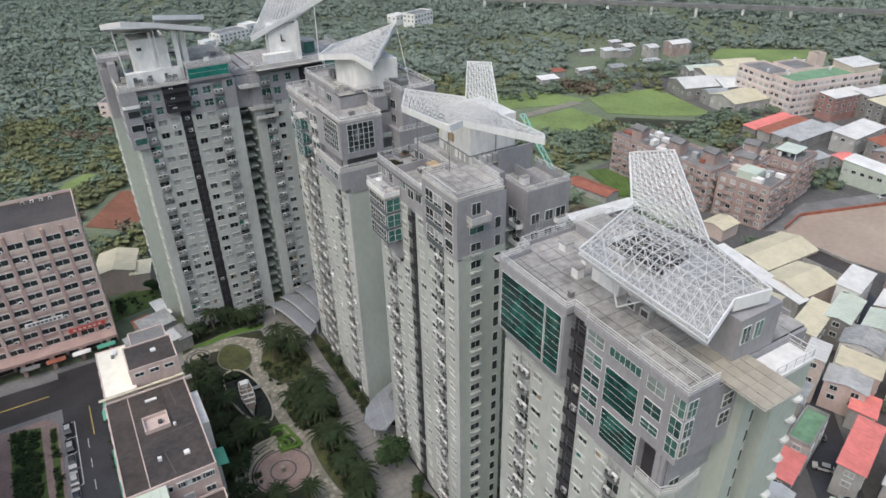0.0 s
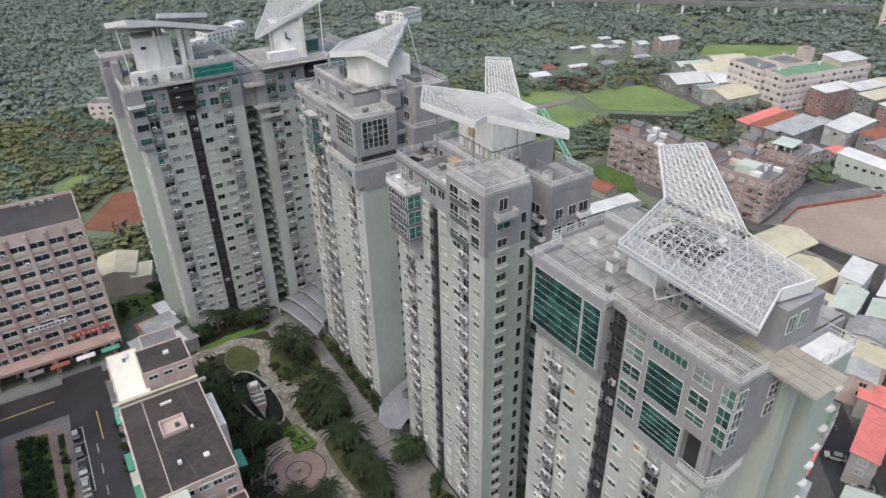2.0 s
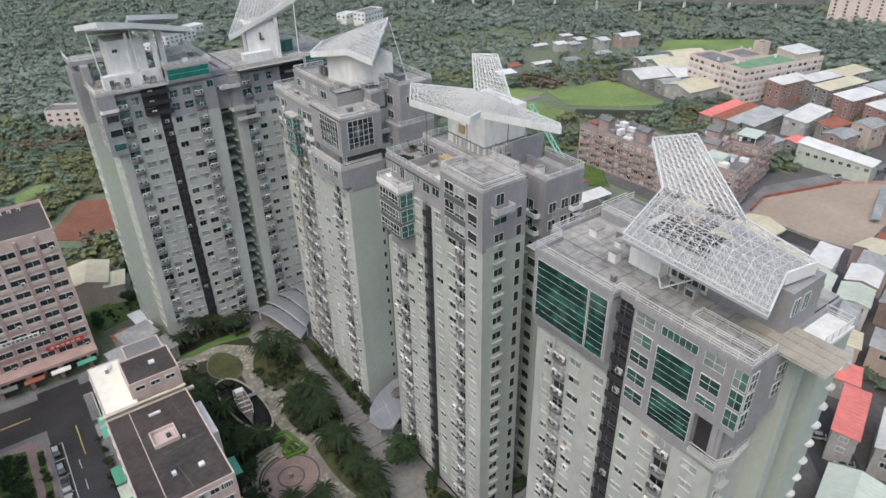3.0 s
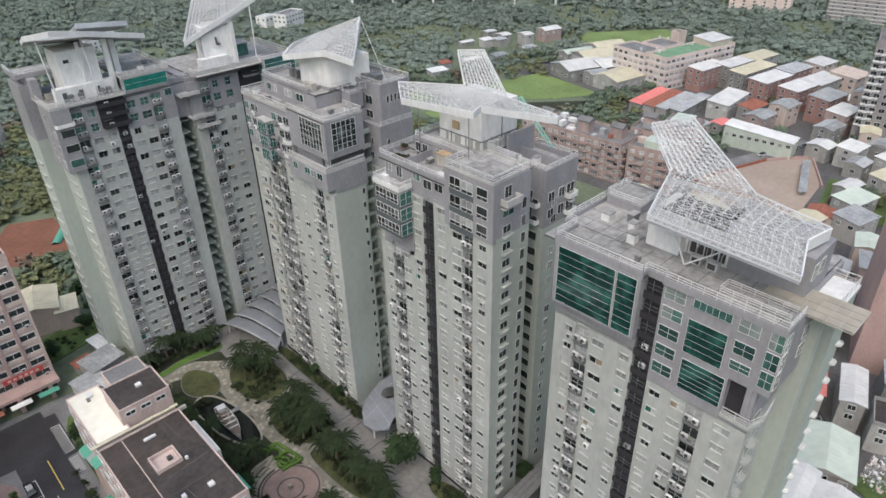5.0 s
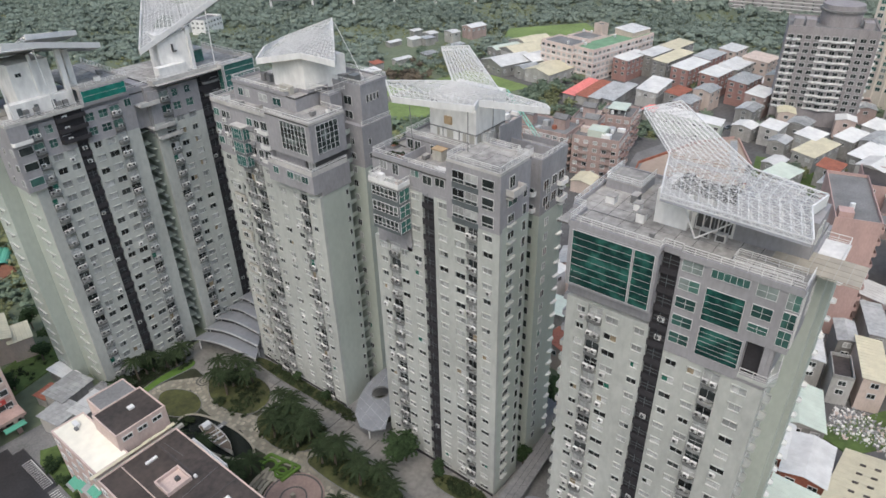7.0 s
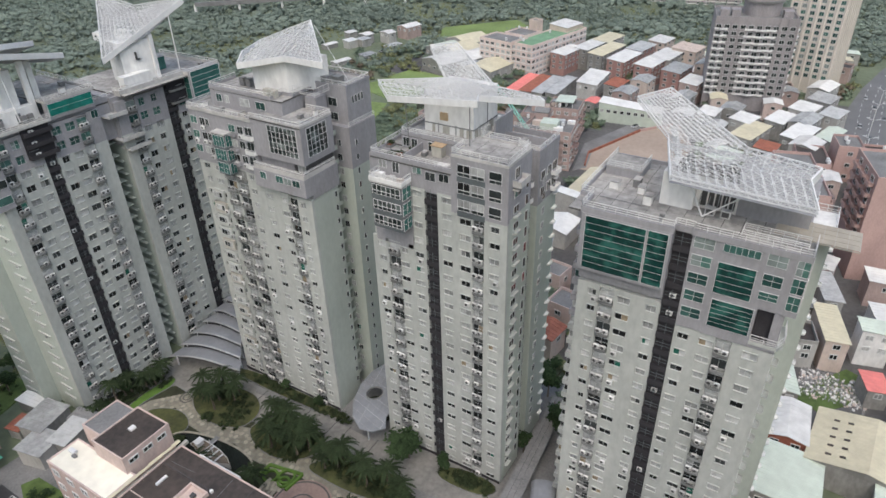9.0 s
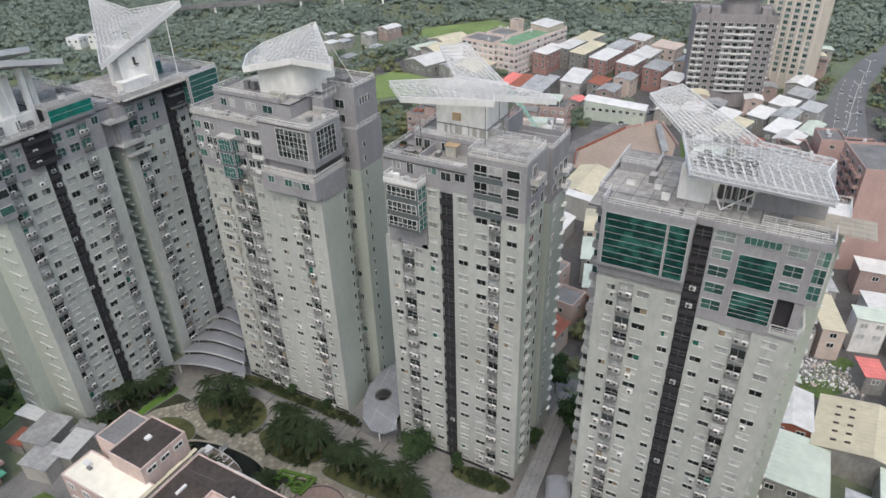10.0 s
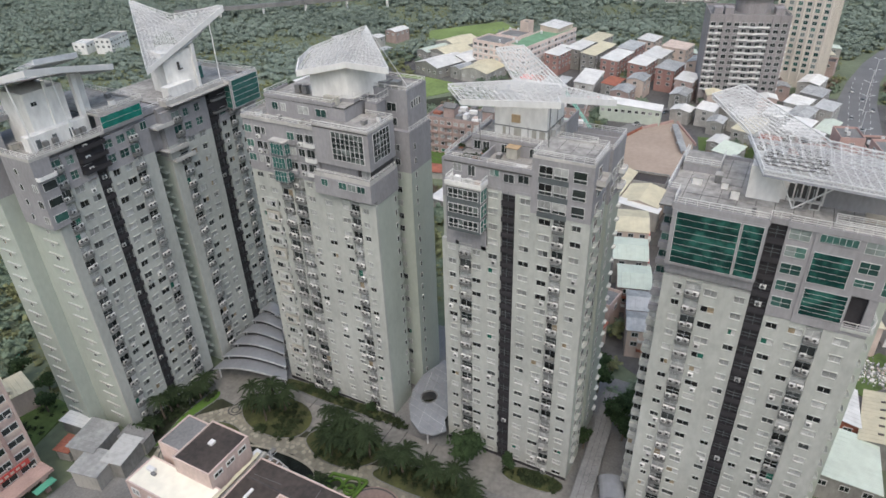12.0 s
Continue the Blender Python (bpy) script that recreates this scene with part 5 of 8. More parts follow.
    part("machine_room", Geo().box(56.9, 57.8, 172.8, 174.0, 71.5, 81.6, PLASTER), t, "stained white plaster machine room")
    g = Geo()
    g.box(53.0, 54.0, 173.4, 174.0, 76.6, 76.8, GRILLESHADE)
    g.box(53.0, 53.2, 173.4, 174.0, 76.8, 78.4, GRILLESHADE)
    part("ladder", g, t)
    m = Geo()
    m.bar((61.6, 170.6, 72.0), (62.0, 171.0, 85.2), 0.14, STEEL)
    part("prop", m, t, "thin white steel prop")
    s = Geo()
    s.box(60.4, 63.4, 178.0, 182.0, 71.5, 74.6, CLEARTEAL)
    s.box(60.1, 63.7, 177.7, 182.3, 74.6, 74.9, COPING)
    part("roof_lounge", s, t, "small green glass roof pavilion")
    E4, E7, E8, E1 = (45.6, 175.2, 78.4), (66.6, 170.4, 88.2), (62.0, 183.0, 87.0), (60.6, 194.6, 88.8)
    lattice(t, E4, (56.2, 172.6, 82.6), (61.4, 182.0, 86.0), (53.2, 185.0, 83.6), 10, 11, hole=(0.55, 0.5, 0.28, 0.3), sheet=True)
    lattice(t, (56.2, 172.6, 82.6), E7, (66.4, 172.4, 88.2), (61.4, 182.0, 86.0), 10, 9, sheet=True)
    lattice(t, (53.2, 185.0, 83.6), (61.4, 182.0, 86.0), (61.2, 193.6, 88.8), E1, 8, 9, sheet=True)
    fascia(t, [E1, E4], 0.8)
    fascia(t, [E4, E7], 1.2, solid=True)
    fascia(t, [E7, (61.4, 182.0, 86.4), E1], 0.6)


def crate(x, y, z, w, d, h, mat, label, name="roof_cabinet", turn=0):
    t = thing(name, label, "cabinet", (x, y, z), turn)
    part("body", Geo().box(-w / 2, w / 2, -d / 2, d / 2, 0.08, h, mat), t, local=True)
    part("lid", Geo().box(-w / 2 - 0.06, w / 2 + 0.06, -d / 2 - 0.06, d / 2 + 0.06, h, h + 0.08, ROOF), t, local=True)
    part("plinth", Geo().box(-w / 2 + 0.1, w / 2 - 0.1, -d / 2 + 0.1, d / 2 - 0.1, 0, 0.08, GRILLESHADE), t, local=True)


def pipe_run(pts, z, label="thin grey water pipe along a tower roof"):
    t = thing("pipe", label, "pipe", (*pts[0], z))
    for a, b in zip(pts, pts[1:]):
        part("length", Geo().bar((*a, z + 0.2), (*b, z + 0.2), 0.06, CONCRETE, 5), t)
        n = max(1, round(math.dist(a, b) / 2))
        for i in range(n):
            p = (a[0] + (b[0] - a[0]) * (i + 0.5) / n, a[1] + (b[1] - a[1]) * (i + 0.5) / n)
            part("bracket", Geo().box(p[0] - 0.1, p[0] + 0.1, p[1] - 0.1, p[1] + 0.1, z, z + 0.2, ROOF), t)


def planter(x, y, z, w, d, label="concrete roof planter full of shrubs"):
    t = thing("planter", label, "planter", (x, y, z))
    part("trough", Geo().box(-w / 2, w / 2, -d / 2, d / 2, 0, 0.5, CONCRETE), t, local=True)
    part("soil", Geo().box(-w / 2 + 0.1, w / 2 - 0.1, -d / 2 + 0.1, d / 2 - 0.1, 0.5, 0.54, SOIL), t, local=True)
    rng, vs, fs, k = random.Random(int(x * 13 + y)), [], [], 0
    for _ in range(int(w * d * 1.6) + 2):
        n, c = 9, Vector((rng.uniform(-w / 2, w / 2) * 0.8, rng.uniform(-d / 2, d / 2) * 0.8, 0.6 + 0.4 * rng.random()))
        for _ in range(40):
            a = Vector((rng.gauss(0, 1), rng.gauss(0, 1), rng.gauss(0, 0.8))).normalized()
            b = a.cross(Vector((rng.gauss(0, 1), rng.gauss(0, 1), rng.gauss(0, 1)))).normalized()
            p = c + a * 0.35 * rng.random()
            vs += [p + b * 0.14, p + a * 0.16, p - b * 0.14]
            fs.append((k, k + 1, k + 2))
            k += 3
    part("shrub", Geo().add(vs, fs, PALMLEAF), t, "small green shrubs", local=True)


tower_a(), tower_b(), tower_c(), tower_d(), tower_e()
for x, y, z, w, d, h, mat, label in ((56.0, 56.8, 70.5, 1.6, 1.0, 1.3, CONCRETE, "grey concrete box on the roof"), (47.0, 50.4, 70.5, 0.6, 0.6, 0.9, CONCRETE, "small concrete vent box on the roof"),
                                     (47.0, 145.8, 71.9, 1.3, 0.9, 1.0, PLASTER, "white roof cabinet by the parapet"), (46.6, 140.0, 71.9, 0.8, 0.8, 0.9, CONCRETE, "grey vent box by the parapet"), (46.8, 134.6, 71.9, 1.4, 0.7, 0.8, BEIGE, "beige storage chest on the terrace"), (49.2, 121.0, 72.8, 1.1, 0.8, 0.9, CONCRETE, "small grey concrete vent box"), (51.8, 119.4, 72.8, 0.7, 0.7, 1.1, PLASTER, "small white roof vent box"),
                                     (49.6, 92.8, 70.7, 1.2, 0.8, 0.8, CONCRETE, "grey concrete box on the terrace"), (61.2, 79.0, 70.9, 1.4, 1.0, 1.4, PLASTER, "white metal roof cabinet"),
                                     (33.0, 172.0, 74.9, 1.2, 0.8, 1.1, PLASTER, "white metal roof cabinet"), (36.0, 177.0, 74.9, 1.0, 1.0, 0.9, CONCRETE, "grey vent box on the roof"), (14.0, 177.0, 71.5, 1.4, 1.0, 1.2, BEIGE, "beige metal roof cabinet"), (46.6, 171.2, 71.6, 1.1, 0.8, 1.0, PLASTER, "white metal roof cabinet"), (67.6, 170.2, 71.6, 1.0, 0.8, 1.2, CONCRETE, "grey vent box on the roof")):
    crate(x, y, z, w, d, h, mat, label)
for pts, z in (([(46.0, 60.4), (46.0, 50.0)], 70.5), ([(49.5, 60.6), (49.5, 54.4), (52, 54.4)], 70.5), ([(46.2, 83.6), (46.2, 75.4), (53, 75.4)], 74.15), ([(46.4, 147.6), (46.4, 132.4)], 71.85), ([(46.2, 129.4), (46.2, 119.0), (52.6, 119.0)], 72.8), ([(29, 170.6), (37.4, 170.6), (37.4, 180)], 74.85), ([(46, 170.4), (60, 170.4)], 71.6)):
    pipe_run(pts, z)
for x, y, z, w, d in ((46.9, 97.0, 70.7, 2.2, 4.2), (49.8, 95.6, 70.7, 2.0, 1.2), (50.4, 100.6, 70.7, 1.8, 1.0)):
    planter(x, y, z, w, d)

# ---- ground, roads, garden ----
SHEETS = []
def sheet(name, poly, z, mat, label, category, base=-0.4):
    g = Geo()
    SHEETS.append(name)
    g.prism([tuple(p) for p in poly], base, z + 0.006 * len(SHEETS), mat)
    return setting(name, g, label, category)


g = Geo()
N = 44
def rise(x, y):
    r = math.hypot(x - 40, y - 40)
    return -1.0 + max(0.0, r - 900) * 0.12 + (0.0 if r < 900 else 8 * noise.noise((x / 300, y / 300, 0)))
gx = [-1400 + 3600 * i / N for i in range(N + 1)]
gy = [-1400 + 3800 * i / N for i in range(N + 1)]
g.add([(x, y, rise(x, y) + 0.98) for x in gx for y in gy], [(i * (N + 1) + j, (i + 1) * (N + 1) + j, (i + 1) * (N + 1) + j + 1, i * (N + 1) + j + 1) for i in range(N) for j in range(N)], GROUND)
setting("ground", g, "scrubby green ground reaching to distant hills", "ground")

sheet("pavement", [(-75, 40), (9, 40), (9, 172), (-75, 176)], 0.04, CONCRETE, "grey concrete pavement round the low houses", "pavement")
sheet("pavement_2", [(9, 55), (82, 55), (82, 169), (30, 169), (9, 160)], 0.03, CONCRETE, "concrete base of the apartment estate", "pavement")
sheet("town_ground", [(70, -120), (330, -120), (345, 120), (262, 128), (236, 124), (205, 122), (160, 150), (112, 120), (84, 66)], 0.02, TOWN, "worn concrete and asphalt ground between houses", "ground")
sheet("town_ground_2", [(188, 118), (250, 122), (255, 160), (230, 200), (186, 196)], 0.02, TOWN, "worn yard ground round brick flats", "ground")
sheet("town_ground_3", [(262, 90), (400, 90), (400, 290), (285, 275), (272, 195), (250, 150)], 0.03, TOWN, "worn ground between workshops and houses", "ground")
sheet("road", [(-21.5, 40), (-11.8, 40), (-11.8, 171), (-21.5, 171)], 0.06, ASPHALT, "damp dark asphalt side street", "road")
sheet("road_2", [(-110, 155.5), (-21.5, 155.5), (-12, 151), (-9.4, 151), (-9.4, 168), (-110, 171)], 0.06, ASPHALT, "damp dark asphalt street", "road")
sheet("road_3", [(258, 8), (296, 9.5), (337, 11), (378, 8.8), (427, 0.5), (465, -11), (700, -90), (700, -68), (465, 3), (416, 17), (372, 25), (330, 29.5), (291, 28.5), (258, 26)], 0.12, GREYROAD, "wide grey asphalt avenue", "road")
sheet("road_4", [(108, 36), (120, 35), (150, 66), (192, 74), (196, 80), (146, 74), (126, 56)], 0.10, ASPHALT, "narrow asphalt lane between houses", "road")
sheet("road_5", [(202, 121), (232, 127), (292, 108), (292, 103), (258, 112), (226, 121), (208, 117)], 0.10, CONCRETE, "pale concrete lane beside the dirt lot", "road")
sheet("dirt_lot", [(205, 119), (222, 122), (259, 110), (275, 98), (258, 88), (247, 84), (211, 80), (207, 98)], 0.08, DIRT, "bare brown dirt lot", "ground")
for name, poly, mat, label in (
        ("field_1", [(195, 312), (236, 292), (248, 268), (238, 266), (205, 278), (180, 300)], FIELD, "bright green grass field"),
        ("field_2", [(250, 270), (294, 262), (285, 212), (262, 226), (242, 245)], FIELD, "bright green grass field"),
        ("field_3", [(199, 261), (231, 262), (235, 239), (216, 231), (194, 238)], FIELD, "bright green grass field"),
        ("field_4", [(200, 268), (240, 270), (242, 264), (200, 263)], GROUT, "bare brown field strip"),
        ("field_5", [(229, 230), (241, 238), (284, 199), (270, 190), (250, 198)], BEDS, "dark tilled paddy"),
        ("field_6", [(184, 196), (203, 188), (184, 164), (178, 170)], LAWN, "rows of vegetable beds"),
        ("field_7", [(-6, 258), (10, 284), (24, 278), (24, 250), (8, 246)], SOIL, "red tilled soil plot"),
        ("field_8", [(-22, 296), (0, 312), (6, 304), (-14, 290)], FIELD, "terraced vegetable plot"),
        ("field_9", [(365, 290), (395, 300), (440, 262), (420, 240), (385, 262)], FIELD, "pale green field"),
        ("field_10", [(-12, 186), (12, 192), (12, 205), (-4, 200)], LAWN, "weedy green yard"),
        ("field_11", [(228, 78), (258, 84), (262, 62), (240, 50), (226, 60)], LAWN, "weedy grass patch beside the lot"),
        ("field_12", [(105, 26), (122, 14), (118, 4), (102, 18)], LAWN, "weedy patch of waste ground")):
    sheet(name, poly, 0.14, mat, label, "field")

# crop rows
rows_of = Geo()
for k in range(11):
    a, b = Vector((184.5, 194.6)).lerp(Vector((203, 187.5)), k / 10), Vector((179.2, 169.6)).lerp(Vector((184, 165)), k / 10)
    rows_of.bar((a.x, a.y, 0.25), (b.x, b.y, 0.25), 0.38, BRIGHTLAWN if k % 2 else LAWN, 5)
tagged(new("crop_rows", rows_of.mesh("crop_rows")), "rows of leafy vegetables in a plot", "crops", "", "stuff")

# road paint
paint = Geo()
for y in (124, 131, 138):
    paint.box(-17.1, -16.95, y, y + 3.2, 0.08, 0.115, LINE)
paint.box(-15.6, -15.4, 142, 153, 0.08, 0.115, YLINE)
paint.box(-45, -24, 162.2, 162.45, 0.08, 0.115, YLINE)
for y in [127 + 5.5 * i for i in range(5)]:
    paint.box(-21.4, -19.2, y, y + 0.12, 0.08, 0.115, LINE)
paint.box(-19.3, -19.15, 127, 149, 0.08, 0.115, LINE)
for i in range(15):
    paint.box(-11.9, -9.9, 152.5 + i * 0.75, 152.66 + i * 0.75, 0.08, 0.115, LINE)
paint.box(-9.95, -9.8, 152.5, 163.2, 0.08, 0.115, LINE)
for i in range(8):
    paint.box(-11.9, -9.9, 144.6 + i * 0.75, 144.76 + i * 0.75, 0.08, 0.115, LINE)
for k in range(14):
    x0 = 262 + 9 * k
    for s in (0.25, 0.5, 0.75):
        y = 9.5 + 18.5 * s - max(0, x0 - 335) ** 2 * 0.0012
        paint.box(x0, x0 + 4, y - 0.09, y + 0.09, 0.12, 0.18, LINE)
setting("road_marking", paint, "white and yellow road paint", "road marking")
isl = Geo()
isl.prism([(-36, 112), (-22.6, 112), (-22.6, 150), (-25, 153.5), (-36, 153.5)], 0.04, 0.2, ROSEPAVE)
setting("pavement_3", isl, "rose-paved pocket park with kerb", "pavement")
for poly in ([(-32.5, 119), (-26, 119), (-26.5, 151), (-33, 152.5)], [(-24.6, 115), (-23.2, 115), (-23.2, 149), (-24.6, 149)]):
    h = Geo()
    h.prism(poly, 0.2, 0.35, LAWN)
    setting("lawn", h, "small planted bed", "lawn")

h = Geo()
h.prism([(-9.2, 138.5), (-4.6, 138.5), (-3.6, 150), (-4.2, 162.5), (-7.4, 164), (-9.2, 160)], 0.04, 0.34, LAWN)
setting("lawn", h, "planted strip between street and huts", "lawn")

# estate garden
def smooth(poly, turns=2):
    """Corners cut off twice, so that a bed has a soft outline."""
    for _ in range(turns):
        poly = [q for a, b in zip(poly, poly[1:] + poly[:1]) for q in ((0.75 * a[0] + 0.25 * b[0], 0.75 * a[1] + 0.25 * b[1]), (0.25 * a[0] + 0.75 * b[0], 0.25 * a[1] + 0.75 * b[1]))]
    return poly


bed = Geo()
bed.prism([(9, 95), (32, 84), (36, 95), (36, 110), (33, 126), (30, 145), (31, 160), (22, 168), (10, 166), (7.5, 150), (7.5, 110)], 0.03, 0.16, BEDS)
setting("planting_bed", bed, "dark planted beds of the estate garden", "planting bed")
drive = Geo()
drive.prism([(31, 161), (31.8, 144), (34.8, 126.5), (34.4, 116.3), (36.8, 103.4), (35, 95), (35.5, 86), (40, 70), (46, 70), (46.5, 89), (43.4, 99.3), (41.6, 104.4), (42.1, 114.9), (41.8, 125.8), (39.4, 139.9), (44, 146), (46, 160), (44, 168), (36, 168)], 0.03, 0.2, WETPAVE)
setting("driveway", drive, "wet grey concrete driveway through the estate", "driveway")
joints = Geo()
for y in (98, 104, 112, 116, 124, 131, 138):
    joints.box(34.6, 42.4, y - 0.12, y + 0.12, 0.2, 0.206, JOINT)
setting("drainage_joint", joints, "dark drainage joints across the driveway", "joint")

stones = random.Random(3)
def flag_path(centre, width, name, label):
    """A winding path of irregular flagstones, each a raised piece."""
    base = Geo()
    pts = [Vector((*p, 0)) for p in centre]
    left, right = [], []
    for i, p in enumerate(pts):
        d = (pts[min(i + 1, len(pts) - 1)] - pts[max(i - 1, 0)]).normalized()
        n = Vector((-d.y, d.x, 0)) * width / 2
        left.append((p + n)[:2]), right.append((p - n)[:2])
    base.prism(left + right[::-1], 0.1, 0.19, GROUT)
    path = setting(name, base, label, "path")
    kinds = []
    for k in range(6):
        q = Geo()
        n = stones.choice((5, 6, 7))
        q.prism([(0.62 * (0.8 + 0.35 * stones.random()) * math.cos(2 * math.pi * i / n), 0.55 * (0.8 + 0.35 * stones.random()) * math.sin(2 * math.pi * i / n)) for i in range(n)], 0, 0.05, STONE)
        kinds.append(q.mesh("flagstone"))
    for a, b in zip(pts, pts[1:]):
        d = b - a
        n = Vector((-d.y, d.x, 0)).normalized()
        for i in range(int(d.length / 1.25)):
            for j in range(int(width / 1.25)):
                p = a + d * ((i + 0.5 + 0.25 * (j % 2)) * 1.25 / d.length) + n * ((j + 0.5) * 1.25 - int(width / 1.25) * 0.625)
                o = new("flagstone", stones.choice(kinds))
                o.parent = path
                o.matrix_basis = pose(p.x, p.y, 0.17, 0, 0, 360 * stones.random())


def disc(geo, cx, cy, r0, r1, z0, z1, mat, n=40, a0=0.0, a1=2 * math.pi):
    steps = [a0 + (a1 - a0) * i / n for i in range(n + 1)]
    for a, b in zip(steps, steps[1:]):
        geo.prism([(cx + r0 * math.cos(a), cy + r0 * math.sin(a)), (cx + r1 * math.cos(a), cy + r1 * math.sin(a)), (cx + r1 * math.cos(b), cy + r1 * math.sin(b)), (cx + r0 * math.cos(b), cy + r0 * math.sin(b))], z0, z1, mat)


OVALS = [
    [(10.5, 163.0), (17.0, 163.4), (22.0, 164.6), (27.0, 164.4), (31.0, 163.9), (33.2, 162.2), (30.6, 160.6), (26.0, 161.6), (21.0, 162.2), (15, 160.8)],
    [(19.6, 158.9), (22.8, 158.2), (25.6, 152.6), (24.9, 147.9), (22.3, 145.2), (19.2, 146.3), (16.5, 150.3), (16.9, 154.9)],
    [(29.0, 151.6), (32.3, 154.3), (36.2, 152.3), (38.6, 146.1), (38.9, 139.2), (36.1, 134.9), (32.5, 133.6), (28.5, 134.7), (26.4, 140.8), (26.6, 147.0)],
    [(30.2, 132.9), (33.7, 131.6), (39.0, 125.9), (38.0, 117.8), (34.4, 113.2), (29.9, 114.4), (26.4, 119.2), (26.1, 125.4), (27.9, 130.5)],
    [(27.6, 113.6), (31.4, 111.6), (34.4, 104.8), (36.6, 95.0), (33.6, 88.6), (29.0, 91.0), (27.4, 100.0), (27.2, 107.0)]]
for poly, mat, label in (
        (OVALS[0], BRIGHTLAWN, "curved strip of bright green lawn"),
        (OVALS[1], OVAL, "rounded brownish lawn with low hedge"),
        (OVALS[2], OVAL, "rounded brownish lawn under a palm clump"),
        (OVALS[3], OVAL, "rounded brownish lawn under a palm clump"),
        (OVALS[4], OVAL, "rounded brownish lawn under a palm clump"),
        ([(42.2, 150.6), (45.2, 149.4), (45.3, 130.1), (45.3, 116.8), (43.5, 112.9), (42.4, 118.6), (42.1, 127.8), (41.7, 138.5)], OVAL, "shrub bed along the tower foot"),
        ([(39.8, 88.0), (44.9, 86.0), (45.2, 73.6), (40.4, 74.6)], OVAL, "shrub bed along the tower foot")):
    q = Geo()
    q.prism(smooth(poly), 0.1, 0.34, mat)
    setting("lawn", q, label, "lawn")
    q = Geo()
    edge_line = smooth(poly)
    parapet(q, edge_line + edge_line[:1], 0.1, 0.4, CONCRETE, 0.14)
    setting("kerb", q, "low pale stone kerb round a planted bed", "kerb")

pond = thing("pond", "dark almond-shaped pond with a stone kerb", "pond", (20, 134, 0))
rim = [(16.0 + 0, 146.0), (18.6, 147.4), (21.4, 145.4), (23.4, 139), (24.2, 131), (23.2, 124.6), (20.6, 123.0), (17.6, 127), (16.0, 133), (15.4, 140)]
q = Geo()
q.prism(rim, 0.1, 0.26, WATER)
part("water", q, pond, "still dark water")
rim = smooth(rim)
q = Geo()
parapet(q, rim + rim[:1], 0.1, 0.5, STONE, 0.45)
part("kerb", q, pond, "pale stone kerb")
ship = thing("boat", "white model sailing boat moored in the pond", "boat", (19.5, 133.6, 0.2), 175.4)
q = Geo()
prof = [(-6.2, 1.3, 1.5), (-3.0, 1.65, 1.3), (0.7, 1.65, 1.3), (3.8, 1.1, 1.45), (6.4, 0.06, 1.9)]
vv = []
for x, w, z in prof:
    vv += [(w, x, z), (w * 0.55, x, 0.0), (-w * 0.55, x, 0.0), (-w, x, z)]
vv = [(a, b, c) for a, b, c in vv]
ff = [(4 * i + j, 4 * i + j + 1, 4 * i + j + 5, 4 * i + j + 4) for i in range(4) for j in range(3)] + [(0, 3, 2, 1)]
q.add(vv, ff, PLASTER)
part("hull", q, ship, "white hull", local=True)
q = Geo()
q.add([(w * 0.9, x, z - 0.25) for x, w, z in prof] + [(-w * 0.9, x, z - 0.25) for x, w, z in prof], [(i, i + 1, 6 + i, 5 + i) for i in range(4)], BARK)
part("deck", q, ship, "dark planked deck", local=True)
q = Geo()
q.box(-0.8, 0.8, -5.2, -3.9, 1.1, 2.2, PLASTER)
q.box(-1.0, 1.0, -5.4, -3.7, 2.2, 2.35, STEEL)
part("cabin", q, ship, "white cabin at the stern", local=True)
for y0 in (-1.2, 0.6, 2.4):
    part("thwart", Geo().box(-1.35 + 0.1 * y0, 1.35 - 0.1 * y0, y0 - 0.15, y0 + 0.15, 1.1, 1.35, PLASTER), ship, "white cross bench", local=True)
jetty = thing("jetty", "narrow grey jetty from the pond kerb", "jetty", (22.4, 136.8, 0))
part("deck", Geo().box(-1.9, 1.6, -0.6, 0.6, 0.55, 0.7, CONCRETE), jetty, local=True)
for x0 in (-1.6, 1.2):
    part("post", Geo().bar((x0, 0, 0.1), (x0, 0, 0.56), 0.12, CONCRETE, 6), jetty, local=True)
q = Geo()
q.bar((0, 0.4, 1), (0, 0.4, 5.6), 0.1, STEEL, 6)
q.bar((-1.7, 0.4, 4.0), (1.7, 0.4, 4.0), 0.07, STEEL, 6)
part("mast", q, ship, local=True)

plaza = thing("plaza", "round paved plaza with dark rings and steps", "plaza", (19.6, 107.5, 0))
q = Geo()
disc(q, 19.6, 107.5, 0.0, 6.6, 0.05, 0.24, ROSEPAVE)
part("paving", q, plaza)
for r in (2.6, 5.9):
    q = Geo()
    disc(q, 19.6, 107.5, r, r + 0.35, 0.2, 0.27, JOINT)
    part("ring", q, plaza, "dark stone ring")
for i in range(4):
    q = Geo()
    disc(q, 19.6, 107.5, 7.0 + i * 0.9, 7.7 + i * 0.9, 0.1, 0.35 + 0.18 * i, STONE, 24, radians(80), radians(200))
    part("step", q, plaza, "curved stone step")
q = Geo()
q.box(19.2, 20.0, 107.1, 107.9, 0.24, 1.4, STONE)
part("pedestal", q, plaza)
st = thing("stair", "short flight of pale garden steps", "stair", (20.3, 115.6, 0), 30)
for i in range(6):
    q = Geo()
    q.box(-1.2, 1.2, -1.5 + i * 0.5, -1.0 + i * 0.5, 0.1, 0.25 + 0.12 * i, STONE)
    part("step", q, st, local=True)
par = thing("parterre", "clipped bright green hedge scrolls round a bed", "hedge", (23, 116.5, 0))
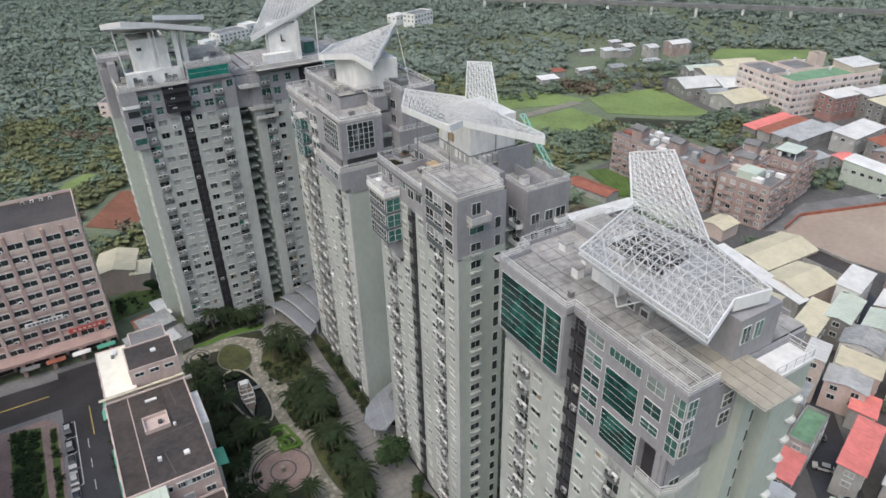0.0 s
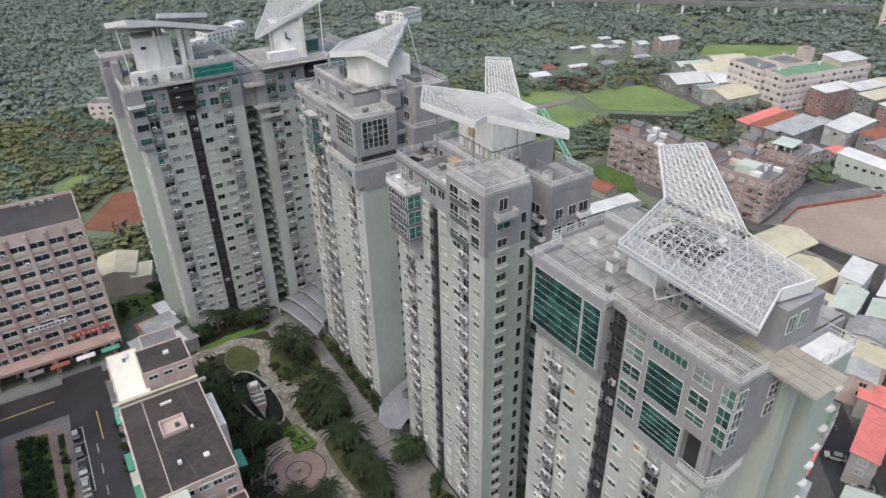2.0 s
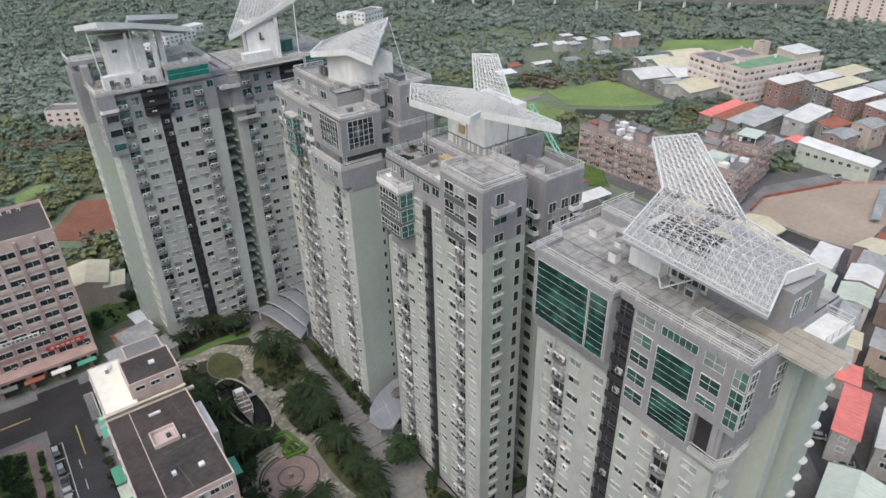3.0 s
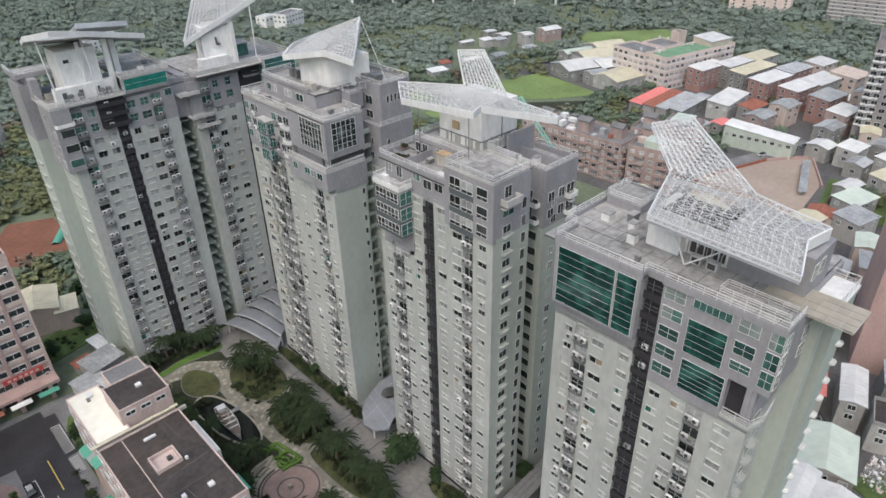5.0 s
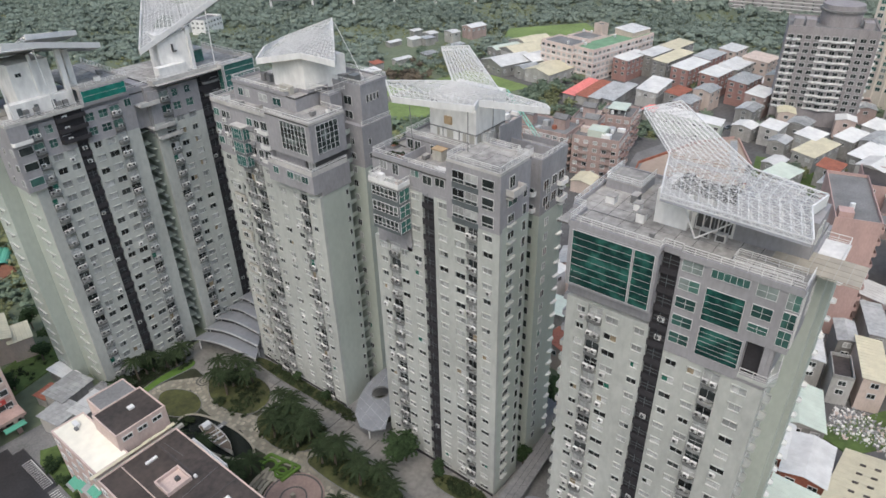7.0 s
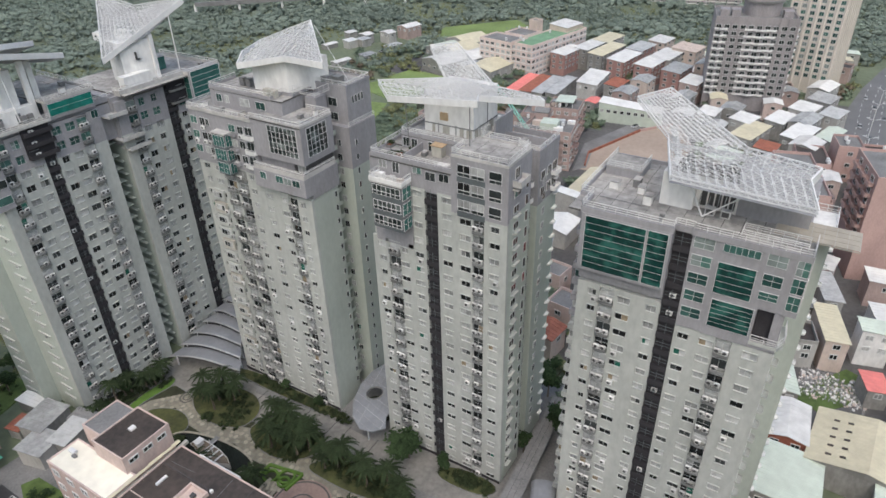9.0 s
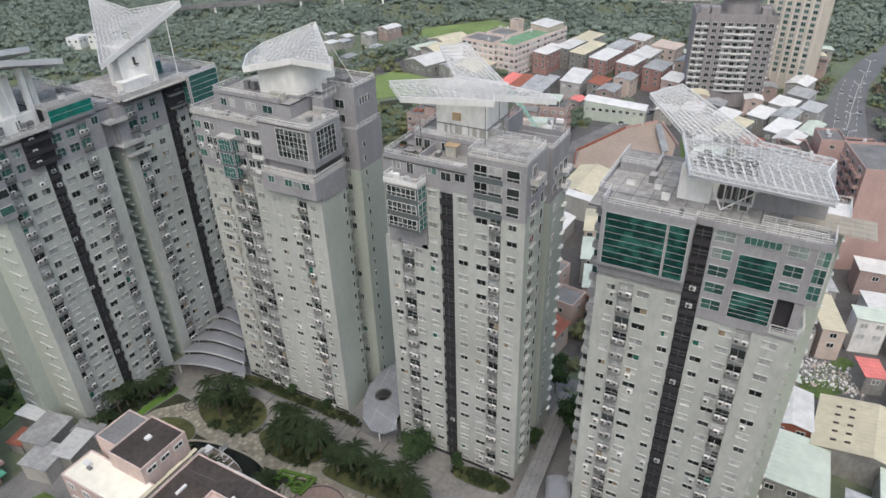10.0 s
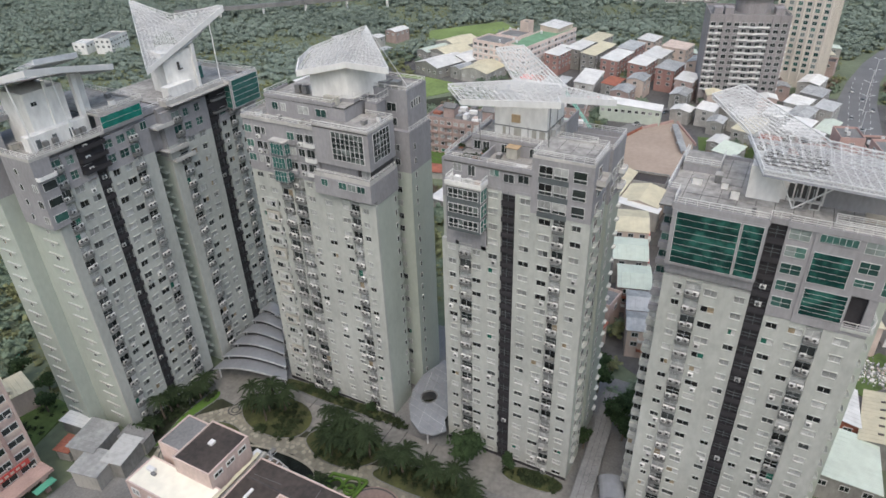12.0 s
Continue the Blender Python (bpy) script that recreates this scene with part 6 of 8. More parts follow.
for cx, cy, r in ((22.0, 118.2, 1.3), (23.6, 115.0, 1.5), (22.2, 114.6, 1.0)):
    q = Geo()
    disc(q, cx, cy, r, r + 0.5, 0.16, 0.75, BRIGHTLAWN, 20)
    part("hedge_ring", q, par)
for a, b in (((24.2, 120.5), (25.8, 112.4)), ((25.8, 112.4), (20.8, 112.8)), ((24.2, 120.5), (20.8, 120.6))):
    q = Geo()
    q.bar((*a, 0.5), (*b, 0.5), 0.4, BRIGHTLAWN, 6)
    part("hedge", q, par)
q = Geo()
disc(q, 12.5, 157.5, 1.8, 2.3, 0.1, 0.3, JOINT)
disc(q, 12.5, 157.5, 2.9, 3.2, 0.1, 0.3, JOINT)
setting("paving_ring", q, "dark stone rings set in the paving", "paving")
q = Geo()
disc(q, 29.5, 154.0, 0.8, 1.1, 0.2, 0.3, JOINT)
disc(q, 29.5, 154.0, 1.6, 1.9, 0.2, 0.3, JOINT)
setting("paving_ring_2", q, "dark stone rings set in the paving", "paving")
flag_path([(9, 158), (16, 160.5), (23, 158.8), (28.2, 154.4), (26.0, 147), (25.6, 138.3), (27.4, 132.3), (26.0, 125.7), (26.4, 118.4), (28.0, 112.4), (26.6, 104.3), (25.6, 96), (25, 88)], 5.4, "garden_path", "winding pale flagstone garden path")

# canopies at the tower feet
can = thing("entrance_canopy", "stepped blue-grey vaulted canopy between the towers", "canopy", (45, 156, 0))
def canopy_edge(i, j, n=16):
    """Point j of the front edge of roof band i: from the one tower to the other, arched and bowed outwards."""
    s, f = j / n, i / 6
    left, right = Vector((35.8 + 24.0 * f, 167.2)), Vector((41.0 + 17.5 * f, 146.6 + 15.4 * f))
    p = left.lerp(right, s)
    bow = math.sin(math.pi * s) * (1 - 0.5 * f)
    return Vector((p.x - 0.8 * bow, p.y, 3.4 + 7.0 * f + 2.4 * bow))


for i in range(6):
    n = 16
    front, rear = [canopy_edge(i, j) for j in range(n + 1)], [canopy_edge(i + 1, j) for j in range(n + 1)]
    part("roof_band", strip(front, [p - Vector((0, 0, 1.35)) + (p - o) * 0.1 for o, p in zip(front, rear)], 0.3, CANOPY), can, "curved blue-grey roof band")
    part("edge_strip", strip([p + Vector((-0.25, 0, 0.06)) for p in front], [p + Vector((0.25, 0, 0.06)) for p in front], 0.12, TINROOF), can, "pale metal edge of a roof band")
    # dark strip painted in for the shade in the gap below each band
    if i:
        part("clerestory", strip([p + Vector((0.9, 0, -0.3)) for p in front], [p + Vector((0.95, 0, -0.3)) for p in front], 1.3, GRILLESHADE), can, "dark strip for the shade under a roof band")
    for j in (1, n - 1):
        q = Geo()
        p = canopy_edge(i, j)
        q.bar((p[0] + 1.0, p[1], 0.1), (p[0] + 1.0, p[1], p[2] - 0.5), 0.2, STEEL, 8)
        part("column", q, can)

from mathutils import geometry
leafc = thing("glass_canopy", "leaf-shaped panelled canopy with a round opening", "canopy", (48, 108, 0))
out = [(39.4, 106.6), (40.0, 103.6), (42.4, 101.6), (45.2, 103.4), (54, 104), (63, 105), (63, 113), (56, 115.2), (50.6, 115.0), (45.6, 113.2), (41.6, 110.4)]
hole = [(50.0 + 2.1 * math.cos(a), 110.2 + 1.9 * math.sin(a)) for a in [-2 * math.pi * i / 20 for i in range(20)]]
tri = geometry.tessellate_polygon([[Vector((*p, 0)) for p in out], [Vector((*p, 0)) for p in hole]])
flat = [(*p, 5.3 + 0.03 * (p[0] - 40)) for p in out + hole]
q = Geo()
n = len(flat)
q.add(flat + [(x, y, z - 0.3) for x, y, z in flat], [t for t in tri] + [tuple(n + i for i in t[::-1]) for t in tri]
      + [(i, (i + 1) % 11, n + (i + 1) % 11, n + i) for i in range(11)] + [(11 + i, 11 + (i + 1) % 20, n + 11 + (i + 1) % 20, n + 11 + i) for i in range(20)], CANOPY)
part("roof_panel", q, leafc, "pale grey panelled roof")
def roof_rib(p, way):
    """One raised rib across the leaf, from edge to edge and broken at the opening."""
    p, way, cuts = Vector(p), Vector(way).normalized(), []
    for loop in (out, hole):
        for a, b in zip(loop, loop[1:] + loop[:1]):
            a, b = Vector(a), Vector(b)
            e = b - a
            det = way.x * e.y - way.y * e.x
            if abs(det) > 1e-6:
                d = a - p
                if 0 <= (d.x * way.y - d.y * way.x) / det < 1:
                    cuts.append((d.x * e.y - d.y * e.x) / det)
    cuts.sort()
    for s0, s1 in zip(cuts[::2], cuts[1::2]):
        if s1 - s0 > 0.4:
            a, b = p + way * (s0 + 0.08), p + way * (s1 - 0.08)
            part("roof_rib", Geo().bar((a.x, a.y, 5.33 + 0.03 * (a.x - 40)), (b.x, b.y, 5.33 + 0.03 * (b.x - 40)), 0.045, TINROOF), leafc)


for k in range(12):
    roof_rib((41.0 + 1.9 * k, 108.0), (0.25, 1.0))
for k in range(7):
    roof_rib((50.0, 102.4 + 1.9 * k), (1.0, 0.22))
q = Geo()
for i in range(20):
    q.bar((*hole[i], 5.68), (*hole[(i + 1) % 20], 5.68), 0.15, CONCRETE)
part("opening_rim", q, leafc)
q = Geo()
disc(q, 50.0, 110.2, 0.0, 4.6, 0.05, 0.3, BEDS)
part("planting", q, leafc, "dark planted bed under the opening")
for x, y in ((41.4, 106), (46, 111.6), (58, 113.4), (60, 106)):
    q = Geo()
    q.bar((x, y, 0.1), (x, y, 5.1), 0.18, STEEL, 8)
    part("column", q, leafc)
wk = thing("covered_walkway", "long flat grey roof over a walkway between towers", "walkway", (52, 70.5, 0))
q = Geo()
q.plate([(36.5, 71.0, 4.2), (40.5, 67.4, 4.2), (72, 69.8, 4.4), (72, 73.4, 4.4)], 0.35, CONCRETE)
part("roof", q, wk)
for s in (0.32, 0.62):
    q = Geo()
    q.bar((36.5 + 4 * s, 71.0 - 3.6 * s, 4.22), (72, 73.4 - 3.6 * s, 4.42), 0.05, JOINT)
    part("roof_seam", q, wk)
for k in range(12):
    q = Geo()
    x = 39.5 + 2.7 * k
    q.bar((x, 70.6 + 0.06 * k, 4.22), (x + 1.6, 68.0 + 0.12 * k, 4.32), 0.05, CONCRETE)
    part("roof_rib", q, wk)
for k in range(5):
    q = Geo()
    q.bar((42 + 6.5 * k, 70.2, 0.1), (42 + 6.5 * k, 70.2, 4.0), 0.2, CONCRETE, 6)
    part("column", q, wk)
dome = thing("bicycle_shelter", "small curved grey metal shelter roof", "shelter", (46, 64.5, 0), 20)
arc = [(2.6 * math.cos(math.pi * j / 8), 2.2 + 1.2 * math.sin(math.pi * j / 8)) for j in range(9)]
q = strip([Vector((-3, *p)) for p in arc], [Vector((3, *p)) for p in arc], 0.08, CANOPY)
part("roof", q, dome, local=True)
for x, y in ((-2.8, -2.4), (2.8, -2.4), (-2.8, 2.4), (2.8, 2.4)):
    q = Geo()
    q.bar((x, y, 0), (x, y, 2.3), 0.08, STEEL)
    part("post", q, dome, local=True)

# ---- low houses, blocks and far towers ----
def far_window(w, h, glass):
    key = ("far", round(w, 2), round(h, 2), glass.name)
    if key not in MESHES:
        g = Geo()
        g.box(-w / 2, w / 2, -0.02, 0.02, -h / 2, h / 2, glass)
        g.grid([-w / 2 - 0.08, -w / 2 + 0.06, -0.04, 0.04, w / 2 - 0.06, w / 2 + 0.08], [-h / 2 - 0.1, -h / 2 + 0.04, h / 2 - 0.05, h / 2 + 0.08], -0.12, 0.03, FRAME)
        MESHES[key] = g.mesh("window")
    return MESHES[key]


def tank_mesh():
    if "tank" not in MESHES:
        g = Geo()
        g.bar((0, 0, 0.5), (0, 0, 2.0), 0.65, STEEL, 10)
        for a in range(3):
            g.bar((0.5 * math.cos(a * 2.1), 0.5 * math.sin(a * 2.1), 0), (0.5 * math.cos(a * 2.1), 0.5 * math.sin(a * 2.1), 0.5), 0.06, GRILLESHADE, 4)
        MESHES["tank"] = g.mesh("water_tank")
    return MESHES["tank"]


HOUSES = []
def house(label, cx, cy, w, d, h, turn, wall, roof, style="flat", floors=0, name="house", ridge="x", glass=None, gap=3.4, bands=None, category="house", tanks=0, win=(1.7, 1.4), rim=0.9):
    """A block of w by d and h high, its roof, and its windows on the two sides towards the estate."""
    HOUSES.append((cx, cy, w, d, turn))
    wall = OLDRENDER if wall is CONCRETE else wall
    t = thing(name, label, category, (cx, cy, 0), turn)
    rng = random.Random(int(cx * 31 + cy * 17))
    x, y = w / 2, d / 2
    g = Geo()
    g.box(-x, x, -y, y, -0.3, h, wall)
    part("wall", g, t, local=True)
    if style == "gable":
        o, r = 0.4, min(w, d) * 0.13 + 0.1
        if ridge == "x":
            slopes = [[(-x - o, -y - o, h + 0.1), (x + o, -y - o, h + 0.1), (x + o, 0, h + r), (-x - o, 0, h + r)], [(x + o, y + o, h + 0.1), (-x - o, y + o, h + 0.1), (-x - o, 0, h + r), (x + o, 0, h + r)]]
            ends = [[(s * x, -y, h), (s * x, y, h), (s * x, 0, h + r - 0.16)] for s in (-1, 1)]
            n = max(4, round(w / 1.2))
        else:
            slopes = [[(-x - o, y + o, h + 0.1), (-x - o, -y - o, h + 0.1), (0, -y - o, h + r), (0, y + o, h + r)], [(x + o, -y - o, h + 0.1), (x + o, y + o, h + 0.1), (0, y + o, h + r), (0, -y - o, h + r)]]
            ends = [[(-x, s * y, h), (x, s * y, h), (0, s * y, h + r - 0.16)] for s in (-1, 1)]
            n = max(4, round(d / 1.2))
        for q in slopes:
            part("roof_slope", Geo().ribbed(*q, n, roof), t, local=True)
        for tri in ends:
            part("gable", Geo().add(tri, [(0, 1, 2)], wall), t, local=True)
    elif style == "shed":
        o, k = 0.4, d * 0.08
        part("roof", Geo().ribbed((-x - o, -y - o, h + 0.1), (x + o, -y - o, h + 0.1), (x + o, y + o, h + 0.1 + k), (-x - o, y + o, h + 0.1 + k), max(4, round(w / 1.2)), roof), t, local=True)
        part("gable", Geo().add([(-x, -y, h), (x, -y, h), (x, y, h), (-x, y, h), (x, y, h + k), (-x, y, h + k)], [(2, 3, 5, 4), (0, 3, 5), (1, 4, 2)], wall), t, local=True)
    else:
        part("roof", Geo().box(-x + 0.25, x - 0.25, -y + 0.25, y - 0.25, h, h + 0.06, roof), t, local=True)
        g = Geo()
        g.v, g.f = [], []
        o, n = [(-x, -y), (x, -y), (x, y), (-x, y)], [(-x + 0.25, -y + 0.25), (x - 0.25, -y + 0.25), (x - 0.25, y - 0.25), (-x + 0.25, y - 0.25)]
        g.add([(*p, z) for z in (h, h + rim) for q in (o, n) for p in q], [f for i in range(4) for j in [(i + 1) % 4] for f in ((i, j, 8 + j, 8 + i), (4 + j, 4 + i, 12 + i, 12 + j), (8 + i, 8 + j, 12 + j, 12 + i))], wall)
        part("parapet", g, t, local=True)
    if floors:
        fh = h / floors
        low = 0 if category == "building" or floors == 1 else 3 if floors > 5 else 1
        for k in range(low, floors):
            z = fh * (k + 0.55)
            for face, half, span in ((Face("-x", -x), y, d), (Face("-y", -y), x, w)):
                n = max(1, int(span / gap))
                if bands:
                    q = Geo()
                    face.box(q, -half, half, 0.0, 0.08, z - fh * 0.5, z - fh * 0.5 + 0.5, bands)
                    part("band", q, t, local=True)
                for i in range(n):
                    u = -half + span * (i + 0.5) / n
                    part("window", far_window(win[0], win[1], glass or PANE), t, at=face.place(u, 0.05, z), local=True)
    for k in range(tanks):
        part("water_tank", tank_mesh(), t, at=pose((rng.random() - 0.5) * (w - 2), (rng.random() - 0.5) * (d - 2), h + 0.05), local=True)
    return t


def pink_office():
    t = house("pink-tiled nine-storey block with ribbon windows and street arcade", -25, 188, 40, 20, 39, 0, PINK, TARROOF, "flat", 0, "office_block", category="building", tanks=3)
    f = Face("-y", -10)
    for k in range(9):
        z = 5.8 + 3.75 * k
        for i in range(9):
            u = 17.6 - 4.3 * i
            q = Geo()
            f.box(q, u - 2.0, u + 2.0, 0.0, 0.25, z - 1.9, z - 0.95, ROSE if k < 2 else CREAM if (i * 3 + k) % 4 else PINK)
            part("spandrel", q, t, local=True)
            part("window", far_window(3.4, 1.6, FIRGLASS), t, at=f.place(u, 0.03, z), local=True)
            if (i * 7 + k * 5) % 4 == 0:
                part("air_conditioner", unit_mesh(), t, at=f.place(u + 0.8, 0.45, z - 1.0), local=True)
    for i in range(10):
        q = Geo()
        f.box(q, 19.6 - 4.3 * i - 0.15, min(20, 19.6 - 4.3 * i + 0.55), 0.0, 0.4, 0, 38.8, ROSE if i % 3 else PINK)
        part("pier", q, t, local=True)
    for k in range(1, 9):
        part("window", far_window(1.2, 1.4, FIRGLASS), t, at=pose(20.05, -6, 5.8 + 3.75 * k, 0, 0, 90), local=True)
    q = Geo()
    f.box(q, -20, 20, 0.0, 4.5, 4.2, 5.0, ROSE)
    part("arcade_roof", q, t, local=True)
    for i in range(6):
        q = Geo()
        f.box(q, -18 + 7 * i, -17 + 7 * i, 3.6, 4.4, 0, 4.2, ROSE)
        part("arcade_pier", q, t, local=True)
    q = Geo()
    f.box(q, -19.8, 19.8, 0.02, 0.1, 0.2, 4.2, GRILLESHADE)
    part("shop_front", q, t, "dark recessed shop fronts", local=True)
    for i, m in enumerate((GREENCLOTH, PLASTER, RUST, CONCRETE)):
        q = Geo()
        f.box(q, 19 - 6.2 * i - 4.6, 19 - 6.2 * i, 4.5, 6.4, 3.2, 3.35, m)
        part("awning", q, t, "flat shop awning over the pavement", local=True)
    q = Geo()
    f.box(q, 9, 18, 0.5, 0.75, 7.0, 8.3, SIGN)
    for i in range(6):
        f.box(q, 10 + 1.25 * i, 10.8 + 1.25 * i, 0.75, 0.78, 7.35, 7.95, CREAM)
    part("signboard", q, t, "red sign board with plain pale bars", local=True)
    q = Geo()
    f.box(q, 0, 9, 0.5, 0.7, 12.4, 13.6, PLASTER)
    for i in range(8):
        f.box(q, 0.7 + i, 1.4 + i, 0.7, 0.73, 12.7, 13.3, SLATE)
    part("banner", q, t, "white banner with grey bars", local=True)
    for i in range(4):
        part("condenser", unit_mesh(), t, at=pose(8 + 2.2 * i, 7.5, 39.05), local=True)


def low_row():
    """The eight-storey pink house beside the garden, with flat dark roofs at several heights."""
    t = house("pink house with a stained dark flat roof beside the garden", -1.9, 106.3, 15.4, 26.6, 24.6, 0, PINK, TARROOF, "flat", 7, gap=3.8, rim=0.25)
    for b, m, n in (((3.2, 4.2, -8.4, -7.5, 24.66, 25.1), PLASTER, "vent"), ((-1.2, -0.5, -7.6, -6.9, 24.66, 25.3), STEEL, "vent"), ((-0.6, 1.6, 9.6, 10.1, 24.66, 25.0), PLASTER, "vent"), ((-3.6, -3.45, -12.9, 12.9, 24.66, 24.8), CREAM, "gutter"),
                    ((-1.8, 2.4, 0.6, 4.4, 24.66, 24.75), PINK, "light_well"), ((-2.0, -1.75, 0.4, 4.6, 24.66, 25.5), PINK, "well_wall"), ((2.35, 2.6, 0.4, 4.6, 24.66, 25.5), PINK, "well_wall"), ((-1.75, 2.35, 4.35, 4.6, 24.66, 25.5), PINK, "well_wall"), ((-1.75, 2.35, 0.4, 0.65, 24.66, 25.5), PINK, "well_wall"),
                    ((0.6, 1.4, 2.0, 2.8, 24.75, 25.3), GRILLESHADE, "vent"), ((3.0, 3.5, 0.2, 0.7, 24.66, 25.2), PLASTER, "vent"), ((-7.6, 9.2, 13.35, 14.0, 23.9, 24.5), BEIGE, "cornice")):
        part(n, Geo().box(*b, m), t, local=True)
    part("roof_patch", Geo().box(-7.4, -3.7, -13.0, 13.0, 24.66, 24.68, BROWNTAR), t, "brown stained part of the roof", local=True)
    part("roof_patch", Geo().box(-3.3, 3.0, 4.9, 13.0, 24.66, 24.68, BROWNTAR), t, "brown stained part of the roof", local=True)
    for a, b in (((-3.4, -5.4), (7.4, -5.4)), ((3.4, 1.0), (3.4, 13.0)), ((-7.3, -3.0), (-3.7, -3.0))):
        part("roof_seam", Geo().box(min(a[0], b[0]) - 0.05, max(a[0], b[0]) + 0.05, min(a[1], b[1]) - 0.05, max(a[1], b[1]) + 0.05, 24.66, 24.72, JOINT), t, local=True)
    for a, b in (((-1.0, -1.6), (6.8, -0.8)), ((1.0, -12), (0.2, -6)), ((4.6, 6.0), (4.2, 11.8))):
        part("roof_pipe", Geo().bar((*a, 24.8), (*b, 24.8), 0.04, CONCRETE, 5), t, local=True)
    for i in range(4):
        part("window", far_window(1.6, 1.2, FIRGLASS), t, at=Face("-y", -13.3).place(-1.0 + 2.4 * i, 0.05, 23.0), local=True)
    u = house("white-roofed pink annex beside the stained flat roof", -6.2, 128.7, 6.2, 16.6, 25.3, 0, PINK, CREAMROOF, "flat", 7, gap=4.0, rim=0.2)
    for y, z, m in ((-6.4, 20.6, GREENCLOTH), (-3.0, 18.6, TRAY), (0.6, 17.0, GREENCLOTH), (4.2, 15.2, GREENCLOTH), (6.6, 12.8, TRAY)):
        part("awning", Geo().plate([(-3.1, y - 1.5, z), (-3.1, y + 1.5, z), (-4.6, y + 1.5, z - 0.6), (-4.6, y - 1.5, z - 0.6)], 0.06, m), u, "green sheet awning over a balcony", local=True)
    for k in range(10):
        part("ridge_board", Geo().box(-4.2 + 1.64 * k, -2.6 + 1.64 * k, -8.9, -8.15 - 0.1 * (k % 3), 25.42, 25.5 + 0.03 * (k % 2), YELLOWROOF), u, "pale yellow board along the roof edge", local=True)
    g = Geo()
    g.box(0.2, 1.0, 5.2, 6.8, 25.4, 26.0, STEEL)
    g.box(-0.2, 0.4, 4.4, 5.3, 25.4, 25.8, CONCRETE)
    part("roof_vent", g, u, local=True)
    s = house("pink stair tower with a dark stained flat roof", 1.05, 126.1, 9.7, 8.6, 28.8, 0, PINK, TARROOF, "flat", 0, rim=0.3)
    for i in range(3):
        part("window", far_window(1.8, 0.9, FIRGLASS), s, at=pose(-3.0 + 2.9 * i, -4.35, 27.6), local=True)
    part("vent", Geo().box(0.2, 1.3, 0.0, 0.9, 28.86, 29.3, PLASTER), s, local=True)
    house("grey concrete roof block beside the stair tower", 1.6, 133.2, 7.4, 5.4, 28.4, 0, PINK, CONCRETE, "flat", 0, rim=0.25)
    for y, m, h in ((124.5, GREENCLOTH, 6.0), (119.6, MINTROOF, 5.0), (115.0, GREENCLOTH, 5.4), (110.0, TINROOF, 4.6), (104.6, YELLOWROOF, 4.8)):
        house("narrow lean-to on a street wall", -10.6, y, 1.8, 4.2, h, 0, CONCRETE, m, "shed", 0, "lean_to", category="shed")
    house("pink house with a pale green sheet roof", -6.6, 88.6, 6.4, 8.8, 23.6, 0, PINK, MINTROOF, "shed", 5)
    house("pink house with a dark flat roof and white vents", 1.4, 81.5, 9.0, 21, 19.0, 0, PINK, TARROOF, "flat", 7, gap=4.0, tanks=2, rim=0.4)
    house("narrow white balcony house beside the garden", 6.7, 112.0, 1.4, 10.4, 22.0, 0, PLASTER, PLASTER, "flat", 0, rim=0.3)
    g = Geo().ribbed((6.2, 99, 17.9), (6.2, 103.8, 17.9), (8.4, 103.8, 17.5), (8.4, 99, 17.5), 8, GREENCLOTH)
    a = thing("awning", "green ribbed awning on a house wall", "awning", (7, 101, 17.6))
    part("sheet", g, a)
    p = Geo()
    p.box(6.0, 6.3, 99, 103.8, 0.05, 17.6, PINK)
    part("wall_bracket", p, a)


SHADEBLOCKS = ((24, 4, 18, 30, 30), (24, -30, 18, 30, 30), (-2, 52, 18, 28, 26), (-2, 20, 18, 30, 26), (-2, -14, 18, 32, 26), (-45, 76, 30, 34, 34), (-45, 36, 30, 40, 34), (-45, -8, 30, 40, 34))
pink_office(), low_row()
house("rose-brown block at the street corner", -48, 132, 18, 44, 30, 0, ROSE, TARROOF, "flat", 8, "apartment_block", category="building", gap=4.2)
house("shed with a pale yellow metal roof", 0.4, 210, 11.5, 13.5, 7.5, -14, CREAM, YELLOWROOF, "gable", 0, "shed", "y", category="shed")
house("low shed with a pale yellow metal roof", 6.6, 204, 5.5, 7.5, 6.5, -14, CREAM, YELLOWROOF, "shed", 0, "shed", category="shed")
for cx, cy, w, d, h, a, m in ((5.2, 173.4, 8.5, 6.4, 5.2, 14, TINROOF), (0.2, 167.2, 6.6, 6.4, 4.6, 14, TINROOF), (8.0, 182.8, 3.0, 8.0, 3.0, 10, WHITEROOF), (5.6, 164.4, 7.5, 4.4, 4.6, 14, TINROOF), (10.4, 165.8, 3.4, 6.0, 4.2, 14, CONCRETE), (2.0, 178.8, 4.4, 3.4, 3.0, 14, RUST)):
    house("low hut with a weathered sheet metal roof", cx, cy, w, d, h, a, CONCRETE, m, "shed", 0, "hut", category="hut")

# unseen plain blocks added behind the camera to darken the lower tower fronts
for cx, cy, w, d, h in SHADEBLOCKS:
    house("unseen plain pink block added to shade the tower feet", cx, cy, w, d, h, 0, PINK, TARROOF, "flat", 0, "apartment_block", category="building")

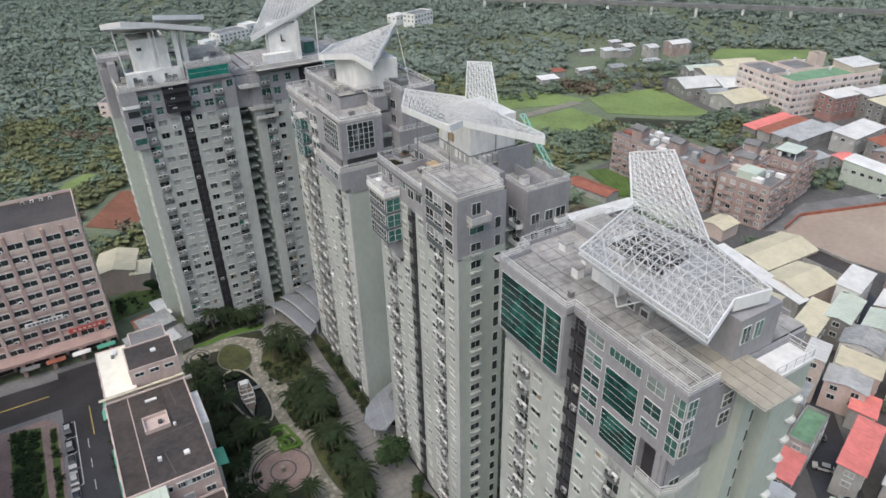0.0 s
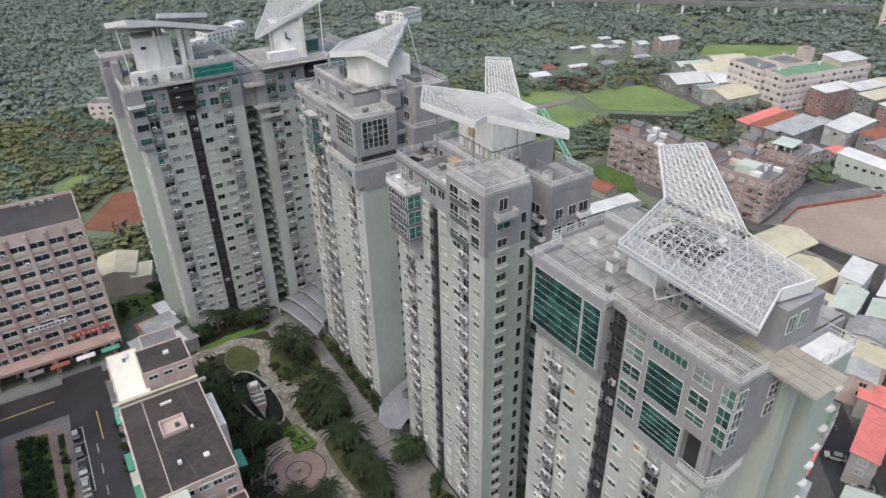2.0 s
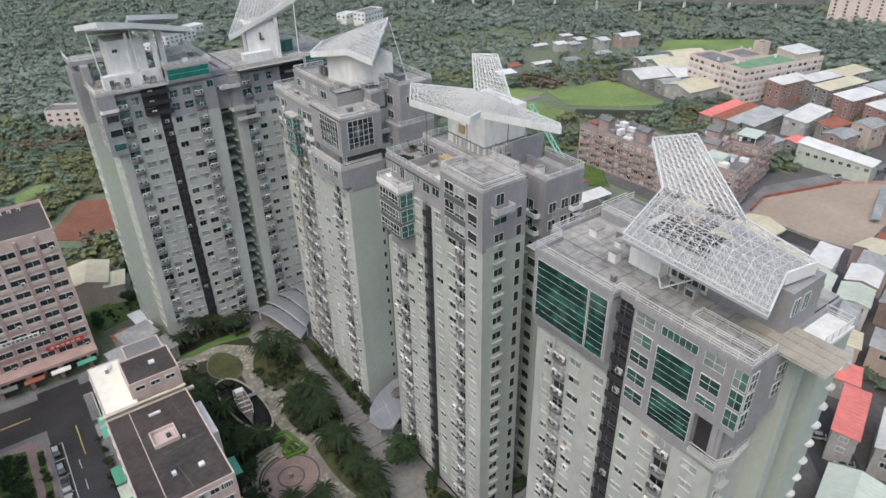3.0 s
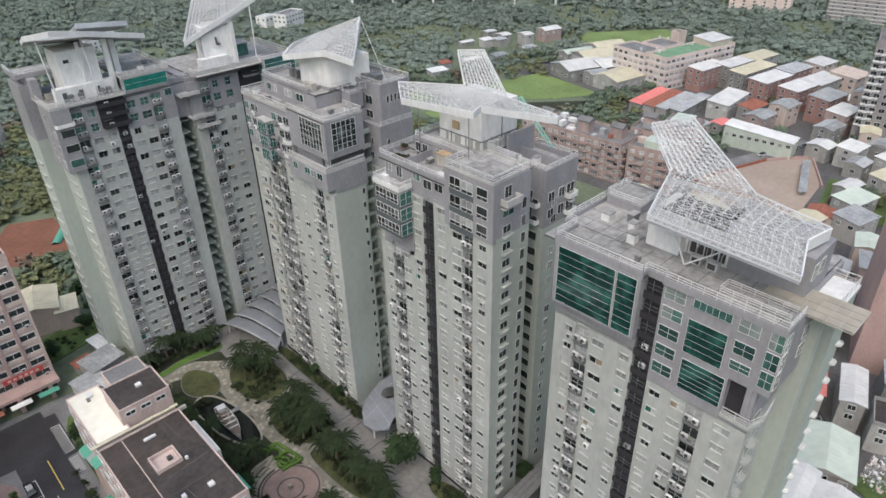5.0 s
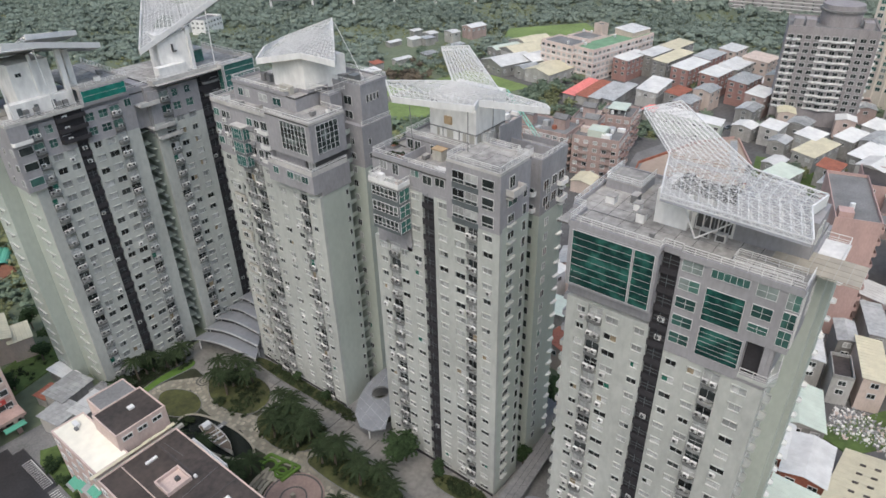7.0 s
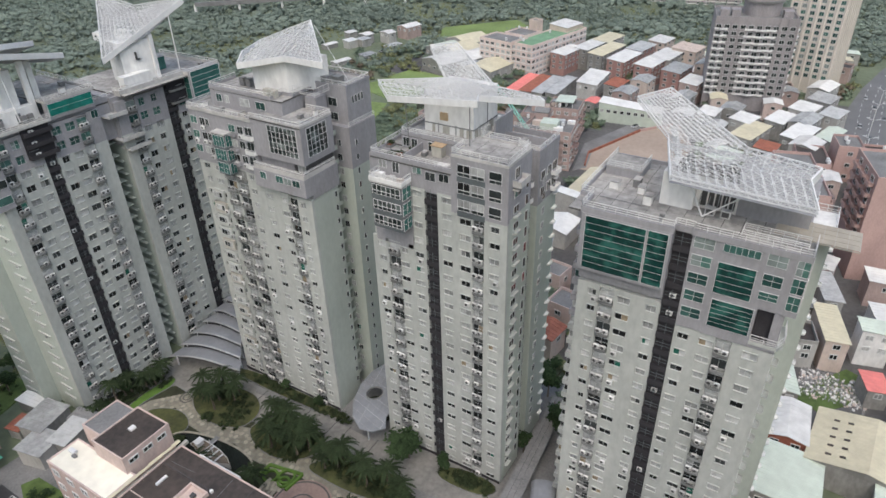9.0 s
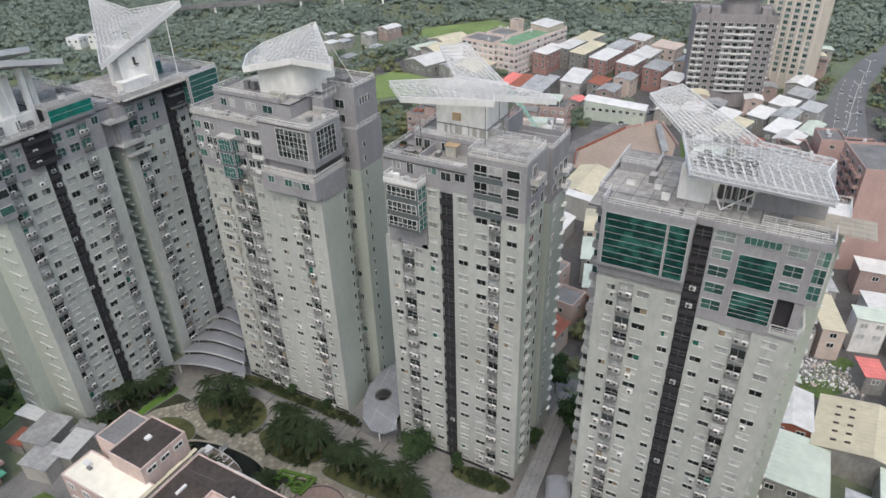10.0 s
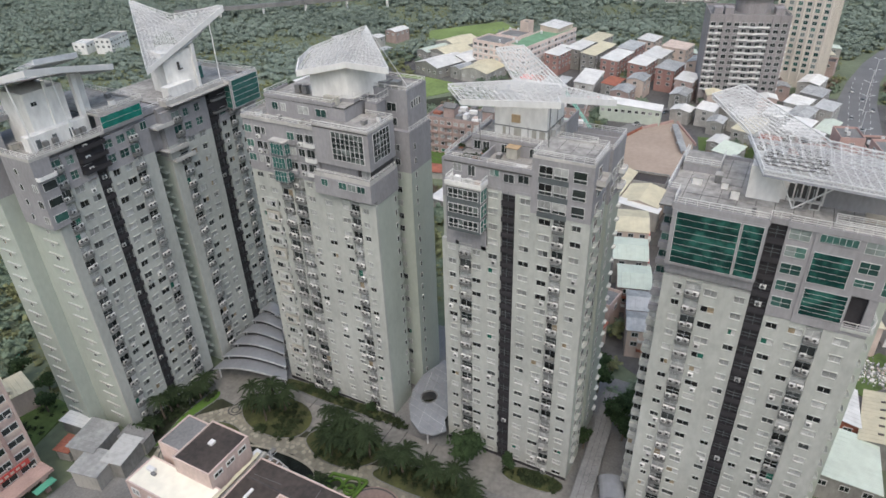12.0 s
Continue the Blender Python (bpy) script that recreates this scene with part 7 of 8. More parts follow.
# brick flats behind the estate
def brick_flats(cx, cy, w, d, turn, towers):
    t = house("five-storey brown brick flats with cluttered roof huts", cx, cy, w, d, 16, turn, BROWN, CONCRETE, "flat", 5, "apartment_block", category="building", gap=3.2, bands=ROSE, tanks=3)
    for px, py in towers:
        g = Geo()
        g.box(px - 2.2, px + 2.2, py - 2.6, py + 2.6, 16, 20.4, BROWN)
        g.prism([(px - 2.5, py - 2.9), (px + 2.5, py - 2.9), (px + 2.5, py + 2.9), (px - 2.5, py + 2.9)], 20.4, 20.8, CONCRETE)
        part("stair_hut", g, t, "brown roof stair hut", local=True)
        g = Geo()
        g.add([(px - 2.6, py - 3.0, 20.8), (px + 2.6, py - 3.0, 20.8), (px + 2.6, py + 3.0, 20.8), (px - 2.6, py + 3.0, 20.8), (px, py - 3.0, 22.2), (px, py + 3.0, 22.2)], [(0, 1, 4), (2, 3, 5), (1, 2, 5, 4), (3, 0, 4, 5), (0, 3, 2, 1)], CONCRETE)
        part("hut_roof", g, t, "small pitched hut roof", local=True)
    rng = random.Random(int(cx))
    for k in range(1, 5):
        for face, half in ((Face("-x", -w / 2), d / 2), (Face("-y", -d / 2), w / 2)):
            n = max(1, int(2 * half / 6.4))
            for i in range(n):
                u = -half + 2 * half * (i + 0.5) / n
                part("balcony", ledge_mesh(4.4, 1.3, 1.0, BROWN if (i + k) % 3 else ROSE), t, at=face.place(u, 0, 3.2 * k + 0.2), local=True)
    for _ in range(int(w * d / 60) + 2):
        a, b, hh = rng.uniform(-w / 2 + 2, w / 2 - 2), rng.uniform(-d / 2 + 2, d / 2 - 2), rng.uniform(0.8, 2.4)
        g = Geo().box(a - rng.uniform(0.6, 1.8), a + rng.uniform(0.6, 1.8), b - rng.uniform(0.6, 2.2), b + rng.uniform(0.6, 2.2), 16.06, 16.06 + hh, rng.choice((CONCRETE, TINROOF, RUST, PLASTER, CREAM)))
        part("roof_store", g, t, "makeshift roof store", local=True)
    return t

brick_flats(202, 167, 16, 48, 3, [(-3, 14), (-2, -4), (0, -18)])
b = brick_flats(207, 133, 16, 19, 11, [(4, 5)])
g = Geo()
g.box(-6, 1, -3, 4, 16, 19.0, MINTROOF)
part("roof_hut", g, b, "pale green roof hut", local=True)
b = brick_flats(234, 138, 15, 14, 11, [])
g = Geo()
g.box(-5, 5, -4, 4, 18.6, 18.8, MINTROOF)
part("roof_cover", g, b, "pale green roof cover", local=True)
g = Geo()
for px in (-4.8, 4.6):
    for py in (-3.8, 3.6):
        g.box(px, px + 0.2, py, py + 0.2, 16, 18.6, STEEL)
part("cover_frame", g, b, local=True)
brick_flats(222, 146, 14, 12, 11, [(0, 0)])

house("long red tiled shed beside vegetable rows", 171.5, 177.5, 8, 19, 3, 12, CONCRETE, RUST, "gable", 0, "shed", "y", category="shed")
house("long low shed with a pale roof", 160, 159, 29, 5.5, 3.6, -4, CONCRETE, WHITEROOF, "shed", 0, "shed", category="shed")
house("small shed with a pale yellow roof", 187, 128.5, 9, 8, 4.6, 4, CREAM, YELLOWROOF, "gable", 0, "shed", category="shed")
house("large warehouse with a pale yellow roof", 180.5, 103.5, 24, 13.4, 7.6, -2, CREAM, YELLOWROOF, "gable", 0, "warehouse", category="warehouse")
house("warehouse with a pale yellow roof", 173, 89, 15, 13.5, 7.6, -2, CREAM, YELLOWROOF, "gable", 0, "warehouse", category="warehouse")
house("shed with a dark flat roof", 190, 91, 9.5, 13.5, 6.6, 3, CONCRETE, TARROOF, "flat", 0, "shed", category="shed")
house("long narrow shed with a white roof", 164.5, 97, 4, 31, 7.4, -3, CONCRETE, WHITEROOF, "shed", 0, "shed", category="shed")
house("white-roofed shed beside the tower", 148, 104, 12, 10, 6, -3, CONCRETE, WHITEROOF, "gable", 0, "shed", category="shed")
for cx, cy, w, d, roof, wall, tone in ((150, 88, 15, 11, YELLOWROOF, CREAM, "pale yellow"), (132, 83.5, 13, 10, MINTROOF, CONCRETE, "pale green"), (117, 78.5, 12, 9, MINTROOF, BROWN, "pale green"), (106, 73, 9, 9, TINROOF, BROWN, "grey tin"), (96.5, 71, 8, 8, TINROOF, CREAM, "grey tin")):
    r = house("three-storey row house with red balcony boards, " + tone + " roof", cx, cy, w, d, 9, 15, wall, roof, "gable", 3, gap=3.4, glass=FIRGLASS, ridge="y")
    for k in range(2):
        for i in range(int(w / 3.2)):
            part("balcony", ledge_mesh(2.4, 1.0, 0.9, (RUST, PLASTER, REDROOF)[(i + k) % 3]), r, at=Face("-y", -d / 2).place(-w / 2 + 1.7 + 3.2 * i, 0, 2.6 + 3.0 * k), local=True)
            part("balcony", ledge_mesh(2.0, 0.9, 0.9, (PLASTER, RUST)[(i + k) % 2]), r, at=Face("-x", -w / 2).place(-d / 2 + 1.6 + 2.6 * i, 0, 2.6 + 3.0 * k), local=True) if 2.6 * i < d - 3 else None
house("white house with a bright sheet roof", 180, 77.5, 13.5, 6.0, 11.4, 14, PLASTER, WHITEROOF, "shed", 3)
rows = random.Random(8)
for cx, cy, w, d, h, a, m, wm in (
        (156.5, 74.2, 17, 6.0, 9.4, 16, YELLOWROOF, CONCRETE), (167, 72.0, 14, 6.0, 9.6, 16, MINTROOF, CONCRETE), (139.6, 62.8, 7.4, 4.2, 13.4, 22, WHITEROOF, CREAM),
        (109, 47.8, 9, 4.8, 6.6, 18, REDROOF, CONCRETE), (125, 41.8, 17, 5.0, 8.6, 18, REDROOF, CONCRETE), (150, 57.2, 7.4, 9.6, 8.4, 22, YELLOWROOF, PINK), (142.6, 55.6, 7.0, 9.0, 8.2, 22, TINROOF, PINK),
        (141, 49.8, 7.4, 5.4, 5.6, 22, REDROOF, CONCRETE), (128, 59.6, 8, 5, 9, 18, TINROOF, CONCRETE), (110, 58, 10, 5, 7.0, 16, TINROOF, CONCRETE), (99, 43.4, 9, 5, 6.2, 18, TINROOF, CONCRETE),
        (160, 62.4, 9, 9, 8.4, 20, TINROOF, PLASTER), (171, 63.6, 10, 8, 8.6, 18, MINTROOF, PLASTER), (182, 66.6, 10, 8, 9.0, 16, WHITEROOF, CREAM), (192, 68, 9, 8, 9.0, 14, TINROOF, CREAM),
        (88.5, 24.7, 12.4, 8.4, 6.6, 4, WHITEROOF, RUST), (72.6, 22.6, 15.0, 12.4, 6.0, 2, MINTROOF, CONCRETE), (127, 20.2, 16.4, 5.4, 9.4, 16, YELLOWROOF, CREAM), (113, 8.6, 7, 4.8, 5.4, 18, REDROOF, CONCRETE),
        (145, 22.6, 15, 4.6, 9.4, 18, TINROOF, CONCRETE), (129, 10.2, 5.6, 7.4, 10.4, 14, MINTROOF, PLASTER), (121.6, 25.4, 9, 4.6, 8.0, 16, TARROOF, CONCRETE), (137, 27.6, 9, 4.4, 8.4, 18, TINROOF, CONCRETE),
        (126.6, 33.4, 13.6, 5.0, 8.2, 17, WHITEROOF, CONCRETE), (104.8, 30.8, 14.0, 11.0, 5.6, 15.6, MINTROOF, CONCRETE), (90.6, 31.2, 11, 5.4, 6.6, 8, WHITEROOF, RUST), 
        (186, 48, 11, 7, 8.6, 18, TINROOF, PINK), (198, 53, 10, 7, 8.6, 16, MINTROOF, CREAM), 
        (180, 33, 10, 5, 8.4, 18, TINROOF, CONCRETE), (100, -2, 12, 10, 7, 10, TINROOF, CONCRETE), (118, -6, 12, 8, 8, 14, WHITEROOF, CONCRETE), (76, 2, 14, 10, 6, 0, MINTROOF, CONCRETE), (64, 8, 10, 10, 6, 0, TINROOF, CONCRETE)):
    kind = {"coral_red_sheet_roof": "coral red", "white_sheet_roof": "white", "pale_yellow_sheet_roof": "pale yellow", "pale_green_sheet_roof": "pale green", "rust_red_tile_roof": "rust red", "dark_tar_roof": "dark tar"}.get(m.name, "grey tin")
    house("narrow row house with a " + kind + " roof", cx, cy, w, d, h, a, wm, m, "flat" if m is TARROOF else rows.choice(("shed", "gable")), 3 if h > 7.5 else 2, gap=3.6, glass=FIRGLASS if rows.random() < 0.4 else PANE)
house("flat-roofed house with a green painted roof", 120.4, 51, 12.4, 4.8, 8.4, 16, CONCRETE, GREENROOF, "flat", 3)
w = house("large workshop with a cream sheet roof and skylights", 87, 8.5, 17, 22, 6.4, -4, CONCRETE, YELLOWROOF, "gable", 0, "workshop", "x", category="workshop")
for i in range(5):
    for j in range(2):
        g = Geo()
        x0, y0 = -6.4 + 2.8 * i, 4.2 + 2.6 * j
        zz = 6.5 + (11.0 - y0) * 0.2
        g.plate([(x0, y0, zz + 0.25), (x0 + 0.6, y0, zz + 0.25), (x0 + 0.6, y0 + 1.1, zz + 0.03), (x0, y0 + 1.1, zz + 0.03)], 0.1, TARROOF)
        part("skylight", g, w, local=True)

for cx, cy, w, d, h, m, wm in ((312, 100, 16, 9, 11, WHITEROOF, BROWN), (296, 100, 12, 8, 8, TINROOF, CONCRETE), (290, 128, 12, 9, 8, TINROOF, BROWN), (300, 136, 14, 8, 8, RUST, CONCRETE), (306, 124, 12, 9, 10, TINROOF, CREAM), (278, 84, 12, 8, 8, WHITEROOF, CONCRETE), (292, 76, 10, 9, 7, TINROOF, CONCRETE), (268, 78, 9, 7, 6, TINROOF, CONCRETE), (344, 100, 14, 10, 12, TINROOF, CREAM), (372, 96, 14, 10, 10, WHITEROOF, CONCRETE), (232, 50, 12, 8, 8, TINROOF, CONCRETE), (246, 54, 10, 8, 8, RUST, CONCRETE), (276, 140, 8, 6, 5, REDROOF, CONCRETE), (268, 146, 8, 6, 5, TINROOF, CONCRETE)):
    house("small town house with a weathered roof", cx, cy, w, d, h, -6, wm, m, rows.choice(("shed", "gable")), 3 if h > 7 else 1, gap=5, glass=FIRGLASS)
# workshops, school and rows further out
for cx, cy, w, d, a, m in ((306, 243, 26, 20, -20, WHITEROOF), (330, 250, 22, 22, -20, YELLOWROOF), (352, 255, 22, 22, -20, YELLOWROOF), (323, 232, 24, 18, -20, WHITEROOF), (304, 214, 24, 19, -8, YELLOWROOF), (330, 262, 20, 10, -20, MINTROOF), (300, 226, 12, 9, -20, TINROOF)):
    house("workshop with a pale sheet metal roof", cx, cy, w, d, 6.4, a, CONCRETE, m, "gable", 1, "workshop", category="workshop", gap=5)
for cx, cy, w, d, a in ((340, 192, 56, 15, -12), (322, 214, 16, 24, -12), (340, 210, 16, 16, -12)):
    house("pale pink five-storey school block with rows of windows", cx, cy, w, d, 17.6, a, PALEPINK, CONCRETE if w < 50 else GREENROOF, "flat", 5, "school_block", category="building", gap=3.6, bands=PLASTER, glass=PANE, tanks=2, win=(2.4, 1.5))
house("white metal cover on a roof", 360, 190, 17, 13, 20.4, -12, CREAM, WHITEROOF, "shed", 0, "roof_house", category="building")
house("stair tower on a school roof", 350, 206, 6, 6, 23, -12, CREAM, CONCRETE, "flat", 0, "roof_house", category="building")
house("workshop with a bright red roof", 289, 184.6, 31, 6.5, 4.4, 2, CONCRETE, REDROOF, "shed", 0, "workshop", category="workshop")
house("workshop with a faded red roof", 290, 177.6, 31, 6.5, 4.4, 2, CONCRETE, RUST, "shed", 0, "workshop", category="workshop")
house("workshop with a grey tin roof", 291, 171.2, 31, 5.6, 4.4, 2, CONCRETE, TINROOF, "shed", 0, "workshop", category="workshop")
house("workshop with a grey tin roof", 293, 164, 32, 5.6, 4.6, 2, CONCRETE, TINROOF, "shed", 0, "workshop", category="workshop")
house("two-storey house with a white sheet roof", 303, 150, 26, 10.4, 8, 4, CONCRETE, WHITEROOF, "shed", 2)
house("long pale green two-storey block with a white roof", 268, 118, 9, 29, 7.4, 6, MINTROOF, WHITEROOF, "shed", 2, "workshop", category="workshop", gap=3.2)
for cx, cy, w, d, h, m, wm in ((334, 178, 22, 9, 12, WHITEROOF, BROWN), (352, 170, 26, 9, 12, WHITEROOF, CONCRETE), (372, 166, 22, 10, 12, YELLOWROOF, CONCRETE), (346, 158, 30, 9, 12, YELLOWROOF, CONCRETE), (336, 144, 24, 10, 12, WHITEROOF, BROWN),
                                (360, 142, 20, 10, 12, TINROOF, BROWN), (330, 128, 18, 10, 12, WHITEROOF, BROWN), (350, 124, 22, 11, 12, WHITEROOF, CONCRETE), (326, 112, 18, 10, 12, TINROOF, BROWN), (366, 116, 16, 14, 13, CREAM, CREAM), (382, 136, 16, 10, 12, WHITEROOF, CREAM)):
    house("four-storey brick row house with a sheet metal roof", cx, cy, w, d, h, -8, REDBRICK if wm is BROWN else wm, m, "shed", 4, gap=4.4, glass=FIRGLASS)
for cx, cy, w, d, h, m in ((263, 63, 22, 9, 7.4, YELLOWROOF), (276, 68, 12, 9, 8, WHITEROOF), (284, 54, 16, 8, 8, WHITEROOF), (266, 44, 20, 9, 9, WHITEROOF), (284, 44, 16, 9, 9, TINROOF), (300, 46, 14, 10, 9, WHITEROOF), (298, 34, 14, 8, 9, TINROOF), (272, 33, 18, 7, 8, MINTROOF),
                           (252, 40, 12, 10, 10, WHITEROOF), (318, 40, 14, 10, 9, TINROOF), (338, 42, 16, 10, 9, WHITEROOF), (234, 88 - 20, 14, 9, 6, MINTROOF), (215, 62, 12, 9, 8, TINROOF), (246, 74, 10, 6, 5, WHITEROOF)):
    house("low house with a pale sheet metal roof", cx, cy, w, d, h, -14, CONCRETE, m, rows.choice(("shed", "gable")), 2, gap=4.5)
for cx, cy, w, d, h, a in ((239, 37, 19, 11, 10, 14), (246, 13.5, 24, 13, 11, 14), (249, 26, 13, 9, 14, 14)):
    house("rose-brown block with a dark flat roof", cx, cy, w, d, h, a, SALMON, TARROOF if h < 14 else CONCRETE, "flat", 3, "apartment_block", category="building", gap=4.6, glass=FIRGLASS, tanks=2)
s = house("salmon-tiled apartment block with a plain end wall", 181, 12.4, 22, 18, 33.5, 16, SALMON, CONCRETE, "flat", 0, "apartment_block", category="building")
for k in range(4, 10):
    for j in range(3):
        part("balcony", ledge_mesh(4.8, 1.5, 1.1, SALMON), s, at=pose(-7 + 6.4 * j, 9.0, 3.4 * k, 0, 0, 180), local=True)
        part("window", far_window(2.6, 1.7, FIRGLASS), s, at=pose(-7 + 6.4 * j, 9.05, 3.4 * k + 1.6, 0, 0, 180), local=True)
s = house("salmon-tiled apartment block with stacked side balconies", 159.5, 37.4, 30, 10.6, 34.5, 16, SALMON, CONCRETE, "flat", 0, "apartment_block", category="building")
for k in range(10):
    z = 3.4 * k + 2.2
    for j in range(4):
        part("balcony", ledge_mesh(4.6, 1.3, 1.1, SALMON), s, at=Face("-y", -5.3).place(-11 + 7.2 * j, 0, z - 1.2), local=True)
        part("window", far_window(2.6, 1.7, FIRGLASS), s, at=Face("-y", -5.3).place(-11 + 7.2 * j, 0.04, z + 0.3), local=True)
part("water_tank", tank_mesh(), s, at=pose(-8, 1, 34.55), local=True)
g = Geo()
g.box(-14, -10.6, 1.2, 4.6, 34.5, 36.6, SALMON)
part("stair_hut", g, s, local=True)


def bowed_mesh(w, deep, high):
    """A balcony front bowed outwards in plan, with a slab and an upstand."""
    key = ("bowed", round(w, 2), deep, high)
    if key not in MESHES:
        g, n = Geo(), 10
        line = [(-w / 2 + w * i / n, -0.35 - (deep - 0.35) * (0.55 + 0.45 * math.cos(4 * math.pi * i / n)) * math.sin(math.pi * i / n) ** 0.5) for i in range(n + 1)]
        g.prism([(-w / 2, 0)] + line + [(w / 2, 0)], 0, 0.18, PLASTER)
        parapet(g, line, 0.18, high, PLASTER, 0.16)
        MESHES[key] = g.mesh("balcony")
    return MESHES[key]


def high_rise(label, cx, cy, w, d, h, turn, wall, bows, glass, win=(1.9, 1.6), gap=3.6):
    """A slab tower: windows in columns on the two sides seen, piers between them, and bowed balconies at the places in bows (side, centre, width)."""
    t = house(label, cx, cy, w, d, h, turn, wall, CONCRETE, "flat", 0, "high_rise", category="tower")
    n = int(h / 3.1)
    for side, half in (("-x", d / 2), ("-y", w / 2)):
        face = Face(side, -w / 2 if side == "-x" else -d / 2)
        fronts = [(u, b) for where, u, b in bows if where == side]
        m = max(3, int(2 * half / gap))
        for k in range(3, n):
            z = 3.1 * k
            for u, b in fronts:
                part("balcony", bowed_mesh(b, 1.9, 0.95), t, at=face.place(u, 0, z - 1.5), local=True)
            for i in range(m):
                u = -half + 2 * half * (i + 0.5) / m
                part("window", far_window(*win, glass), t, at=face.place(u, 0.05, z), local=True)
        for i in range(m + 1):
            u = -half + 2 * half * i / m
            if any(abs(u - c) < b / 2 for c, b in fronts):
                continue
            q = Geo()
            face.box(q, max(-half, u - 0.45), min(half, u + 0.45), 0.0, 0.6, 0, h + 1.2, wall)
            part("pier", q, t, local=True)
    return t


hr = high_rise("taupe high-rise with white bowed balcony fronts", 322, 79, 26, 36, 44, 14, TAUPE, (("-x", -2.5, 14.0), ("-x", 15.0, 6.0), ("-y", -9.0, 6.0)), FIRGLASS, (2.3, 1.8))
g = Geo()
g.bar((1, -3, 44), (1, -3, 53), 8.5, TAUPE, 24)
g.bar((1, -3, 50.2), (1, -3, 51.0), 9.4, CONCRETE, 24)
part("crown", g, hr, "round rooftop crown", local=True)
for y in (-14, 9, 14):
    part("roof_hut", Geo().box(-8, -2, y - 2, y + 2, 44, 47, TAUPE), hr, local=True)
high_rise("pale sand-coloured high-rise with blue-green windows", 366, 52, 26, 26, 62, -10, SAND, (), TEAL, (2.2, 1.9), 4.3)
house("wide grey slab block on the far hill", 562, 158, 16, 72, 26, 6, TAUPE, CONCRETE, "flat", 10, "apartment_block", category="building", gap=7, glass=FIRGLASS, bands=PLASTER)
house("pale pink slab block on the far hill", 552, 244, 14, 46, 20, 14, PALEPINK, CONCRETE, "flat", 8, "apartment_block", category="building", gap=7, glass=FIRGLASS)
for cx, cy, w, d, h, m in ((360, 308, 14, 10, 8, WHITEROOF), (341, 313, 7, 9, 7, WHITEROOF), (333, 326, 7, 8, 6, WHITEROOF), (325, 322, 8, 6, 5, TINROOF), (318, 328, 8, 6, 5, WHITEROOF), (280, 306, 12, 5, 3.4, WHITEROOF), (249, 304, 11, 7, 3.4, WHITEROOF), (262, 311, 7, 6, 4, RUST), (300, 300, 10, 6, 3.2, TINROOF), (328, 300, 12, 5, 2.6, TINROOF), (310, 340, 10, 5, 3, WHITEROOF), (340, 345, 8, 5, 4, WHITEROOF)):
    house("small farmhouse with a pale sheet roof", cx, cy, w, d, h, -12, BROWN if w > 13 else CONCRETE, m, rows.choice(("shed", "gable")), 2 if h > 5 else 0, gap=4)
for cx, cy, w, d, h in ((262, 486, 22, 12, 10), (250, 500, 12, 10, 7), (120, 520, 26, 14, 8), (140, 540, 12, 10, 7), (100, 505, 10, 8, 6), (108, 410, 10, 8, 6)):
    house("distant white house among trees", cx, cy, w, d, h, 20, PLASTER, WHITEROOF if w < 20 else CONCRETE, "flat", 3 if h > 7 else 2, gap=3.6, glass=FIRGLASS)
house("pale two-storey house beyond the estate", 25, 383, 17, 11, 9, -30, PALEPINK, CONCRETE, "flat", 3, gap=4.0, glass=FIRGLASS)

# small houses packed into the gaps of the town
def clear(x, y, pad):
    for cx, cy, w, d, turn in HOUSES:
        q = radians(-turn)
        u, v = (x - cx) * math.cos(q) - (y - cy) * math.sin(q), (x - cx) * math.sin(q) + (y - cy) * math.cos(q)
        if abs(u) < w / 2 + pad and abs(v) < d / 2 + pad:
            return False
    return True


fill = random.Random(17)
LOTS = ((205, 275, 78, 124), (100, 125, 2, 30), (256, 470, -10, 32), (228, 262, 50, 84))
for x0, x1, y0, y1, step in ((92, 140, 62, 108, 12), (84, 180, -8, 62, 9.5), (190, 330, -14, 76, 12.5), (264, 330, 76, 132, 12), (310, 400, 86, 112, 14), (330, 425, 36, 78, 13), (296, 312, 150, 200, 12)):
    y = y0
    while y < y1:
        x = x0
        while x < x1:
            px, py = x + fill.uniform(-2, 2), y + fill.uniform(-2, 2)
            if clear(px, py, 4.6) and not any(a < px < b and c < py < d for a, b, c, d in LOTS) and fill.random() < 0.8:
                roof = fill.choice((TINROOF, TINROOF, WHITEROOF, RUST, CONCRETE, TARROOF, YELLOWROOF, MINTROOF))
                tone = {"white_sheet_roof": "white", "pale_yellow_sheet_roof": "pale yellow", "pale_green_sheet_roof": "pale green", "rust_red_tile_roof": "rust red", "dark_tar_roof": "dark tar", "grey_concrete": "grey concrete"}.get(roof.name, "grey tin")
                house("small crowded town house with a " + tone + " roof", px, py, fill.uniform(7, 10), fill.uniform(6, 9), fill.uniform(4.5, 9), fill.choice((12, 16, -8)), fill.choice((CONCRETE, CREAM, BROWN, PLASTER, PINK)), roof, "flat" if roof in (TARROOF, CONCRETE) else fill.choice(("shed", "gable")), 2, gap=5, glass=FIRGLASS)
            x += step
        y += step * 0.85

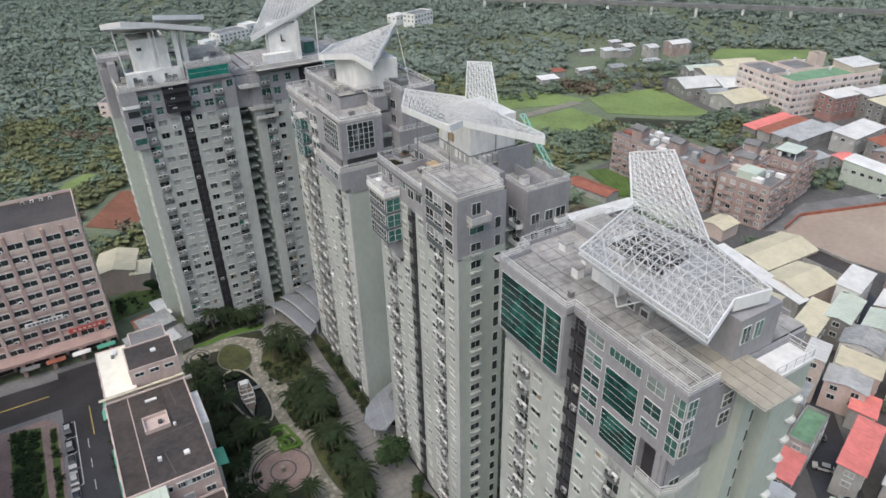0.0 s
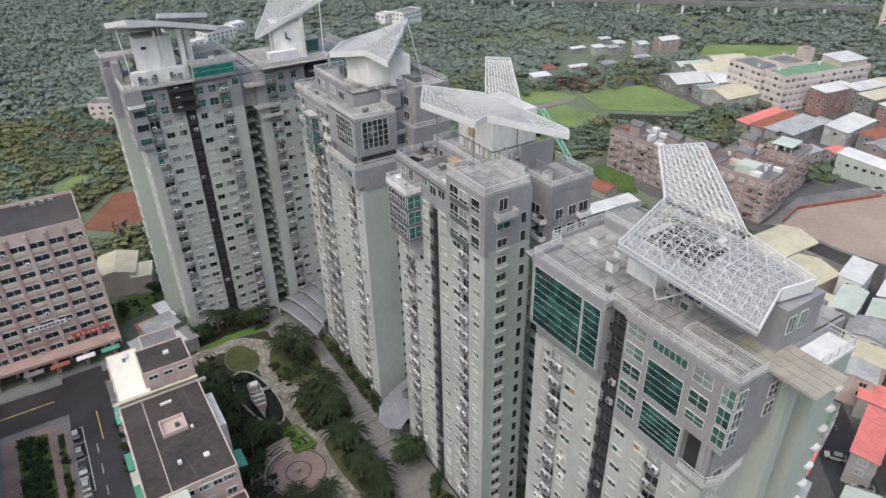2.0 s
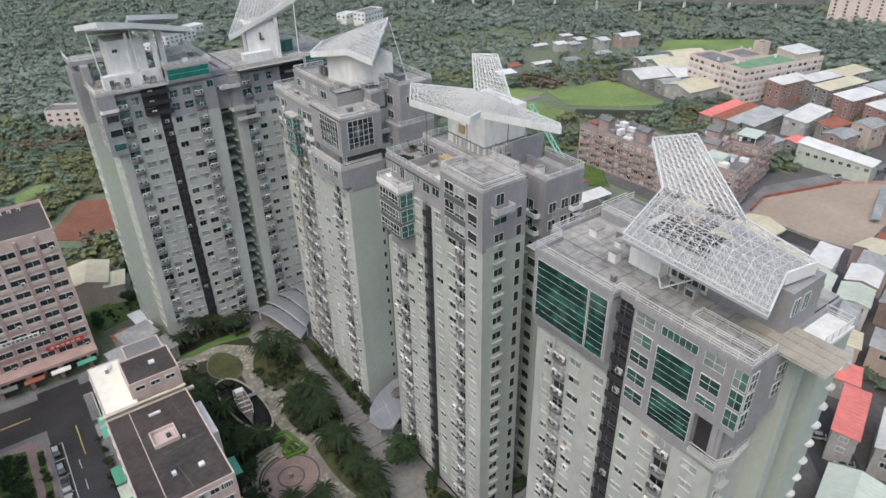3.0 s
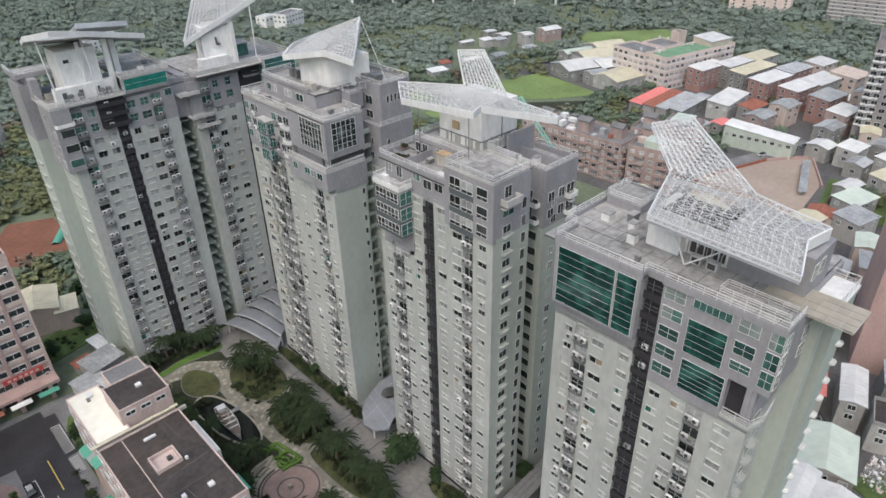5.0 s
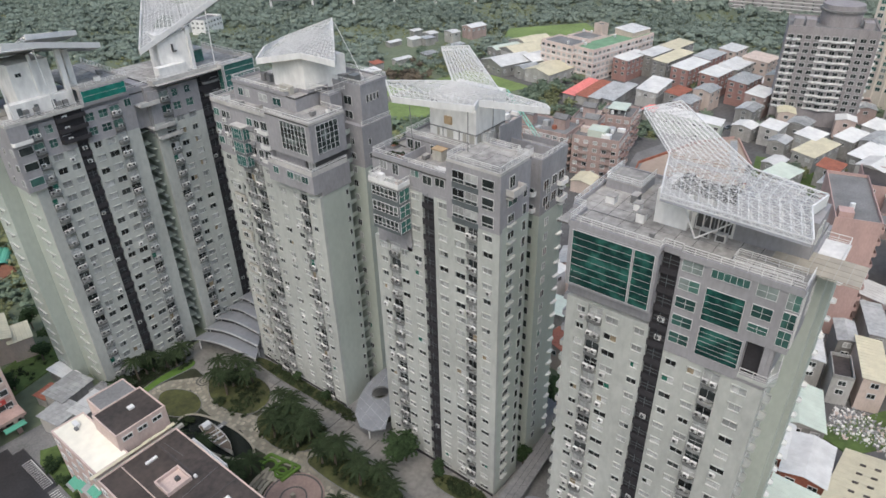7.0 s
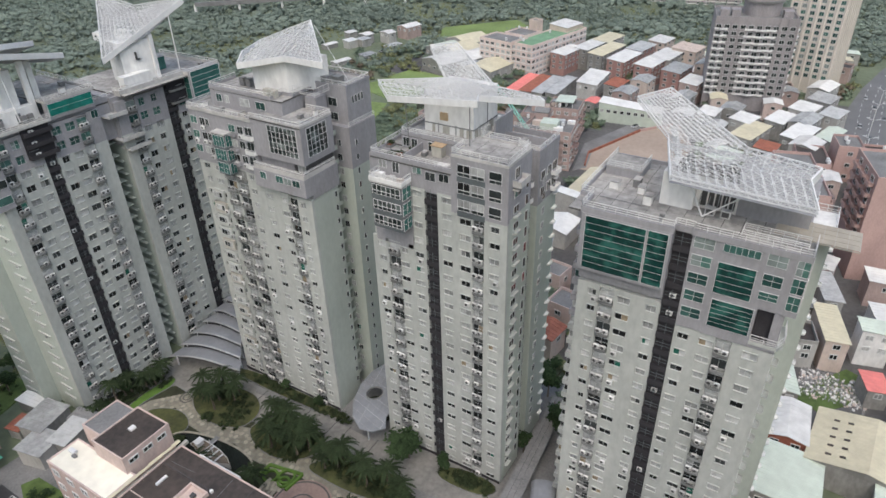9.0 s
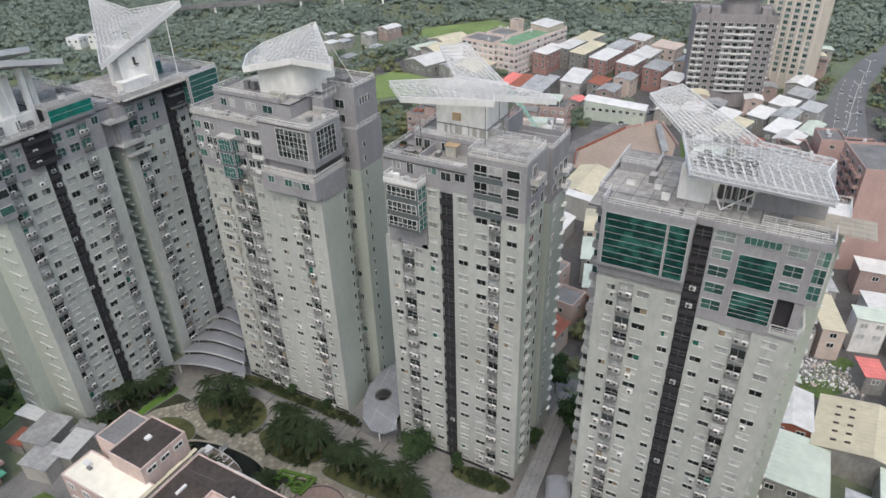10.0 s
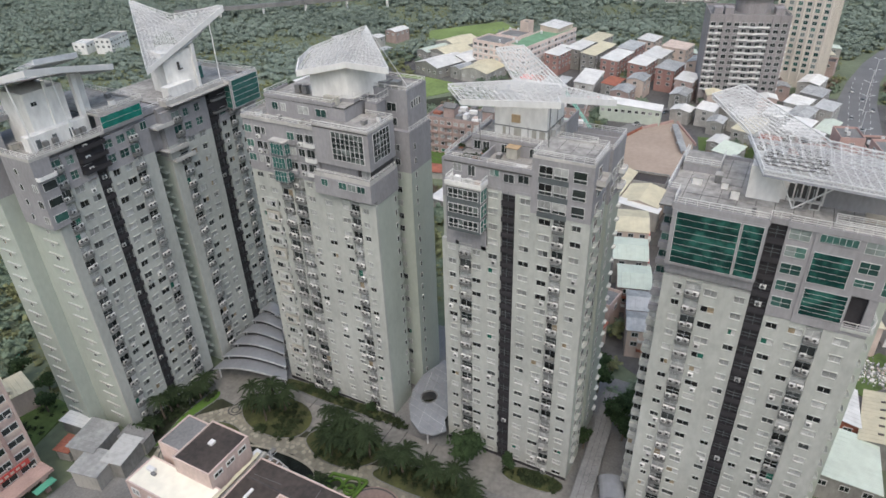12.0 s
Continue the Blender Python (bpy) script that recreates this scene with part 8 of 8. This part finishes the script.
# viaduct on the far side
v = thing("viaduct", "distant concrete viaduct on white piers", "viaduct", (440, 400, 0))
for k in range(9):
    a, b = Vector((340 + 24 * k, 507 - 25.5 * k, 9)), Vector((364 + 24 * k, 481.5 - 25.5 * k, 9))
    g = Geo()
    g.bar(a, b, 2.2, CONCRETE, 4)
    part("deck", g, v)
    g = Geo()
    g.bar((a.x, a.y, -0.5), (a.x, a.y, 8.6), 1.1, PLASTER, 8)
    part("pier", g, v)
lot = Geo()
for a, b in (((209, 118), (222, 121.4)), ((222, 121.4), (258, 109.6)), ((258, 109.6), (274, 97)), ((274, 97), (247, 83))):
    parapet(lot, [a, b], 0, 1.3, RUST if a[1] > 115 else SALMON, 0.5)
setting("lot_wall", lot, "low wall round the dirt lot", "wall")
ramp = thing("ramp_roof", "long pale roof beside the dirt lot", "roof", (238, 96, 0))
g = Geo()
g.plate([(263, 97, 2.6), (265, 94.6, 2.6), (235, 84.6, 2.2), (233, 87, 2.2)], 0.3, TINROOF)
part("sheet", g, ramp)
for p in ((260, 96.5), (246, 91), (236, 87)):
    g = Geo()
    g.bar((*p, 0), (*p, 2.2), 0.15, STEEL)
    part("post", g, ramp)
def street_lamp(x, y, turn):
    t = thing("street_lamp", "tall grey double-armed street lamp on the avenue", "street lamp", (x, y, 0.1), turn, "avenue lamps")
    part("pole", Geo().bar((0, 0, 0), (0, 0, 9), 0.12, STEEL, 6), t, local=True)
    for s in (-1, 1):
        part("arm", Geo().bar((0, 0, 8.9), (0, 2.4 * s, 9.6), 0.08, STEEL, 5), t, local=True)
        part("lamp_head", Geo().box(-0.2, 0.2, 2.2 * s - 0.5, 2.2 * s + 0.5, 9.55, 9.75, STEEL), t, local=True)


for i in range(6):
    street_lamp(272 + 24 * i, 18.6 - 0.05 * i * i * 6, 0)
# netting over the vegetable plots and rubble
for x, y, w, d, a, m in ((22, 262, 3, 16, -30, GREENCLOTH), (26, 264, 3, 16, -30, GREENCLOTH), (18, 224, 6, 3, 10, GREENCLOTH)):
    n = thing("crop_tunnel", "green netting tunnel over a crop row", "crop tunnel", (x, y, 0.14), a)
    g = Geo()
    for j in range(6):
        p, q = math.pi * j / 6, math.pi * (j + 1) / 6
        g.plate([(w / 2 * math.cos(p), -d / 2, 1.2 * math.sin(p)), (w / 2 * math.cos(p), d / 2, 1.2 * math.sin(p)), (w / 2 * math.cos(q), d / 2, 1.2 * math.sin(q)), (w / 2 * math.cos(q), -d / 2, 1.2 * math.sin(q))], 0.03, m)
    part("netting", g, n, local=True)
rub = Geo()
rr = random.Random(5)
for i in range(1400):
    x, y = 111 + 8 * rr.random() - 5 * rr.random(), 9 + 15 * rr.random()
    s = 0.1 + 0.26 * rr.random() ** 2
    rub.box(x - s, x + s, y - s * 1.4, y + s * 0.6, 0, 0.15 + 0.5 * rr.random() ** 2, rr.choice((PLASTER, CONCRETE, TINROOF, CONCRETE, PLASTER, TINROOF, CREAM)))
tagged(new("rubbish_heap", rub.mesh("rubbish_heap")), "heap of white sacks and scrap on waste ground", "rubbish", "", "stuff")


# ---- cars ----
def car():
    t = thing("car", "parked car with dark windows", "car", (0, 0, 0), group="parked cars")
    b = Geo()
    side = [(-2.15, 0.35), (2.15, 0.35), (2.2, 0.75), (1.2, 0.95), (-1.9, 0.98), (-2.2, 0.8)]
    def hull(g, pts, w0, w1, mat):
        n = len(pts)
        zs = [p[1] for p in pts]
        lo, hi = min(zs), max(zs)
        wid = [w0 + (w1 - w0) * (p[1] - lo) / (hi - lo) for p in pts]
        g.add([(-w, p[0], p[1]) for w, p in zip(wid, pts)] + [(w, p[0], p[1]) for w, p in zip(wid, pts)],
              [tuple(range(n)), tuple(range(2 * n - 1, n - 1, -1))] + [(i, n + i, n + (i + 1) % n, (i + 1) % n) for i in range(n)], mat)
    hull(b, side, 0.86, 0.82, CARPAINT)
    part("body", b, t, local=True)
    c = Geo()
    hull(c, [(1.15, 0.96), (0.5, 1.42), (-1.3, 1.42), (-1.85, 0.98)], 0.8, 0.62, FIRGLASS)
    part("cabin_glass", c, t, "dark car glass", local=True)
    r = Geo()
    r.box(-0.6, 0.6, -1.25, 0.45, 1.42, 1.47, CARPAINT)
    part("car_roof", r, t, local=True)
    for x in (-0.8, 0.8):
        for y in (-1.35, 1.35):
            w = Geo()
            w.bar((x - 0.1, y, 0.32), (x + 0.1, y, 0.32), 0.32, TYRE, 10)
            part("wheel", w, t, local=True)
    return t


first = car()
first.matrix_basis = pose(-20.8, 146.7, 0.1)
spots = [(-20.8, 140.4, 0.1, 0), (-20.8, 134.6, 0.1, 180), (-20.8, 129.2, 0.1, 0), (-20.8, 123.8, 0.1, 0), (-40, 158.5, 0.1, 90), (128, 52, 0.1, 40), (121, 45.6, 0.1, 35), (118, 37.8, 0.1, 35), (152, 68, 0.1, 70),
         (-38, 166.0, 0.1, 80)] + [(280 + 15 * i, 13 + 4.6 * (i % 3), 0.17, 88) for i in range(6)] + [(262 + 5.4 * i, 113.4 - 2.3 * i, 0.1, 65) for i in range(5)] + [(318 + 5 * i, 302 - 1.5 * i, 0.05, 30) for i in range(4)] + [(306 + 3.6 * i, 189 + 2 * i, 0.05, 80) for i in range(4)]
for x, y, z, a in spots:
    copy_thing(first, pose(x, y, z, 0, 0, a))

# ---- trees ----
def crown_template(rng, cards, lumps, fine=2, flat=0.8):
    """A ragged crown of unit radius: a low lumpy core and many leaf sprays that mostly face the sky."""
    bm = bmesh.new()
    bmesh.ops.create_icosphere(bm, subdivisions=fine, radius=1.0)
    centres = [Vector((rng.uniform(-0.55, 0.55), rng.uniform(-0.55, 0.55), rng.uniform(-0.1, 0.55))) for _ in range(lumps)]
    for v in bm.verts:
        d = v.co.normalized()
        reach = max(max(0.0, d.dot(c)) * 0.7 + 0.5 for c in centres)
        v.co = d * (reach * 0.7 + 0.2 * noise.noise(d * 2.5 + centres[0] * 9) + 0.12 * noise.noise(d * 6 + centres[0] * 5))
        v.co *= 0.86
        v.co.z *= flat
    verts = [tuple(v.co) for v in bm.verts]
    faces = [tuple(v.index for v in f.verts) for f in bm.faces]
    surface = [Vector(v) for v in verts if v[2] > -0.25]
    bm.free()
    for _ in range(cards):
        p = rng.choice(surface) * rng.uniform(0.95, 1.6) + Vector((rng.gauss(0, 0.1), rng.gauss(0, 0.1), rng.gauss(0, 0.06)))
        a = Vector((rng.gauss(0, 1), rng.gauss(0, 1), rng.gauss(0, 0.35))).normalized()
        b = a.cross((p.normalized() + Vector((rng.gauss(0, 0.45), rng.gauss(0, 0.45), 0.9))).normalized()).normalized()
        s = rng.uniform(0.1, 0.2)
        k = len(verts)
        verts += [tuple(p + a * s), tuple(p + b * s * 0.8), tuple(p - a * s * 0.9), tuple(p - b * s)]
        faces.append((k, k + 1, k + 2, k + 3))
    return np.array(verts), faces


trng = random.Random(21)
FULL = [crown_template(trng, 150, 7, 1) for _ in range(8)]
THIN = [crown_template(trng, 42, 6, 1, 0.7) for _ in range(8)]
BUSH = [crown_template(trng, 26, 4, 1, 0.55) for _ in range(5)]


def inside(x, y, poly):
    hit = False
    for (x0, y0), (x1, y1) in zip(poly, poly[1:] + poly[:1]):
        if (y0 > y) != (y1 > y) and x < (x1 - x0) * (y - y0) / (y1 - y0) + x0:
            hit = not hit
    return hit


def built(x, y, pad):
    for cx, cy, w, d, turn in HOUSES:
        a = radians(-turn)
        dx, dy = x - cx, y - cy
        u, v = dx * math.cos(a) - dy * math.sin(a), dx * math.sin(a) + dy * math.cos(a)
        if abs(u) < w / 2 + pad and abs(v) < d / 2 + pad:
            return True
    return False


OPEN = [
    [(-80, 20), (84, 20), (84, 196), (-10, 200), (-80, 200)],
    [(70, -120), (330, -120), (345, 100), (262, 128), (205, 122), (160, 150), (112, 120), (84, 66)],
    [(180, 312), (236, 294), (250, 270), (294, 264), (287, 212), (284, 199), (250, 150), (262, 92), (395, 92), (395, 185), (372, 268), (290, 275), (250, 272), (262, 200), (229, 228), (194, 238), (178, 300)],
    [(188, 118), (250, 122), (255, 160), (240, 205), (178, 200), (160, 165)],
    [(-8, 246), (24, 246), (26, 282), (8, 288), (-8, 262)], [(-24, 290), (6, 300), (0, 316), (-24, 300)],
    [(255, 4), (296, 6), (337, 8), (378, 5), (427, -3), (465, -15), (700, -95), (700, -64), (465, 7), (416, 21), (372, 29), (330, 33), (291, 32), (255, 30)], [(360, 288), (396, 302), (446, 262), (420, 236), (385, 260)],
    [(255, 296), (372, 296), (350, 350), (300, 350)],
    [(250, 272), (290, 262), (290, 214), (258, 204), (244, 211), (244, 240)], [(196, 264), (240, 264), (240, 238), (205, 236)]]


def wood(name, label, spots, templates, mat):
    """One mesh of many crowns, too many to count."""
    vs, fs, k = [], [], 0
    for x, y, z, r, h in spots:
        v, f = trng.choice(templates)
        a = trng.uniform(0, 6.28)
        c, s = math.cos(a), math.sin(a)
        q = np.empty_like(v)
        q[:, 0] = (v[:, 0] * c - v[:, 1] * s) * r + x
        q[:, 1] = (v[:, 0] * s + v[:, 1] * c) * r + y
        q[:, 2] = v[:, 2] * r * trng.uniform(0.8, 1.15) + z + h
        vs.append(q)
        fs += [tuple(k + i for i in face) for face in f]
        k += len(v)
    me = bpy.data.meshes.new(name)
    me.from_pydata(np.concatenate(vs).tolist(), [], fs)
    me.materials.append(mat)
    me.polygons.foreach_set("use_smooth", [True] * len(me.polygons))
    return tagged(new(name, me), label, "trees", "", "stuff")


near, far, scrub = [], [], []
for i in range(172):
    for j in range(172):
        step = 5.6
        x, y = -180 + i * step + trng.uniform(-2.6, 2.6), -70 + j * step + trng.uniform(-2.6, 2.6)
        dx, dy = x - 0, y - 0
        r = math.hypot(dx, dy)
        way = math.degrees(math.atan2(dx, dy))
        if not (-16 < way < 104) or r > 860 or r < 60:
            continue
        if any(inside(x, y, p) for p in OPEN) or built(x, y, 3.5):
            continue
        patch = noise.noise((x / 60, y / 60, 3.0))
        if patch < (-0.5 if x < 60 else -0.28) and trng.random() < 0.75:
            scrub.append((x, y, rise(x, y) + 0.9, trng.uniform(1.4, 2.6), 0.5))
            continue
        if r < 520:
            scrub.append((x + trng.uniform(-4, 4), y + trng.uniform(-4, 4), rise(x, y) + 0.9, trng.uniform(1.6, 3.4), trng.uniform(0.6, 1.6)))
        size = 2.7 + 2.6 * trng.random() ** 2 + 1.6 * max(0, patch)
        spot = (x, y, rise(x, y) + 0.9, size, size * (0.3 + 0.3 * trng.random()))
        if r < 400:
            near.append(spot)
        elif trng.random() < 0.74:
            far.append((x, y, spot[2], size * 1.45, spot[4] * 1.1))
for _ in range(900):
    x, y = trng.uniform(-90, 60), trng.uniform(196, 400)
    if not any(inside(x, y, p) for p in OPEN[1:]) and not (x > 8 and y < 200) and not built(x, y, 2.0) and not (-80 < x < 9 and y < 200):
        s = trng.uniform(1.0, 2.4)
        near.append((x, y, 0, s, s * 0.7))
# hedgerow trees between houses
for cx, cy, n, sx, sy in ((210, 216, 26, 14, 12), (272, 205, 10, 16, 6), (300, 196, 12, 22, 5), (255, 142, 14, 8, 10), (262, 150, 10, 9, 8), (325, 200, 8, 16, 4), (296, 268, 14, 24, 5), (308, 310, 10, 20, 8), (292, 292, 14, 30, 6), (230, 290, 12, 24, 5), (246, 62, 6, 8, 6), (300, 92, 8, 14, 5),
                          (74, 68, 7, 4, 5), (70, 108, 8, 4, 6), (-26, 134, 0, 3, 10), (316, 284, 10, 18, 6), (350, 216, 6, 8, 6), (186, 114, 3, 4, 3), (96, 60, 5, 5, 6), (220, 132, 2, 3, 3), (330, 3, 12, 50, 4), (240, 70, 16, 12, 6), (256, 52, 4, 4, 3), (286, 122, 12, 6, 8), (262, 132, 10, 8, 5), (298, 206, 14, 18, 6), (280, 196, 10, 12, 3), (300, 60, 8, 20, 4), (330, 150, 8, 6, 14), (256, 172, 14, 5, 14), (268, 160, 10, 6, 6), (150, 46, 4, 8, 3), (110, 84, 14, 14, 12), (95, 104, 12, 10, 10), (215, 8, 5, 8, 4)):
    for _ in range(n):
        x, y = cx + trng.uniform(-sx, sx), cy + trng.uniform(-sy, sy)
        if not built(x, y, 1.0) and not any(inside(x, y, p) for p in OPEN[-2:]):
            s = trng.uniform(2.0, 3.6)
            near.append((x, y, 0, s, s * 0.85))
kinds = {LEAF: [], OLIVE: [], RUSSET: []}
for spot in near:
    p = noise.noise((spot[0] / 34, spot[1] / 34, 7.0)) + trng.uniform(-0.32, 0.32)
    kinds[OLIVE if p > (0.02 if spot[0] < 60 else 0.2) else RUSSET if p < -0.42 else LEAF].append(spot)
wood("woodland", "mixed green woodland covering the slopes", kinds[LEAF], FULL, LEAF)
wood("olive_woodland", "paler olive-green trees among the woods", kinds[OLIVE], FULL, OLIVE)
wood("dry_woodland", "dry brownish bushes among the woods", kinds[RUSSET], FULL, RUSSET)
wood("scrub", "low tangled scrub between the trees", scrub, BUSH, OLIVE)
wood("far_woodland", "distant woodland covering the hills", far, THIN, HAZYWOODS)
shrubs = []
for cx, cy, n, sx, sy in ((10.6, 118, 40, 2.4, 14), (-29.5, 135, 80, 2.6, 15), (-23.9, 132, 14, 0.6, 16), (20, 167, 30, 10, 1.0), (12, 150, 14, 3, 8), (11, 130, 26, 2.6, 14), (-11.6, 130, 26, 0.5, 16), (43.6, 128, 60, 1.2, 15), (43.8, 139, 30, 1.4, 8), (42.6, 81, 34, 1.6, 6), (12, 108, 20, 2.6, 10), (14, 98, 20, 5, 5), (-12.0, 118, 30, 0.6, 20), (21, 169, 30, 10, 0.8), (2, 194, 20, 8, 5), (30.0, 165.6, 12, 3, 1.2),
                          (34.6, 143, 60, 2.8, 6), (31.6, 139, 34, 3, 3), (34.2, 122, 70, 3.2, 6), (30.0, 119, 36, 2.4, 3), (31.4, 103, 60, 2.4, 8), (31.6, 93, 40, 2.2, 4), (13.4, 137, 50, 1.8, 8), (14.2, 126, 50, 3.0, 6),
                          (12.5, 148, 50, 3.4, 6), (20, 165.6, 60, 11, 1.0), (12, 116, 50, 4, 5), (27.4, 140, 16, 1.0, 5), (27.6, 122, 16, 1.2, 5), (30, 162.9, 10, 2.5, 0.5), (17.6, 144.6, 16, 2.2, 0.8), (43.4, 122, 40, 1.2, 8), (42.6, 79, 30, 1.6, 4)):
    for _ in range(n):
        s = trng.uniform(0.5, 1.3)
        shrubs.append((cx + trng.uniform(-sx, sx), cy + trng.uniform(-sy, sy), 0.25, s, s * 0.4))
park = []
for cx, cy, n, sx, sy in ((-29.5, 130, 46, 2.4, 10), (-29.8, 146, 22, 2.4, 5), (-23.9, 132, 16, 0.3, 16), (-6.6, 150, 30, 2.2, 10)):
    for _ in range(n):
        s = trng.uniform(0.8, 1.6) if sx > 1 else trng.uniform(0.6, 0.9)
        park.append((cx + trng.uniform(-sx, sx), cy + trng.uniform(-sy, sy), 0.3, s, s * 0.5))
wood("park_shrubs", "lush green bushes in a pocket park", park, FULL, TREELEAF)
wood("shrubbery", "low dark green shrubs filling the planting beds", shrubs, THIN, SHRUB)


def palm_mesh(rng):
    """Arching fronds with leaflets on both sides."""
    g = Geo()
    for i in range(26):
        a, up = 2 * math.pi * i / 13 + rng.uniform(-0.15, 0.15), rng.uniform(0.05, 1.15)
        out = Vector((math.cos(a), math.sin(a), 0))
        side = Vector((-out.y, out.x, 0))
        n, length = 8, rng.uniform(2.9, 3.9)
        rib = []
        for k in range(n + 1):
            s = k / n
            rib.append(out * (length * s * (1 - 0.12 * s)) + Vector((0, 0, length * (up * 0.85 * s - (0.35 + 0.65 * up) * s * s))))
        for k in range(n):
            p, q = rib[k], rib[k + 1]
            w = 0.34 * math.sin(math.pi * min(1, 0.18 + 0.82 * (k + 0.5) / n)) + 0.1
            for sg in (-1, 1):
                tip = (p + q) / 2 + side * sg * w + out * 0.3 + Vector((0, 0, -0.22 * w))
                g.add([p, q, tip], [(0, 1, 2)], PALMLEAF)
                tip2 = p + side * sg * w * 0.8 + out * 0.12 + Vector((0, 0, 0.05))
                g.add([p, p.lerp(q, 0.5), tip2], [(0, 1, 2)], PALMLEAF)
    return g.mesh("crown")


def trunk_mesh(high):
    g = Geo()
    pts = [Vector((0.08 * math.sin(k), 0.06 * math.cos(k * 1.3), high * k / 6)) for k in range(7)]
    for k in range(6):
        g.bar(pts[k], pts[k + 1] + Vector((0, 0, 0.03)), 0.26 - 0.02 * k + (0.03 if k % 2 else 0), BARK, 7)
    return g.mesh("trunk")


fronds = [palm_mesh(random.Random(40 + i)) for i in range(3)]
stems = {h: trunk_mesh(h) for h in (4.5, 5.5, 6.5)}
prng = random.Random(9)
for x, y in ((23.7, 167.6), (26.4, 165.2), (31.5, 165.4), (28.6, 164.6), (19.4, 167.6), (14.4, 165.6), (30.8, 149.5), (32.9, 146.0), (35.6, 146.6), (30.0, 144.6), (34.6, 142.4), (34.7, 128.6), (31.1, 127.6), (33.4, 120.6), (30.4, 120.4), (34.4, 123.6), (31.9, 115.6), (28.2, 123.8), (31.9, 111.2), (31.2, 106.7), (32.6, 101.4),
             (33.2, 94.6), (30.6, 98.4), (22.4, 96.6), (12.7, 117.2), (18.0, 119.6), (11.7, 136), (11.2, 125.6), (9.6, 103.4), (15.8, 97.2), (28.6, 88.8), (33.0, 150.6), (36.6, 143.0), (36.0, 126.4), (33.0, 125.0), (29.2, 117.0), (33.6, 117.2), (29.4, 109.0), (33.4, 107.0), (31.8, 90.6), (14.0, 130.8), (9.8, 147.6), (14.8, 121.8), (12.4, 143.6), (10.4, 110.6)):
    t = thing("palm_tree", "dark green feathery palm in the estate garden", "palm tree", (x, y, 0.12), 360 * prng.random(), "garden palms")
    h = prng.choice((4.5, 5.5, 5.5, 6.5))
    part("trunk", stems[h], t, local=True)
    part("crown", prng.choice(fronds), t, at=pose(0, 0, h) @ Matrix.Scale(prng.uniform(0.95, 1.25), 4), local=True)


def leafy_tree(label, x, y, r, h, seed):
    rng = random.Random(seed)
    t = thing("tree", label, "tree", (x, y, 0.1))
    g = Geo()
    g.bar((0, 0, 0), (0, 0, h * 0.55), 0.22, BARK, 8)
    for i in range(5):
        a = 2 * math.pi * i / 5
        g.bar((0, 0, h * 0.4), (r * 0.6 * math.cos(a), r * 0.6 * math.sin(a), h * 0.85), 0.09, BARK, 5)
    part("trunk", g, t, local=True)
    vs, fs, k = [], [], 0
    for i in range(11):
        v, f = crown_template(rng, 150, 6)
        a, q = rng.uniform(0, 6.28), rng.uniform(0, 0.62)
        c = np.array([r * q * math.cos(a), r * q * math.sin(a), h * rng.uniform(0.55, 0.95)])
        vs.append(v * r * 0.52 + c)
        fs += [tuple(k + j for j in face) for face in f]
        k += len(v)
    me = bpy.data.meshes.new("crown")
    me.from_pydata(np.concatenate(vs).tolist(), [], fs)
    me.materials.append(TREELEAF)
    me.polygons.foreach_set("use_smooth", [True] * len(me.polygons))
    part("crown", me, t, local=True)


leafy_tree("broad round leafy tree at the tower foot", 41.6, 95.0, 5.0, 6.2, 1)
leafy_tree("leafy tree between the towers", 62, 66.4, 3.4, 7, 11)
leafy_tree("leafy tree between the towers", 70, 65.6, 3.6, 8, 12)
leafy_tree("leafy tree between the towers", 56, 73.6, 2.2, 5, 13)
leafy_tree("leafy tree beside the driveway", 42.6, 86.6, 2.4, 4.4, 2)
leafy_tree("leafy tree behind the tower", 66, 69, 4.0, 9, 3)
leafy_tree("leafy tree behind the tower", 75, 76, 4.4, 10, 4)
for x, y, r in ((8, 196, 3.2), (13.4, 203, 3.0), (-2, 190, 2.6), (11, 188, 2.4), (12.6, 213, 3.6)):
    leafy_tree("dense dark tree in the weedy yard", x, y, r, r * 1.8, int(x * 7 + y))
for x, y, r in ((12.0, 167.6, 2.2), (16.6, 166.8, 2.0), (22.0, 168.0, 2.2), (9.8, 141.0, 2.4), (11.2, 132.0, 2.6), (10.4, 121.0, 2.4), (13.0, 113.6, 2.2), (44.0, 134.0, 1.6), (43.8, 123.0, 1.6), (15.4, 119.6, 2.0)):
    leafy_tree("dense dark green tree in the estate garden", x, y, r, r * 1.9, int(x * 5 + y))
